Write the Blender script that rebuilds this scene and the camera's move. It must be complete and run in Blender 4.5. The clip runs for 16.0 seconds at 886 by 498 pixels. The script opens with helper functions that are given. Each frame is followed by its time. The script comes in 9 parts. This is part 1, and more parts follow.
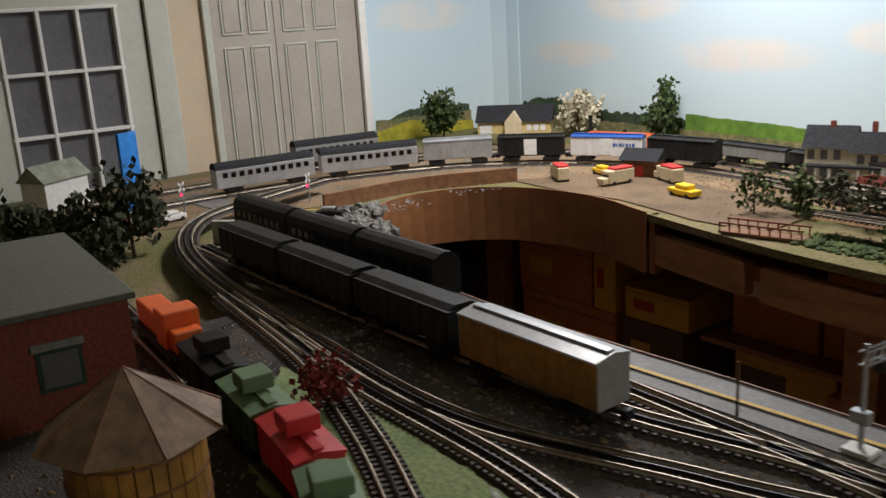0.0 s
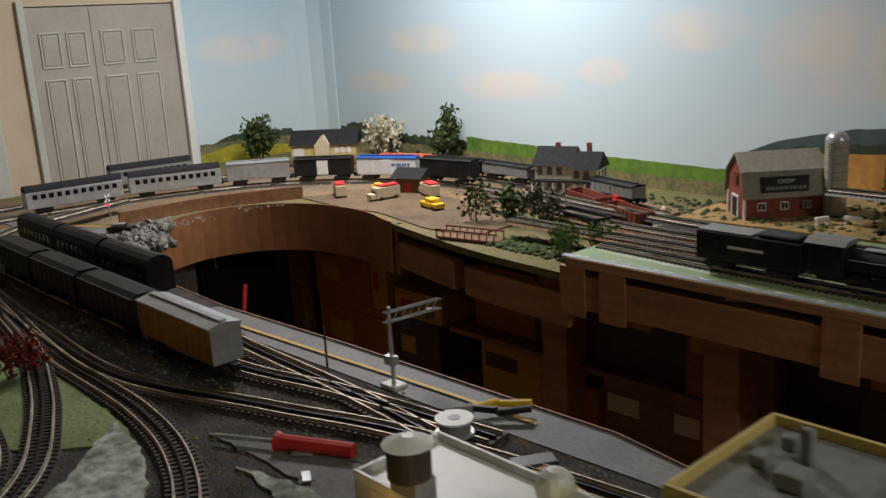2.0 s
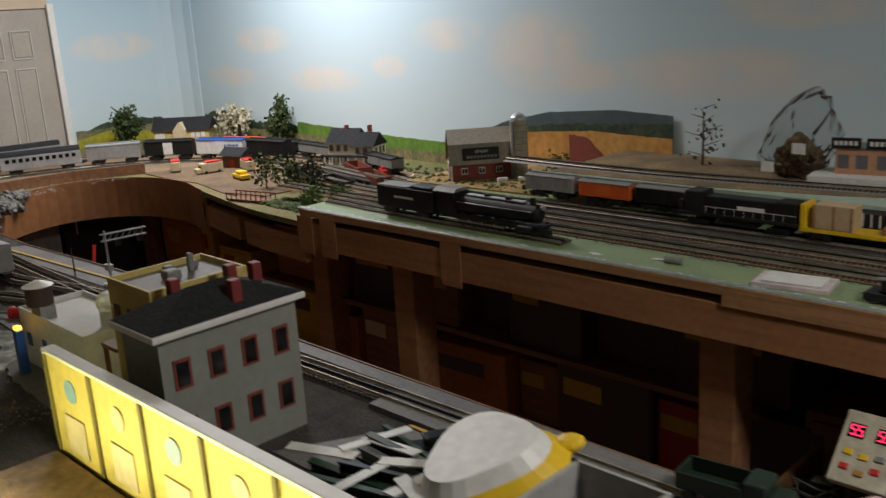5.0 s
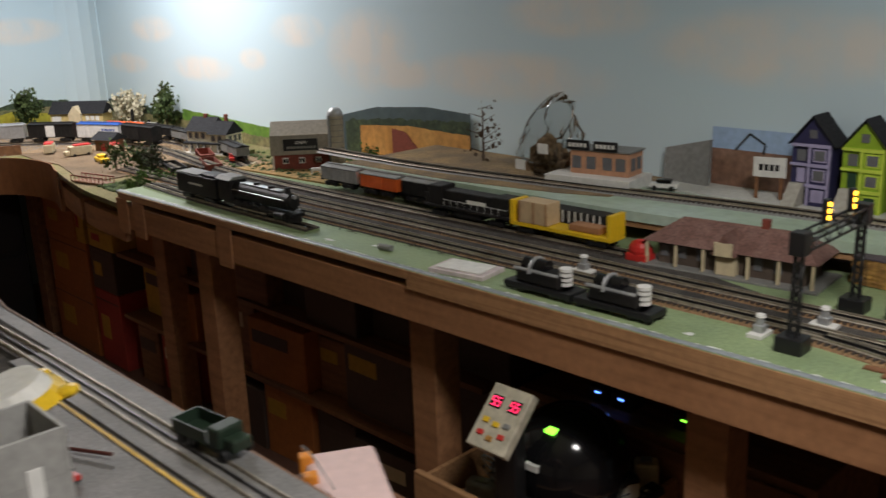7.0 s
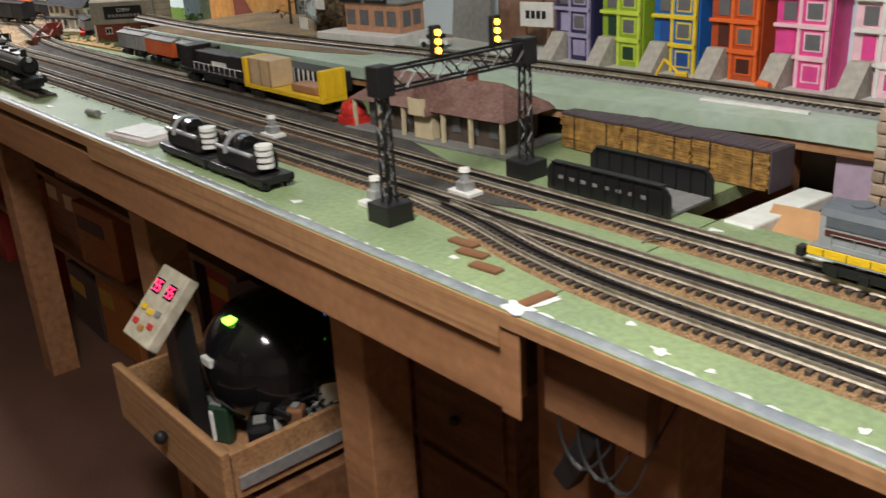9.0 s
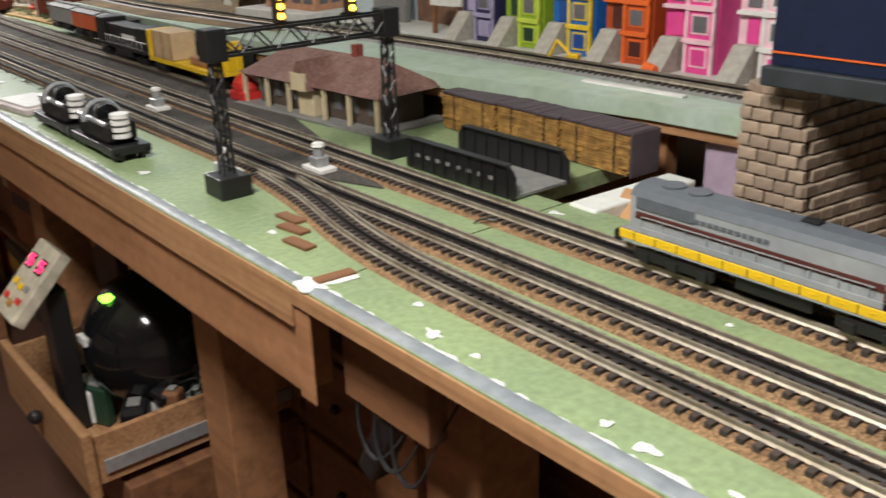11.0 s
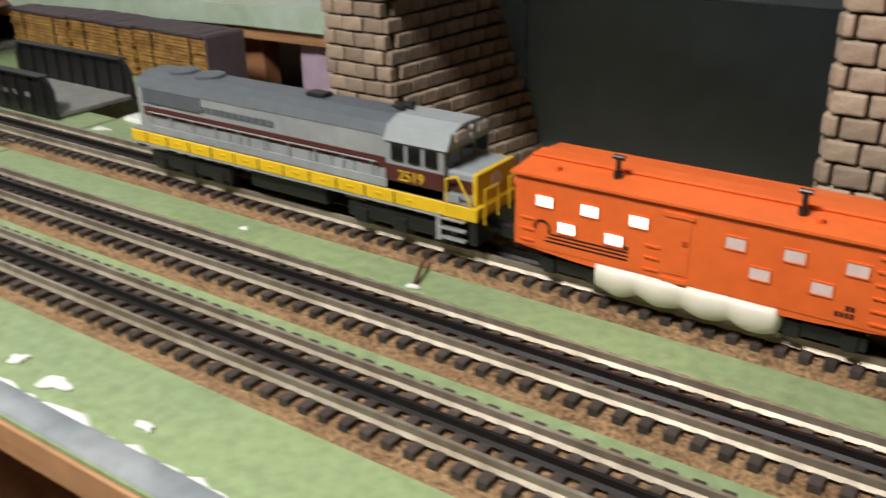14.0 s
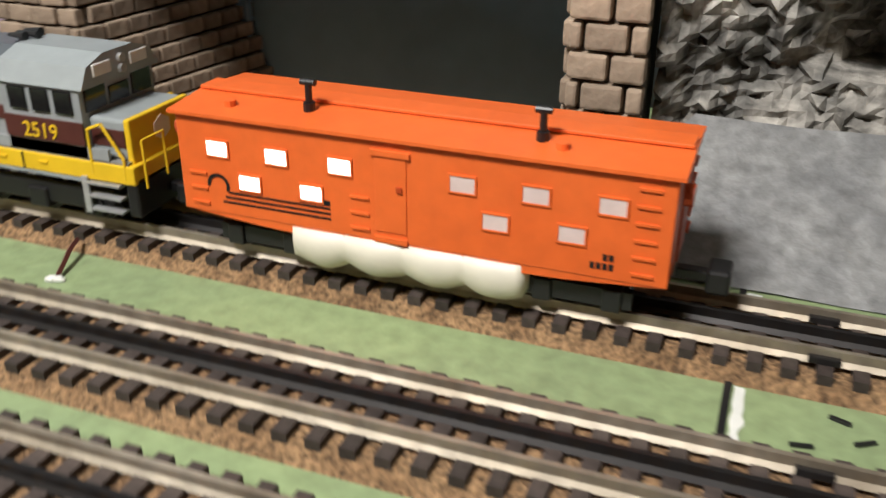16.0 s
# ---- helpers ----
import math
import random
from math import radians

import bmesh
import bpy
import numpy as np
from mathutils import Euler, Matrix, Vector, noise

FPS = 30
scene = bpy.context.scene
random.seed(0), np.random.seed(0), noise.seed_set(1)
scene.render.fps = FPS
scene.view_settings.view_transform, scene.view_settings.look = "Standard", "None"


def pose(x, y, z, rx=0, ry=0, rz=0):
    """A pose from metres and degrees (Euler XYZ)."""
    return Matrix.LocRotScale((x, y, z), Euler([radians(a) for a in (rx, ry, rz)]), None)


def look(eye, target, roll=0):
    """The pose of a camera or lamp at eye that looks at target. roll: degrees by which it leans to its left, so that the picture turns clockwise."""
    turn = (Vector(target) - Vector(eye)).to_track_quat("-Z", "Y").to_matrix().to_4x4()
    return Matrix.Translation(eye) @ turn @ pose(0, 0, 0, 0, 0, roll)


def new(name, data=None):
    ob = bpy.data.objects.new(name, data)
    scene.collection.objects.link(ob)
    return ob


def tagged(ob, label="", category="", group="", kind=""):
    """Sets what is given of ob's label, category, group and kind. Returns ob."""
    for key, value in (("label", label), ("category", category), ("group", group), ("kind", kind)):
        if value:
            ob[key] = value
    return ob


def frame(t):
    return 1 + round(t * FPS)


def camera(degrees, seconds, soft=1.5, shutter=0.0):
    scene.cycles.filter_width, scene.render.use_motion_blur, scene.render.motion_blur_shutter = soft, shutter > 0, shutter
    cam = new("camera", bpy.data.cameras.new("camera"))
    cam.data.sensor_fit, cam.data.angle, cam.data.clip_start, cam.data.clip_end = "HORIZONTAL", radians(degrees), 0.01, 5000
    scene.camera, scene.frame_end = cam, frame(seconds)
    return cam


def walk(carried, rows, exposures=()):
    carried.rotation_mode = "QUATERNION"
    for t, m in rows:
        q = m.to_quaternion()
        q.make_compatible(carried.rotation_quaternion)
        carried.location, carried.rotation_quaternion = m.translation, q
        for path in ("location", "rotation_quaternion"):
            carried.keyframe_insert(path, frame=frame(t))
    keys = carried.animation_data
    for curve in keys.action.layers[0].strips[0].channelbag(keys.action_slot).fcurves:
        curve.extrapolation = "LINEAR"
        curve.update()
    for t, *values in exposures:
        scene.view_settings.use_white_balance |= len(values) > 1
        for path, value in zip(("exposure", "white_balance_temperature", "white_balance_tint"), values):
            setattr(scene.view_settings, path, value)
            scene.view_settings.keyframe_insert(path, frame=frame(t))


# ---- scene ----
cam = camera(52.0, 16.0, 1.45, 0.5)
PATH = [
    (0, (-1.886, -1.698, 1.519), (-3.442, -0.553, 0.999), -3.4),
    (0.5, (-1.704, -1.679, 1.542), (-3.279, -0.551, 1.049), -4.2),
    (1, (-1.546, -1.656, 1.557), (-2.941, -0.314, 1.053), -3.3),
    (1.5, (-1.444, -1.668, 1.567), (-2.834, -0.314, 1.081), -3.3),
    (2, (-1.297, -1.607, 1.559), (-2.737, -0.308, 1.069), -3.3),
    (2.5, (-1.17, -1.615, 1.572), (-2.597, -0.299, 1.089), -3.3),
    (3, (-1.039, -1.627, 1.576), (-2.411, -0.259, 1.077), -3.5),
    (3.2, (-0.993, -1.609, 1.578), (-2.377, -0.254, 1.08), -3.6),
    (5.5, (-0.173, -1.67, 1.588), (-1.536, -0.305, 1.063), -3.2),
    (6, (-0.043, -1.61, 1.586), (-1.364, -0.207, 1.053), -3.0),
    (6.5, (0.152, -1.5, 1.617), (-1.231, -0.16, 1.076), -2.3),
    (7, (0.293, -1.345, 1.612), (-1.081, 0.004, 1.069), -2.0),
    (7.5, (0.428, -1.143, 1.579), (-0.969, 0.184, 1.043), -2.4),
    (8, (0.561, -0.925, 1.526), (-0.88, 0.321, 0.917), -2.4),
    (8.5, (0.609, -0.774, 1.48), (-0.824, 0.425, 0.768), -3.1),
    (8.7, (0.612, -0.699, 1.448), (-0.816, 0.496, 0.717), -3.3),
    (10.8, (0.718, -0.421, 1.365), (-0.749, 0.718, 0.624), -2.1),
    (11, (0.722, -0.41, 1.365), (-0.714, 0.769, 0.624), -1.6),
    (11.5, (0.727, -0.386, 1.36), (-0.653, 0.854, 0.614), -1.2),
    (12, (0.736, -0.358, 1.351), (-0.587, 0.933, 0.588), -1.6),
    (12.5, (0.749, -0.308, 1.331), (-0.48, 1.057, 0.539), -1.4),
    (13, (0.764, -0.269, 1.321), (-0.413, 1.124, 0.501), -0.8),
    (13.5, (0.78, -0.227, 1.289), (-0.324, 1.23, 0.477), -1.2),
    (14, (0.798, -0.186, 1.257), (-0.242, 1.315, 0.44), -0.7),
    (14.5, (0.813, -0.142, 1.223), (-0.07, 1.467, 0.428), 2.4),
    (15, (0.845, -0.127, 1.206), (-0.006, 1.519, 0.455), 2.2),
    (15.5, (0.849, -0.102, 1.194), (0.023, 1.531, 0.386), 1.6),
    (16, (0.786, -0.059, 1.2), (0.162, 1.624, 0.319), 0.5),
]
walk(cam, [(t, look(eye, target, roll)) for t, eye, target, roll in PATH], exposures=[(0.0, -0.5), (1.0, -0.7), (3.0, -0.7), (5.5, -0.7), (7.0, -0.4), (8.0, 0.05), (11.0, 0.4), (13.0, 0.24), (14.2, 0.24), (16.0, 0.4)])

# ---- light ----
world = bpy.data.worlds.new("world")
scene.world = world
world.use_nodes = True
world.node_tree.nodes["Background"].inputs[0].default_value = (0.9, 0.95, 1.0, 1)
world.node_tree.nodes["Background"].inputs[1].default_value = 0.05


def ceiling_lamp(x, y, sx, sy, power, colour):
    data = bpy.data.lights.new("ceiling_light", "AREA")
    data.shape, data.size, data.size_y, data.energy, data.color = "RECTANGLE", sx, sy, power, colour
    ob = new("ceiling_light", data)
    ob.matrix_world = pose(x, y, 2.36)


ceiling_lamp(-3.65, 0.30, 0.7, 0.35, 62, (0.98, 0.93, 0.92))
ceiling_lamp(0.34, -0.66, 0.45, 0.35, 40, (0.98, 0.94, 0.90))


# ---- materials ----
def material(name, colour, rough=0.6, metal=0.0, scale=30.0, vary=0.25, bump=0.15, second=None, second_scale=6.0, amount=0.35, emit=0.0, spec=0.5, piece=0.0):
    m = bpy.data.materials.new(name)
    m.use_nodes = True
    nt = m.node_tree
    bsdf = nt.nodes["Principled BSDF"]
    bsdf.inputs["Roughness"].default_value = rough
    bsdf.inputs["Metallic"].default_value = metal
    bsdf.inputs["Specular IOR Level"].default_value = spec
    tex = nt.nodes.new("ShaderNodeTexCoord")
    fine = nt.nodes.new("ShaderNodeTexNoise")
    fine.inputs["Scale"].default_value, fine.inputs["Detail"].default_value = scale, 5
    nt.links.new(tex.outputs["Object"], fine.inputs["Vector"])
    broad = nt.nodes.new("ShaderNodeTexNoise")
    broad.inputs["Scale"].default_value, broad.inputs["Detail"].default_value = second_scale, 4
    nt.links.new(tex.outputs["Object"], broad.inputs["Vector"])
    ramp = nt.nodes.new("ShaderNodeMapRange")
    ramp.inputs[1].default_value, ramp.inputs[2].default_value = 0.3, 0.7
    ramp.inputs[3].default_value, ramp.inputs[4].default_value = 1 - vary, 1 + vary
    nt.links.new(fine.outputs[0], ramp.inputs[0])
    mix = nt.nodes.new("ShaderNodeMix")
    mix.data_type = "RGBA"
    other = second or tuple(c * 0.72 for c in colour)
    mix.inputs[6].default_value, mix.inputs[7].default_value = (*colour, 1), (*other, 1)
    part_of = nt.nodes.new("ShaderNodeMapRange")
    part_of.inputs[1].default_value, part_of.inputs[2].default_value = 0.42, 0.68
    part_of.inputs[4].default_value = amount if not second else 1.0
    nt.links.new(broad.outputs[0], part_of.inputs[0])
    nt.links.new(part_of.outputs[0], mix.inputs[0])
    grain = nt.nodes.new("ShaderNodeMix")
    grain.data_type, grain.blend_type = "RGBA", "MULTIPLY"
    grain.inputs[0].default_value = 1.0
    nt.links.new(mix.outputs[2], grain.inputs[6])
    nt.links.new(ramp.outputs[0], grain.inputs[7])
    last = grain.outputs[2]
    if piece:
        info = nt.nodes.new("ShaderNodeObjectInfo")
        own = nt.nodes.new("ShaderNodeMapRange")
        own.inputs[3].default_value, own.inputs[4].default_value = 1 - piece, 1 + piece
        nt.links.new(info.outputs["Random"], own.inputs[0])
        tint = nt.nodes.new("ShaderNodeMix")
        tint.data_type, tint.blend_type = "RGBA", "MULTIPLY"
        tint.inputs[0].default_value = 1.0
        nt.links.new(last, tint.inputs[6])
        nt.links.new(own.outputs[0], tint.inputs[7])
        last = tint.outputs[2]
    nt.links.new(last, bsdf.inputs["Base Color"])
    if emit:
        nt.links.new(last, bsdf.inputs["Emission Color"])
        bsdf.inputs["Emission Strength"].default_value = emit
    if bump:
        bp = nt.nodes.new("ShaderNodeBump")
        bp.inputs["Strength"].default_value, bp.inputs["Distance"].default_value = bump, 0.004
        nt.links.new(fine.outputs[0], bp.inputs["Height"])
        nt.links.new(bp.outputs[0], bsdf.inputs["Normal"])
    return m


def plain(name, colour, rough=0.5, metal=0.0, emit=0.0):
    return material(name, colour, rough, metal, 60, 0.1, 0.03, None, 9, 0.2, emit)


def wood(name, light, dark, scale=14.0):
    m = material(name, light, 0.6, 0.0, 60, 0.12, 0.1, dark, 3.0)
    nt = m.node_tree
    mapping = nt.nodes.new("ShaderNodeMapping")
    mapping.inputs["Scale"].default_value = (1.2, scale, scale)
    broad = [n for n in nt.nodes if n.type == "TEX_NOISE"][1]
    tex = [n for n in nt.nodes if n.type == "TEX_COORD"][0]
    nt.links.new(tex.outputs["Object"], mapping.inputs["Vector"])
    nt.links.new(mapping.outputs[0], broad.inputs["Vector"])
    return m


GREEN = material("green_latex_paint", (0.265, 0.345, 0.175), 0.42, 0, 120, 0.16, 0.2, (0.225, 0.30, 0.16), 9)
GREEN_PALE = material("pale_green_paint", (0.36, 0.46, 0.34), 0.45, 0, 45, 0.1, 0.12, (0.45, 0.55, 0.48), 5)
CAULK = material("grey_edge_paint", (0.20, 0.225, 0.245), 0.4, 0, 70, 0.15, 0.25, (0.30, 0.325, 0.335), 12)
WHITE_SPILL = material("white_spackle", (0.75, 0.77, 0.73), 0.5, 0, 60, 0.08, 0.3)
PINE = wood("pine_board", (0.37, 0.18, 0.085), (0.27, 0.125, 0.058))
# darker pine, a bit over half the tone of PINE
PINE_DARK = wood("dark_board", (0.22, 0.10, 0.045), (0.14, 0.06, 0.028))
PLY = wood("plywood_edge", (0.42, 0.23, 0.11), (0.28, 0.14, 0.065), 40)
CORK = material("cork_roadbed", (0.29, 0.175, 0.088), 0.9, 0, 420, 0.65, 1.0, (0.19, 0.108, 0.052), 60)
TIE = material("dark_plastic_tie", (0.055, 0.042, 0.037), 0.6, 0, 200, 0.3, 0.2, None, 20, 0.4, 0, 0.4, 0.25)
RAIL = material("nickel_rail", (0.48, 0.43, 0.35), 0.54, 0.75, 90, 0.22, 0.08, (0.33, 0.28, 0.21), 16)
RAIL_DARK = plain("blackened_rail", (0.03, 0.028, 0.028), 0.4, 0.6)
BALLAST = material("dark_ballast", (0.075, 0.066, 0.058), 0.95, 0, 320, 0.8, 1.0, (0.032, 0.029, 0.026), 14)
DIRT = material("brown_scenic_dirt", (0.24, 0.16, 0.09), 0.95, 0, 140, 0.4, 0.6, (0.14, 0.10, 0.055), 7)
MEADOW = material("scenic_meadow", (0.13, 0.13, 0.04), 0.95, 0, 160, 0.45, 0.7, (0.20, 0.15, 0.08), 6)
GRAVEL_LOT = material("tan_gravel_lot", (0.165, 0.112, 0.066), 0.95, 0, 200, 0.3, 0.5, (0.11, 0.075, 0.044), 8)
RUBBLE = material("grey_rubble", (0.12, 0.115, 0.105), 0.9, 0, 90, 0.5, 0.6, (0.20, 0.19, 0.175), 20)
ASPHALT = material("grey_road_paint", (0.14, 0.135, 0.13), 0.6, 0, 150, 0.2, 0.2, (0.20, 0.19, 0.185), 9)
YELLOW_LINE = plain("yellow_road_line", (0.62, 0.38, 0.05), 0.6)
MASONITE = material("brown_hardboard", (0.25, 0.11, 0.045), 0.4, 0, 30, 0.15, 0.08, (0.20, 0.085, 0.035), 4)
FLOOR_MAT = material("reddish_brown_carpet", (0.12, 0.055, 0.035), 0.9, 0, 220, 0.25, 0.4, (0.09, 0.04, 0.026), 3)
WALL_BEIGE = material("beige_wall_paint", (0.62, 0.50, 0.36), 0.7, 0, 90, 0.04, 0.08)
CEIL = material("white_ceiling_paint", (0.75, 0.74, 0.70), 0.8, 0, 120, 0.04, 0.2)
DOOR_GREY = material("greige_door_paint", (0.40, 0.36, 0.31), 0.5, 0, 60, 0.05, 0.06, (0.44, 0.40, 0.35), 5)
DOOR_WHITE = material("pale_green_white_paint", (0.55, 0.56, 0.50), 0.5, 0, 60, 0.05, 0.06)
TRIM_WHITE = material("white_trim_paint", (0.80, 0.79, 0.76), 0.45, 0, 60, 0.04, 0.05)
GLASS_DIM = plain("dim_window_glass", (0.15, 0.15, 0.16), 0.15)
BLACK = plain("black_plastic", (0.012, 0.012, 0.013), 0.4)
BLACK_GLOSS = plain("glossy_black", (0.008, 0.008, 0.009), 0.12)
SOOT = material("sooty_black_paint", (0.011, 0.0105, 0.0105), 0.55, 0, 80, 0.3, 0.2, (0.022, 0.019, 0.018), 15, spec=0.3)
ORANGE = material("orange_car_paint", (0.80, 0.150, 0.030), 0.40, 0, 90, 0.06, 0.05, (0.73, 0.13, 0.025), 14)
# darker copy of the car orange, with shade put into the colour
ORANGE_SHADED = plain("orange_shadow_paint", (0.45, 0.06, 0.012), 0.5)
LIT = plain("lit_frosted_window", (1.0, 0.93, 0.85), 0.4, 0, 2.2)
LIT_DIM = plain("dim_frosted_window", (0.62, 0.50, 0.47), 0.4, 0, 0.12)
SILVER = material("silver_car_paint", (0.42, 0.43, 0.44), 0.35, 0.5, 70, 0.12, 0.08, (0.55, 0.56, 0.57), 10)
LOCO_GREY = material("grey_engine_paint", (0.27, 0.29, 0.30), 0.4, 0, 80, 0.08, 0.05, (0.33, 0.35, 0.35), 12)
LOCO_DARK = material("dark_grey_roof_paint", (0.10, 0.115, 0.13), 0.4, 0, 80, 0.1, 0.05)
LOCO_PALE = material("pale_grey_cab_paint", (0.30, 0.335, 0.345), 0.35, 0, 80, 0.06, 0.05)
YELLOW = material("yellow_engine_paint", (0.80, 0.52, 0.02), 0.4, 0, 80, 0.06, 0.05)
MAROON = plain("maroon_stripe_paint", (0.085, 0.025, 0.02), 0.4)
FROST = material("white_plastic_tank", (0.72, 0.69, 0.58), 0.45, 0, 40, 0.08, 0.1)
NAVY = plain("navy_blue_panel", (0.010, 0.018, 0.05), 0.35)
SLATE = material("slate_blue_board", (0.26, 0.41, 0.49), 0.4, 0, 25, 0.08, 0.06, (0.28, 0.39, 0.44), 2)
SLATE_BLUE = plain("blue_grey_strip", (0.24, 0.38, 0.50), 0.45)
BRICK = material("tan_stone_block", (0.40, 0.31, 0.23), 0.85, 0, 90, 0.22, 0.6, (0.30, 0.23, 0.17), 20, 0.4, 0, 0.4, 0.22)
MORTAR = material("dark_mortar", (0.10, 0.085, 0.07), 0.95, 0, 120, 0.3, 0.5)
ROCK = material("grey_plaster_rock", (0.15, 0.147, 0.135), 0.8, 0, 70, 0.65, 1.0, (0.50, 0.475, 0.43), 30)
CONCRETE = material("grey_plaster_sheet", (0.25, 0.255, 0.255), 0.6, 0, 110, 0.28, 0.6, (0.165, 0.17, 0.175), 22)
LAVENDER = plain("lavender_foam_board", (0.45, 0.35, 0.45), 0.7)
CARD = material("brown_cardboard", (0.46, 0.25, 0.11), 0.75, 0, 40, 0.1, 0.1)
LUMBER = material("stacked_lumber", (0.40, 0.22, 0.055), 0.8, 0, 120, 0.5, 0.8, (0.20, 0.10, 0.03), 60)
WRAP = plain("dark_lumber_wrap", (0.075, 0.055, 0.065), 0.6)
RED = plain("red_paint", (0.55, 0.03, 0.025), 0.4)
RED_BRICK = material("red_brick_plastic", (0.22, 0.05, 0.03), 0.7, 0, 150, 0.3, 0.3)
MAROON_ROOF = material("maroon_shingles", (0.15, 0.075, 0.06), 0.8, 0, 150, 0.3, 0.4, (0.20, 0.11, 0.09), 25)
HOUSE_CREAM = material("cream_house_siding", (0.80, 0.72, 0.54), 0.6, 0, 90, 0.08, 0.15)
CREAM = plain("cream_paint", (0.62, 0.52, 0.34), 0.6)
WHITE = plain("white_plastic", (0.74, 0.73, 0.70), 0.45)
GREY = material("grey_plastic", (0.22, 0.22, 0.21), 0.6, 0, 80, 0.15, 0.1)
DARK_ROOF = material("dark_shingle_roof", (0.026, 0.027, 0.030), 0.9, 0, 140, 0.35, 0.4, spec=0.2)
TAN_ROOF = material("tan_wood_roof", (0.27, 0.18, 0.115), 0.7, 0, 60, 0.25, 0.2, (0.17, 0.11, 0.07), 25)
OCHRE = material("ochre_stained_wood", (0.40, 0.20, 0.04), 0.6, 0, 60, 0.25, 0.2, (0.26, 0.13, 0.03), 18)
YELLOW_WALL = material("yellow_plaster_wall", (0.60, 0.46, 0.15), 0.6, 0, 60, 0.08, 0.1)
BLUE = plain("blue_paint", (0.02, 0.08, 0.32), 0.45)
DARK_GREEN = plain("dark_green_plastic", (0.02, 0.055, 0.03), 0.5)
LEAF = material("clump_foliage", (0.045, 0.075, 0.022), 0.9, 0, 60, 0.5, 0.3, (0.08, 0.11, 0.03), 25)
LEAF_BRIGHT = material("bright_foliage", (0.09, 0.17, 0.03), 0.9, 0, 60, 0.5, 0.3, (0.06, 0.11, 0.03), 25)
LEAF_DARK = material("dark_foliage", (0.025, 0.035, 0.014), 0.9, 0, 60, 0.5, 0.3, (0.045, 0.05, 0.02), 25)
BARK = material("grey_brown_bark", (0.09, 0.06, 0.04), 0.9, 0, 60, 0.3, 0.5)
CLEAR = bpy.data.materials.new("clear_plastic_bag")
CLEAR.use_nodes = True
_nt = CLEAR.node_tree
_nt.nodes.remove(_nt.nodes["Principled BSDF"])
_clear, _shine, _mix, _fres = (_nt.nodes.new(k) for k in ("ShaderNodeBsdfTransparent", "ShaderNodeBsdfGlossy", "ShaderNodeMixShader", "ShaderNodeFresnel"))
_clear.inputs["Color"].default_value = (0.90, 0.91, 0.91, 1)
_shine.inputs["Roughness"].default_value = 0.10
_fres.inputs["IOR"].default_value = 1.35
_nt.links.new(_fres.outputs[0], _mix.inputs[0])
_nt.links.new(_clear.outputs[0], _mix.inputs[1])
_nt.links.new(_shine.outputs[0], _mix.inputs[2])
_nt.links.new(_mix.outputs[0], _nt.nodes["Material Output"].inputs["Surface"])
GREEN_LED = plain("green_indicator", (0.25, 1.0, 0.05), 0.4, 0, 3.5)
RED_LED = plain("red_digit", (1.0, 0.03, 0.12), 0.4, 0, 3.0)
AMBER_LED = plain("amber_lamp", (1.0, 0.45, 0.03), 0.4, 0, 9.0)
BLUE_LED = plain("blue_indicator", (0.1, 0.25, 1.0), 0.4, 0, 5.0)
GLOW = plain("lit_yellow_wall", (0.62, 0.50, 0.14), 0.6)
LAMP_STRIP = plain("lit_led_strip", (1.0, 0.95, 0.45), 0.4, 0, 120.0)


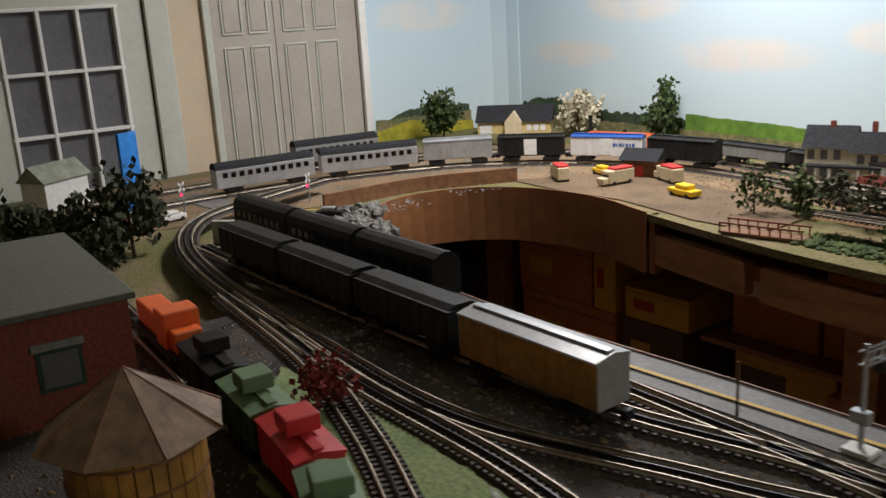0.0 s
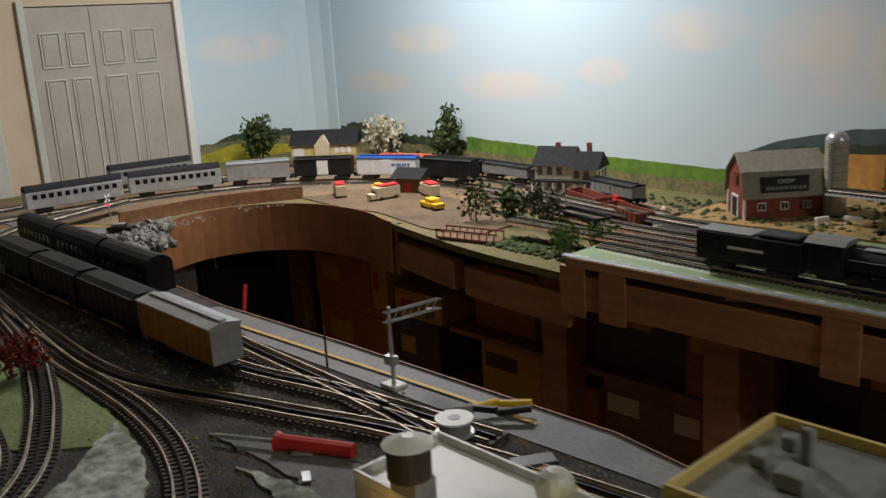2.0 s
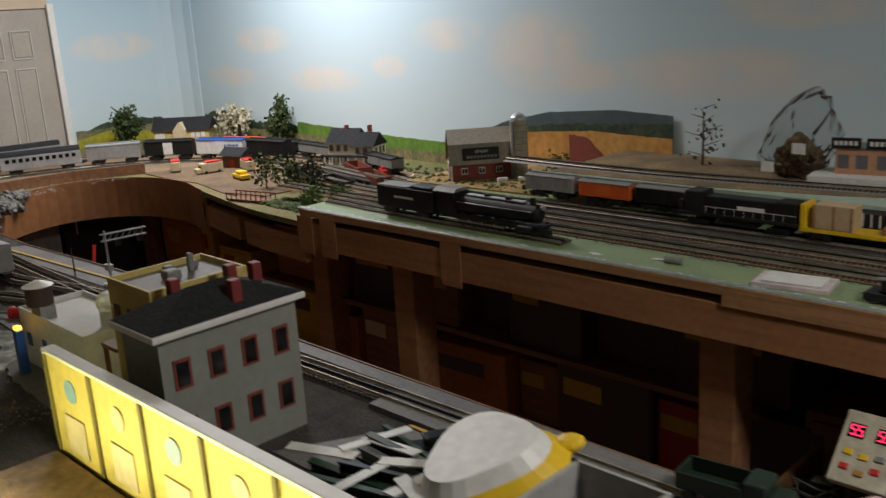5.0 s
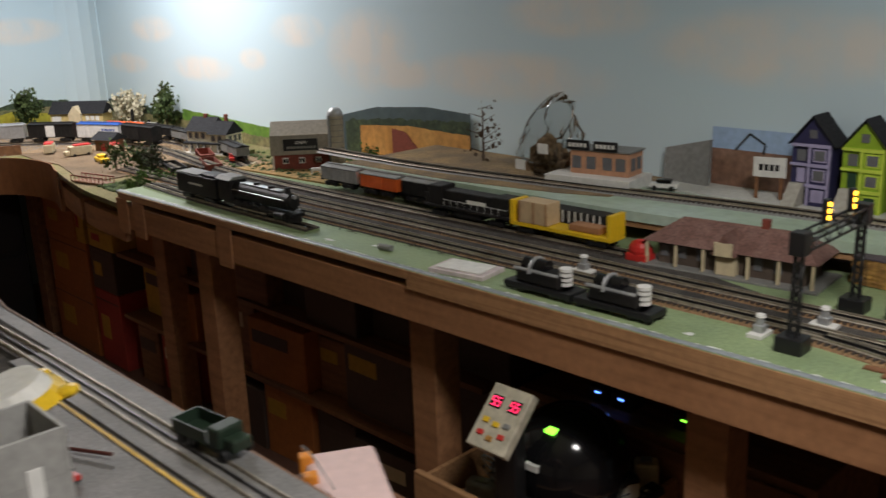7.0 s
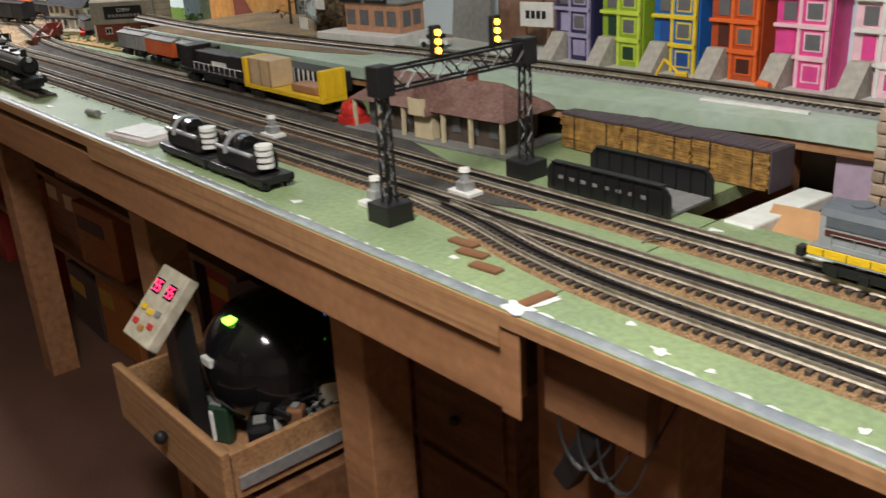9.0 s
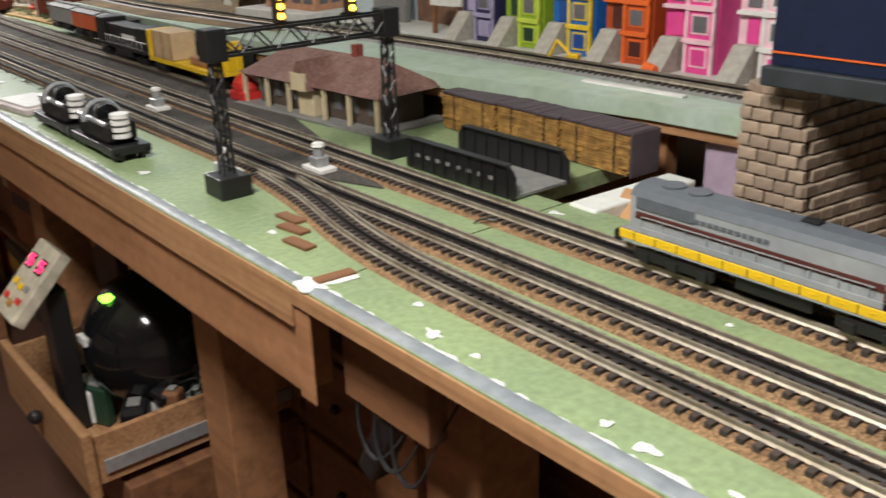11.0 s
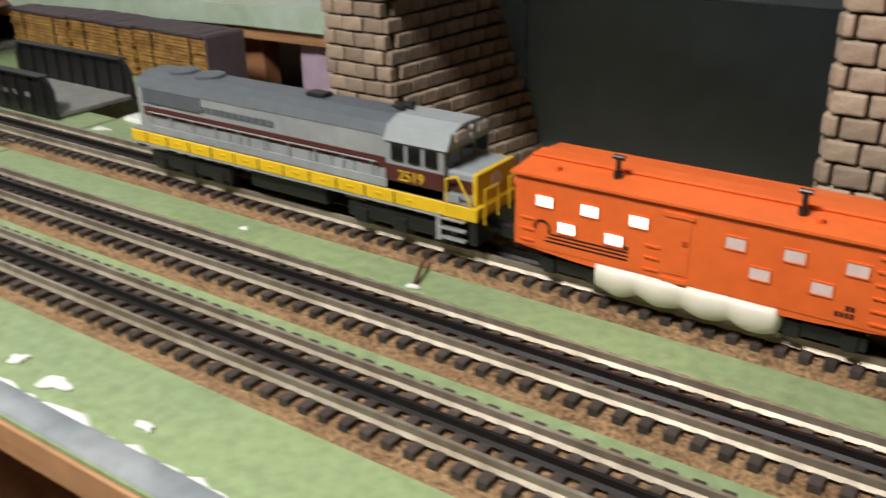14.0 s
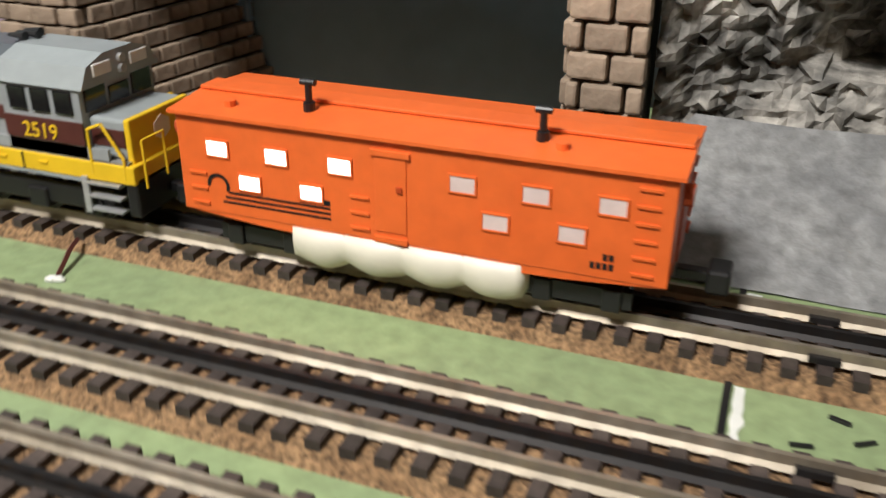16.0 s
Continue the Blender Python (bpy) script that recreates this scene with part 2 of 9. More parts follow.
def sky_paint():
    """Wall paint with a blue sky that pales downwards and soft painted clouds."""
    m = bpy.data.materials.new("painted_sky")
    m.use_nodes = True
    nt = m.node_tree
    bsdf = nt.nodes["Principled BSDF"]
    bsdf.inputs["Roughness"].default_value = 0.55
    geo = nt.nodes.new("ShaderNodeNewGeometry")
    sep = nt.nodes.new("ShaderNodeSeparateXYZ")
    nt.links.new(geo.outputs["Position"], sep.inputs[0])
    grad = nt.nodes.new("ShaderNodeValToRGB")
    rng = nt.nodes.new("ShaderNodeMapRange")
    rng.inputs[1].default_value, rng.inputs[2].default_value = 1.0, 2.3
    nt.links.new(sep.outputs[2], rng.inputs[0])
    nt.links.new(rng.outputs[0], grad.inputs[0])
    grad.color_ramp.elements[0].color = (0.62, 0.73, 0.77, 1)
    grad.color_ramp.elements[1].color = (0.36, 0.55, 0.68, 1)
    warp = nt.nodes.new("ShaderNodeTexNoise")
    warp.inputs["Scale"].default_value, warp.inputs["Detail"].default_value = 7.0, 4
    nt.links.new(geo.outputs["Position"], warp.inputs["Vector"])
    total = None
    # centre along the wall (x + y), height, half width, half height
    for u, z, a, b in CLOUDS:
        flat = nt.nodes.new("ShaderNodeMath")
        nt.links.new(sep.outputs[0], flat.inputs[0])
        nt.links.new(sep.outputs[1], flat.inputs[1])
        dx = nt.nodes.new("ShaderNodeMath")
        dx.operation = "MULTIPLY_ADD"
        dx.inputs[1].default_value, dx.inputs[2].default_value = 1 / a, -u / a
        nt.links.new(flat.outputs[0], dx.inputs[0])
        dz = nt.nodes.new("ShaderNodeMath")
        dz.operation = "MULTIPLY_ADD"
        dz.inputs[1].default_value, dz.inputs[2].default_value = 1 / b, -z / b
        nt.links.new(sep.outputs[2], dz.inputs[0])
        sx = nt.nodes.new("ShaderNodeMath")
        sx.operation = "MULTIPLY"
        nt.links.new(dx.outputs[0], sx.inputs[0])
        nt.links.new(dx.outputs[0], sx.inputs[1])
        sz = nt.nodes.new("ShaderNodeMath")
        sz.operation = "MULTIPLY_ADD"
        nt.links.new(dz.outputs[0], sz.inputs[0])
        nt.links.new(dz.outputs[0], sz.inputs[1])
        nt.links.new(sx.outputs[0], sz.inputs[2])
        fall = nt.nodes.new("ShaderNodeMapRange")
        fall.interpolation_type = "SMOOTHSTEP"
        fall.inputs[1].default_value, fall.inputs[2].default_value = 2.3, 0.3
        nt.links.new(sz.outputs[0], fall.inputs[0])
        if total is None:
            total = fall
        else:
            add = nt.nodes.new("ShaderNodeMath")
            add.operation = "MAXIMUM"
            nt.links.new(total.outputs[0], add.inputs[0])
            nt.links.new(fall.outputs[0], add.inputs[1])
            total = add
    soft = nt.nodes.new("ShaderNodeMath")
    soft.operation = "MULTIPLY"
    lift = nt.nodes.new("ShaderNodeMapRange")
    lift.inputs[1].default_value, lift.inputs[2].default_value, lift.inputs[3].default_value, lift.inputs[4].default_value = 0.3, 0.6, 0.2, 0.95
    nt.links.new(warp.outputs[0], lift.inputs[0])
    nt.links.new(total.outputs[0], soft.inputs[0])
    nt.links.new(lift.outputs[0], soft.inputs[1])
    mix = nt.nodes.new("ShaderNodeMix")
    mix.data_type, mix.clamp_factor = "RGBA", True
    mix.inputs[7].default_value = (0.71, 0.685, 0.645, 1)
    nt.links.new(soft.outputs[0], mix.inputs[0])
    nt.links.new(grad.outputs[0], mix.inputs[6])
    nt.links.new(mix.outputs[2], bsdf.inputs["Base Color"])
    return m


CLOUDS = [(-4.50, 1.48, 0.20, 0.06), (-3.25, 1.48, 0.19, 0.055), (-3.59, 1.29, 0.20, 0.045), (-2.77, 1.29, 0.23, 0.05), (-2.29, 1.35, 0.09, 0.04), (-1.93, 1.48, 0.15, 0.055),
          (-1.47, 1.41, 0.20, 0.12), (-1.35, 1.33, 0.22, 0.05), (-1.01, 1.32, 0.09, 0.03), (-0.78, 1.34, 0.32, 0.065), (-0.49, 1.54, 0.22, 0.06), (0.12, 1.45, 0.28, 0.08)]
SKY = sky_paint()


# ---- building helpers ----
def box(bm, x0, y0, z0, x1, y1, z1, bevel=0.0, m=None):
    made = bmesh.ops.create_cube(bm, size=1)["verts"]
    for v in made:
        v.co = Vector(((v.co.x + 0.5) * (x1 - x0) + x0, (v.co.y + 0.5) * (y1 - y0) + y0, (v.co.z + 0.5) * (z1 - z0) + z0))
    if bevel:
        edges = {e for v in made for e in v.link_edges}
        out = bmesh.ops.bevel(bm, geom=list(edges), offset=bevel, segments=2, profile=0.5, affect="EDGES")
        made = [v for v in out["verts"]]
    if m is not None:
        bmesh.ops.transform(bm, matrix=m, verts=list({v for v in made if v.is_valid}))
    return bm


def rod(bm, a, b, r, r2=None, n=10):
    a, b = Vector(a), Vector(b)
    d = b - a
    turn = d.to_track_quat("Z", "Y").to_matrix().to_4x4()
    m = Matrix.Translation((a + b) / 2) @ turn
    bmesh.ops.create_cone(bm, cap_ends=True, segments=n, radius1=r, radius2=r if r2 is None else r2, depth=d.length, matrix=m)
    return bm


def ball(bm, c, r, sx=1.0, sy=1.0, sz=1.0, n=10):
    bmesh.ops.create_uvsphere(bm, u_segments=n, v_segments=max(6, n // 2 + 1), radius=r, matrix=Matrix.Translation(c) @ Matrix.Diagonal((sx, sy, sz, 1)))
    return bm


def prism(bm, outline, z0, z1):
    """A slab of the given outline, counted anticlockwise."""
    low = [bm.verts.new((x, y, z0)) for x, y in outline]
    high = [bm.verts.new((x, y, z1)) for x, y in outline]
    bm.faces.new(list(reversed(low)))
    bm.faces.new(high)
    n = len(outline)
    for i in range(n):
        bm.faces.new((low[i], low[(i + 1) % n], high[(i + 1) % n], high[i]))
    return bm


def profile(bm, section, x0, x1):
    """A bar along x of the section (y, z), counted anticlockwise seen from +x."""
    a = [bm.verts.new((x0, y, z)) for y, z in section]
    b = [bm.verts.new((x1, y, z)) for y, z in section]
    bm.faces.new(list(reversed(a)))
    bm.faces.new(b)
    n = len(section)
    for i in range(n):
        bm.faces.new((a[i], a[(i + 1) % n], b[(i + 1) % n], b[i]))
    return bm


def B():
    return bmesh.new()


def mesh_of(name, bm, mat, smooth=False):
    bmesh.ops.recalc_face_normals(bm, faces=bm.faces)
    me = bpy.data.meshes.new(name)
    bm.to_mesh(me)
    bm.free()
    me.materials.append(mat)
    if smooth:
        me.shade_smooth()
    return me


def part(name, bm, mat, parent, label="", smooth=False):
    ob = new(name, mesh_of(name, bm, mat, smooth))
    ob.parent = parent
    return tagged(ob, label)


def thing(name, m, label, category, group=""):
    ob = new(name)
    ob.empty_display_size = 0.05
    ob.matrix_world = m
    return tagged(ob, label, category, group)


def solid(name, bm, mat, label, category, m=None, kind="", group="", smooth=False):
    ob = new(name, mesh_of(name, bm, mat, smooth))
    if m is not None:
        ob.matrix_world = m
    return tagged(ob, label, category, group, kind)


def letters(text, size, mat, parent, m, depth=0.0004, label=""):
    cu = bpy.data.curves.new("lettering", "FONT")
    cu.body, cu.size, cu.extrude, cu.align_x = text, size, depth, "CENTER"
    tmp = bpy.data.objects.new("lettering", cu)
    scene.collection.objects.link(tmp)
    me = bpy.data.meshes.new_from_object(tmp.evaluated_get(bpy.context.evaluated_depsgraph_get()))
    bpy.data.objects.remove(tmp)
    me.materials.clear()
    me.materials.append(mat)
    ob = new("lettering", me)
    ob.parent, ob.matrix_local = parent, m
    return tagged(ob, label)


def smooth_line(points, step=0.02):
    """A smooth line through plan points, in even steps."""
    pts = [Vector((*p, 0)) if len(p) == 2 else Vector(p) for p in points]
    pts = [2 * pts[0] - pts[1]] + pts + [2 * pts[-1] - pts[-2]]
    fine = []
    for a, b, c, d in zip(pts, pts[1:], pts[2:], pts[3:]):
        for i in range(24):
            t = i / 24
            fine.append(0.5 * ((2 * b) + (c - a) * t + (2 * a - 5 * b + 4 * c - d) * t * t + (3 * b - a - 3 * c + d) * t ** 3))
    fine.append(pts[-2])
    out, carry = [fine[0]], 0.0
    for p, q in zip(fine, fine[1:]):
        seg = (q - p).length
        while carry + seg >= step and seg > 1e-9:
            p = p + (q - p) * ((step - carry) / seg)
            out.append(p)
            seg, carry = (q - p).length, 0.0
        carry += seg
    return out


def sweep(bm, line, section):
    """A bar of the section (across, up) along a line."""
    rings = []
    for i, p in enumerate(line):
        d = (line[min(i + 1, len(line) - 1)] - line[max(i - 1, 0)]).normalized()
        side = Vector((-d.y, d.x, 0))
        rings.append([bm.verts.new(p + side * s + Vector((0, 0, h))) for s, h in section])
    n = len(section)
    for a, b in zip(rings, rings[1:]):
        for i in range(n):
            bm.faces.new((a[i], a[(i + 1) % n], b[(i + 1) % n], b[i]))
    bm.faces.new(rings[0])
    bm.faces.new(list(reversed(rings[-1])))
    return bm


RAIL_TOP = 0.0145
TIE_MESH = mesh_of("tie", box(B(), -0.0030, -0.0265, 0.0045, 0.0030, 0.0265, 0.0088), TIE)


def track(points, label, bed=CORK, near=None, spacing=0.0128, z=1.0, plan_bed=0.032):
    """Three-rail track: cork bed, ties, two outer rails and a dark middle rail. near: the stretch of x whose ties are single pieces."""
    line = smooth_line([(x, y, z) for x, y in points], spacing)
    t = thing("track", Matrix.Identity(4), label, "track", "tracks of the layout")
    part("roadbed", sweep(B(), line, [(-plan_bed, -0.0005), (plan_bed, -0.0005), (plan_bed - 0.007, 0.0055), (-plan_bed + 0.007, 0.0055)]), bed, t)
    for off, mat, name in ((-0.016, RAIL, "rail"), (0.016, RAIL, "rail"), (0.0, RAIL_DARK, "middle_rail")):
        part(name, sweep(B(), line, [(off - 0.0022, 0.0085), (off + 0.0022, 0.0085), (off + 0.0007, 0.0105), (off + 0.0011, RAIL_TOP), (off - 0.0011, RAIL_TOP), (off - 0.0007, 0.0105)]), mat, t)
    rest = B()
    for i, p in enumerate(line):
        d = line[min(i + 1, len(line) - 1)] - line[max(i - 1, 0)]
        m = Matrix.Translation(p) @ Matrix.Rotation(math.atan2(d.y, d.x), 4, "Z")
        if near and near[0] <= p.x <= near[1]:
            ob = new("tie", TIE_MESH)
            ob.parent, ob.matrix_local = t, m
        else:
            box(rest, -0.0030, -0.0265, 0.0045, 0.0030, 0.0265, 0.0088, 0, m)
    if len(rest.verts):
        tagged(part("ties", rest, TIE, t), kind="stuff")
    else:
        rest.free()
    return t


# ---- rolling stock ----
def bogie(parent, x, mat=None):
    bm = B()
    for s in (-1, 1):
        profile(bm, [(s * 0.0235 - 0.002, 0.006), (s * 0.0235 + 0.002, 0.006), (s * 0.0235 + 0.002, 0.016), (s * 0.0235 - 0.002, 0.016)], x - 0.028, x + 0.028)
        for dx in (-0.018, 0.018):
            box(bm, x + dx - 0.005, s * 0.0235 - 0.004, 0.004, x + dx + 0.005, s * 0.0235 + 0.004, 0.017, 0.001)
    box(bm, x - 0.006, -0.022, 0.008, x + 0.006, 0.022, 0.022, 0.001)
    b = part("truck", bm, mat or BLACK, parent)
    for dx in (-0.018, 0.018):
        w = B()
        for s in (-1, 1):
            rod(w, (x + dx, s * 0.0145, 0.0095), (x + dx, s * 0.0195, 0.0095), 0.0095, n=14)
        rod(w, (x + dx, -0.015, 0.0095), (x + dx, 0.015, 0.0095), 0.002)
        part("wheelset", w, RAIL_DARK, b)
    return b


def coupler(parent, x, s):
    bm = B()
    box(bm, min(x, x + s * 0.022), -0.003, 0.016, max(x, x + s * 0.022), 0.003, 0.022, 0.0008)
    box(bm, min(x + s * 0.016, x + s * 0.028), -0.008, 0.012, max(x + s * 0.016, x + s * 0.028), 0.008, 0.026, 0.002)
    part("coupler", bm, BLACK, parent)


def on_track(x, y, z=1.0, turn=0.0):
    return pose(x, y, z + RAIL_TOP, 0, 0, turn)


def boxcar(m, length, body, roof, label, height=0.085, width=0.064, panel=None, group="freight cars"):
    c = thing("boxcar", m, label, "train car", group)
    h = length / 2
    part("body", box(B(), -h, -width / 2, 0.022, h, width / 2, 0.022 + height, 0.001), body, c)
    part("roof", profile(B(), [(-width / 2 - 0.002, 0.022 + height), (width / 2 + 0.002, 0.022 + height), (width / 2 + 0.002, 0.025 + height), (0, 0.031 + height), (-width / 2 - 0.002, 0.025 + height)], -h - 0.001, h + 0.001), roof, c)
    bm = B()
    box(bm, -h + 0.004, -0.006, 0.031 + height, h - 0.004, 0.006, 0.0335 + height)
    part("running_board", bm, roof, c)
    for s in (-1, 1):
        d = B()
        box(d, -0.022, s * width / 2 - 0.001 * (s < 0) - (0.0 if s > 0 else 0.001), 0.026, 0.022, s * width / 2 + 0.002 * (s > 0) + (0.001 if s < 0 else 0), 0.018 + height)
        part("door", d, panel or body, c)
        for i in range(int(length / 0.024)):
            x = -h + 0.012 + i * 0.024
            if abs(x) > 0.026:
                part("rib", box(B(), x - 0.001, s * (width / 2) - 0.001, 0.026, x + 0.001, s * (width / 2) + 0.001, 0.018 + height), body, c)
    bogie(c, -h + 0.045)
    bogie(c, h - 0.045)
    coupler(c, -h, -1)
    coupler(c, h, 1)
    return c


def coach(m, length, label, body=None, roof=None, dome=False):
    c = thing("passenger_coach", m, label, "train car", "passenger train")
    h, w = length / 2, 0.062
    part("body", box(B(), -h, -w / 2, 0.018, h, w / 2, 0.078, 0.002), body or SILVER, c)
    part("roof", profile(B(), [(-w / 2, 0.078), (w / 2, 0.078), (w / 2 - 0.006, 0.09), (w / 2 - 0.018, 0.097), (0, 0.1), (-w / 2 + 0.018, 0.097), (-w / 2 + 0.006, 0.09)], -h, h), roof or DARK_ROOF, c)
    for s in (-1, 1):
        n = int(length / 0.03)
        for i in range(n):
            x = -h + 0.03 + i * (length - 0.06) / max(1, n - 1)
            part("window", box(B(), x - 0.008, s * w / 2 - 0.0006, 0.052, x + 0.008, s * w / 2 + 0.0012, 0.068), BLACK_GLOSS, c)
    bogie(c, -h + 0.06)
    bogie(c, h - 0.06)
    return c


def hopper(m, length, label):
    c = thing("hopper_car", m, label, "train car", "freight cars")
    h, w = length / 2, 0.066
    part("body", profile(B(), [(-w / 2, 0.03), (w / 2, 0.03), (w / 2, 0.082), (-w / 2, 0.082)], -h, h), SOOT, c)
    for i in range(3):
        x = (i - 1) * length * 0.26
        part("chute", box(B(), x - 0.02, -0.02, 0.012, x + 0.02, 0.02, 0.03, 0.003), SOOT, c)
    bm = B()
    line = [Vector((-h + 0.004 + (length - 0.008) * i / 16, 0, 0.081)) for i in range(17)]
    sweep(bm, line, [(-w / 2 + 0.003, 0), (w / 2 - 0.003, 0), (w / 4, 0.008), (-w / 4, 0.008)])
    part("load", bm, SOOT, c, "dark coal load")
    for s in (-1, 1):
        for i in range(9):
            x = -h + 0.01 + i * (length - 0.02) / 8
            part("rib", box(B(), x - 0.0015, s * w / 2 - 0.001, 0.03, x + 0.0015, s * w / 2 + 0.002, 0.082), SOOT, c)
    bogie(c, -h + 0.04)
    bogie(c, h - 0.04)
    return c


# ---- room ----
def wall_y(x):
    return 0.85 - 0.05 * x


solid("floor", box(B(), -5.4, -5, -0.1, 3.2, 1.4, 0), FLOOR_MAT, "reddish brown carpet floor of the train room", "floor", kind="structure")
solid("ceiling", box(B(), -5.4, -5, 2.4, 3.2, 1.4, 2.5), CEIL, "plain white painted ceiling", "ceiling", kind="structure")
solid("wall_north", prism(B(), [(-5.35, wall_y(-5.2) + 0.01), (0.15, wall_y(0.15)), (0.18, 0.90), (3.1, 0.90), (3.1, 1.05), (0.0, 1.05), (-5.35, wall_y(-5.2) + 0.16)], 0, 2.4), SKY,
      "wall painted as a pale blue sky with soft clouds", "wall", kind="structure")
wall = B()
box(wall, -5.35, -5, 0, -5.2, -1.33, 2.4)
box(wall, -5.35, -0.524, 0, -5.2, -0.285, 2.4)
box(wall, -5.35, -1.33, 2.06, -5.2, -0.524, 2.4)
box(wall, -5.35, -0.285, 1.70, -5.2, 0.38, 2.4)
solid("wall_west", wall, WALL_BEIGE, "beige painted wall with two doors", "wall", kind="structure")
solid("wall_west_sky", box(B(), -5.35, 0.38, 0, -5.2, 1.12, 2.4), SKY, "end wall painted as pale blue sky", "wall", kind="structure")
solid("cove", sweep(B(), [Vector((-5.2, 0.93, 0.9)), Vector((-5.185, 0.99, 0.9)), Vector((-5.15, 1.05, 0.9)), Vector((-5.09, 1.09, 0.9)), Vector((-5.02, 1.098, 0.9))],
      [(-0.001, 0), (0.006, 0), (0.006, 1.5), (-0.001, 1.5)]), SKY, "rounded corner of the painted sky", "wall", kind="structure")
solid("wall_south", box(B(), -5.35, -5.1, 0, 3.1, -5, 2.4), WALL_BEIGE, "plain beige wall", "wall", kind="structure")
solid("wall_east", box(B(), 3.0, -5, 0, 3.1, 0.899, 2.4), WALL_BEIGE, "plain beige wall", "wall", kind="structure")
for y0, y1 in ((0.366, 0.400), (-0.31, -0.282), (-0.524, -0.44)):
    solid("trim", box(B(), -5.2, y0, 0, -5.178, y1, 1.72 if y0 > -0.4 else 2.1, 0.003), TRIM_WHITE if y0 > 0 else DOOR_WHITE, "painted wooden door casing", "trim", kind="structure")


def panel_door():
    d = tagged(thing("door_1", pose(-5.24, -0.285, 0.01), "greige painted folding door with narrow raised panels, closed", "door"), kind="structure")
    part("leaf", box(B(), 0, 0.005, 0, 0.035, 0.65, 1.685), DOOR_GREY, d)
    part("leaf_gap", box(B(), 0.030, 0.272, 0.01, 0.0356, 0.275, 1.68), BLACK, d)
    for z0, z1 in ((0.10, 0.70), (0.80, 1.385), (1.45, 1.575)):
        for y0, w in ((0.062, 0.066), (0.172, 0.066), (0.318, 0.082), (0.458, 0.088)):
            part("panel", box(B(), 0.030, y0, z0, 0.0395, y0 + w, z1, 0.004), DOOR_GREY, d)
            for a, b, c, e in ((y0 - 0.010, z0 - 0.010, y0 + w + 0.010, z0 - 0.003), (y0 - 0.010, z1 + 0.003, y0 + w + 0.010, z1 + 0.010), (y0 - 0.010, z0 - 0.003, y0 - 0.003, z1 + 0.003), (y0 + w + 0.003, z0 - 0.003, y0 + w + 0.010, z1 + 0.003)):
                part("moulding", box(B(), 0.034, a, b, 0.042, c, e, 0.0025), DOOR_WHITE, d)
    for z in (0.25, 0.9, 1.6):
        part("hinge", rod(B(), (0.038, 0.002, z - 0.04), (0.038, 0.002, z + 0.04), 0.006), SILVER, d)


def glazed_door():
    d = tagged(thing("door_2", pose(-5.24, -1.33, 0.01), "pale painted door with a nine-pane window, closed", "door"), kind="structure")
    y0, y1, z0, z1 = 0.315, 0.705, 0.936, 1.569
    bm = B()
    box(bm, 0, 0, 0, 0.04, 0.80, z0)
    box(bm, 0, 0, z1, 0.04, 0.80, 2.04)
    box(bm, 0, 0, z0, 0.04, y0, z1)
    box(bm, 0, y1, z0, 0.04, 0.80, z1)
    part("leaf", bm, DOOR_WHITE, d)
    for i in range(4):
        part("glazing_bar", box(B(), 0.01, y0 + i * 0.13 - 0.006, z0, 0.050, y0 + i * 0.13 + 0.006, z1, 0.002), TRIM_WHITE, d)
        part("glazing_bar", box(B(), 0.01, y0 - 0.01, z0 + i * 0.211 - 0.006, 0.0485, y1 + 0.01, z0 + i * 0.211 + 0.006, 0.002), TRIM_WHITE, d)
    for i in range(3):
        for j in range(3):
            part("pane", box(B(), 0.018, y0 + i * 0.13, z0 + j * 0.211, 0.022, y0 + (i + 1) * 0.13, z0 + (j + 1) * 0.211), GLASS_DIM, d)
    part("edge_gap", box(B(), 0.02, 0.8005, 0, 0.0395, 0.806, 2.04), BLACK, d)


panel_door()
glazed_door()

# ---- benchwork ----
LEFT_EDGE = [(-2.65, 0.0), (-3.0, 0.03), (-3.42, 0.115), (-3.67, 0.18), (-3.92, 0.15), (-4.09, 0.02), (-4.14, -0.19), (-4.02, -0.42), (-3.75, -0.6), (-3.4, -0.70)]
CURVE = [(p.x, p.y) for p in smooth_line(LEFT_EDGE, 0.05)]
land = [(-5.18, -2.4), (-3.4, -2.0), (-3.4, -0.70)] + list(reversed(CURVE))[1:] + [(-2.65, wall_y(-2.65) - 0.002), (-5.1, 1.095), (-5.18, 1.0)]
solid("land_west", prism(B(), land, 0.936, 0.955), MEADOW, "scenicked train layout base with dirt and grass", "layout base", kind="structure")
pen = [(-3.4, -2.0), (-2.6, -1.75), (-0.5, -1.62), (-0.36, -1.5), (-0.36, -0.85), (-0.45, -0.73), (-1.7, -0.72), (-2.0, -0.67), (-2.6, -0.69), (-3.0, -0.715), (-3.4, -0.70)]
solid("peninsula_base", prism(B(), pen, 0.93, 0.99), BALLAST, "dark ballasted base of the peninsula layout", "layout base", kind="structure")
fas = [Vector((x, y, 0)) for x, y in CURVE]
solid("fascia_curve", sweep(B(), [p for p in fas if p.x < -3.42][:-2], [(0.002, 0.793), (0.008, 0.793), (0.008, 0.962), (0.002, 0.962)]), MASONITE, "curved brown hardboard fascia", "fascia", kind="structure")
near_edge = [p for p in fas if p.x > -3.44 and p.y > -0.01]
solid("bench_fascia", sweep(B(), near_edge[:9], [(-0.040, 0.818), (-0.008, 0.818), (-0.008, 0.900), (-0.040, 0.900)]), PINE, "pine board under the scenicked edge", "board", kind="structure")
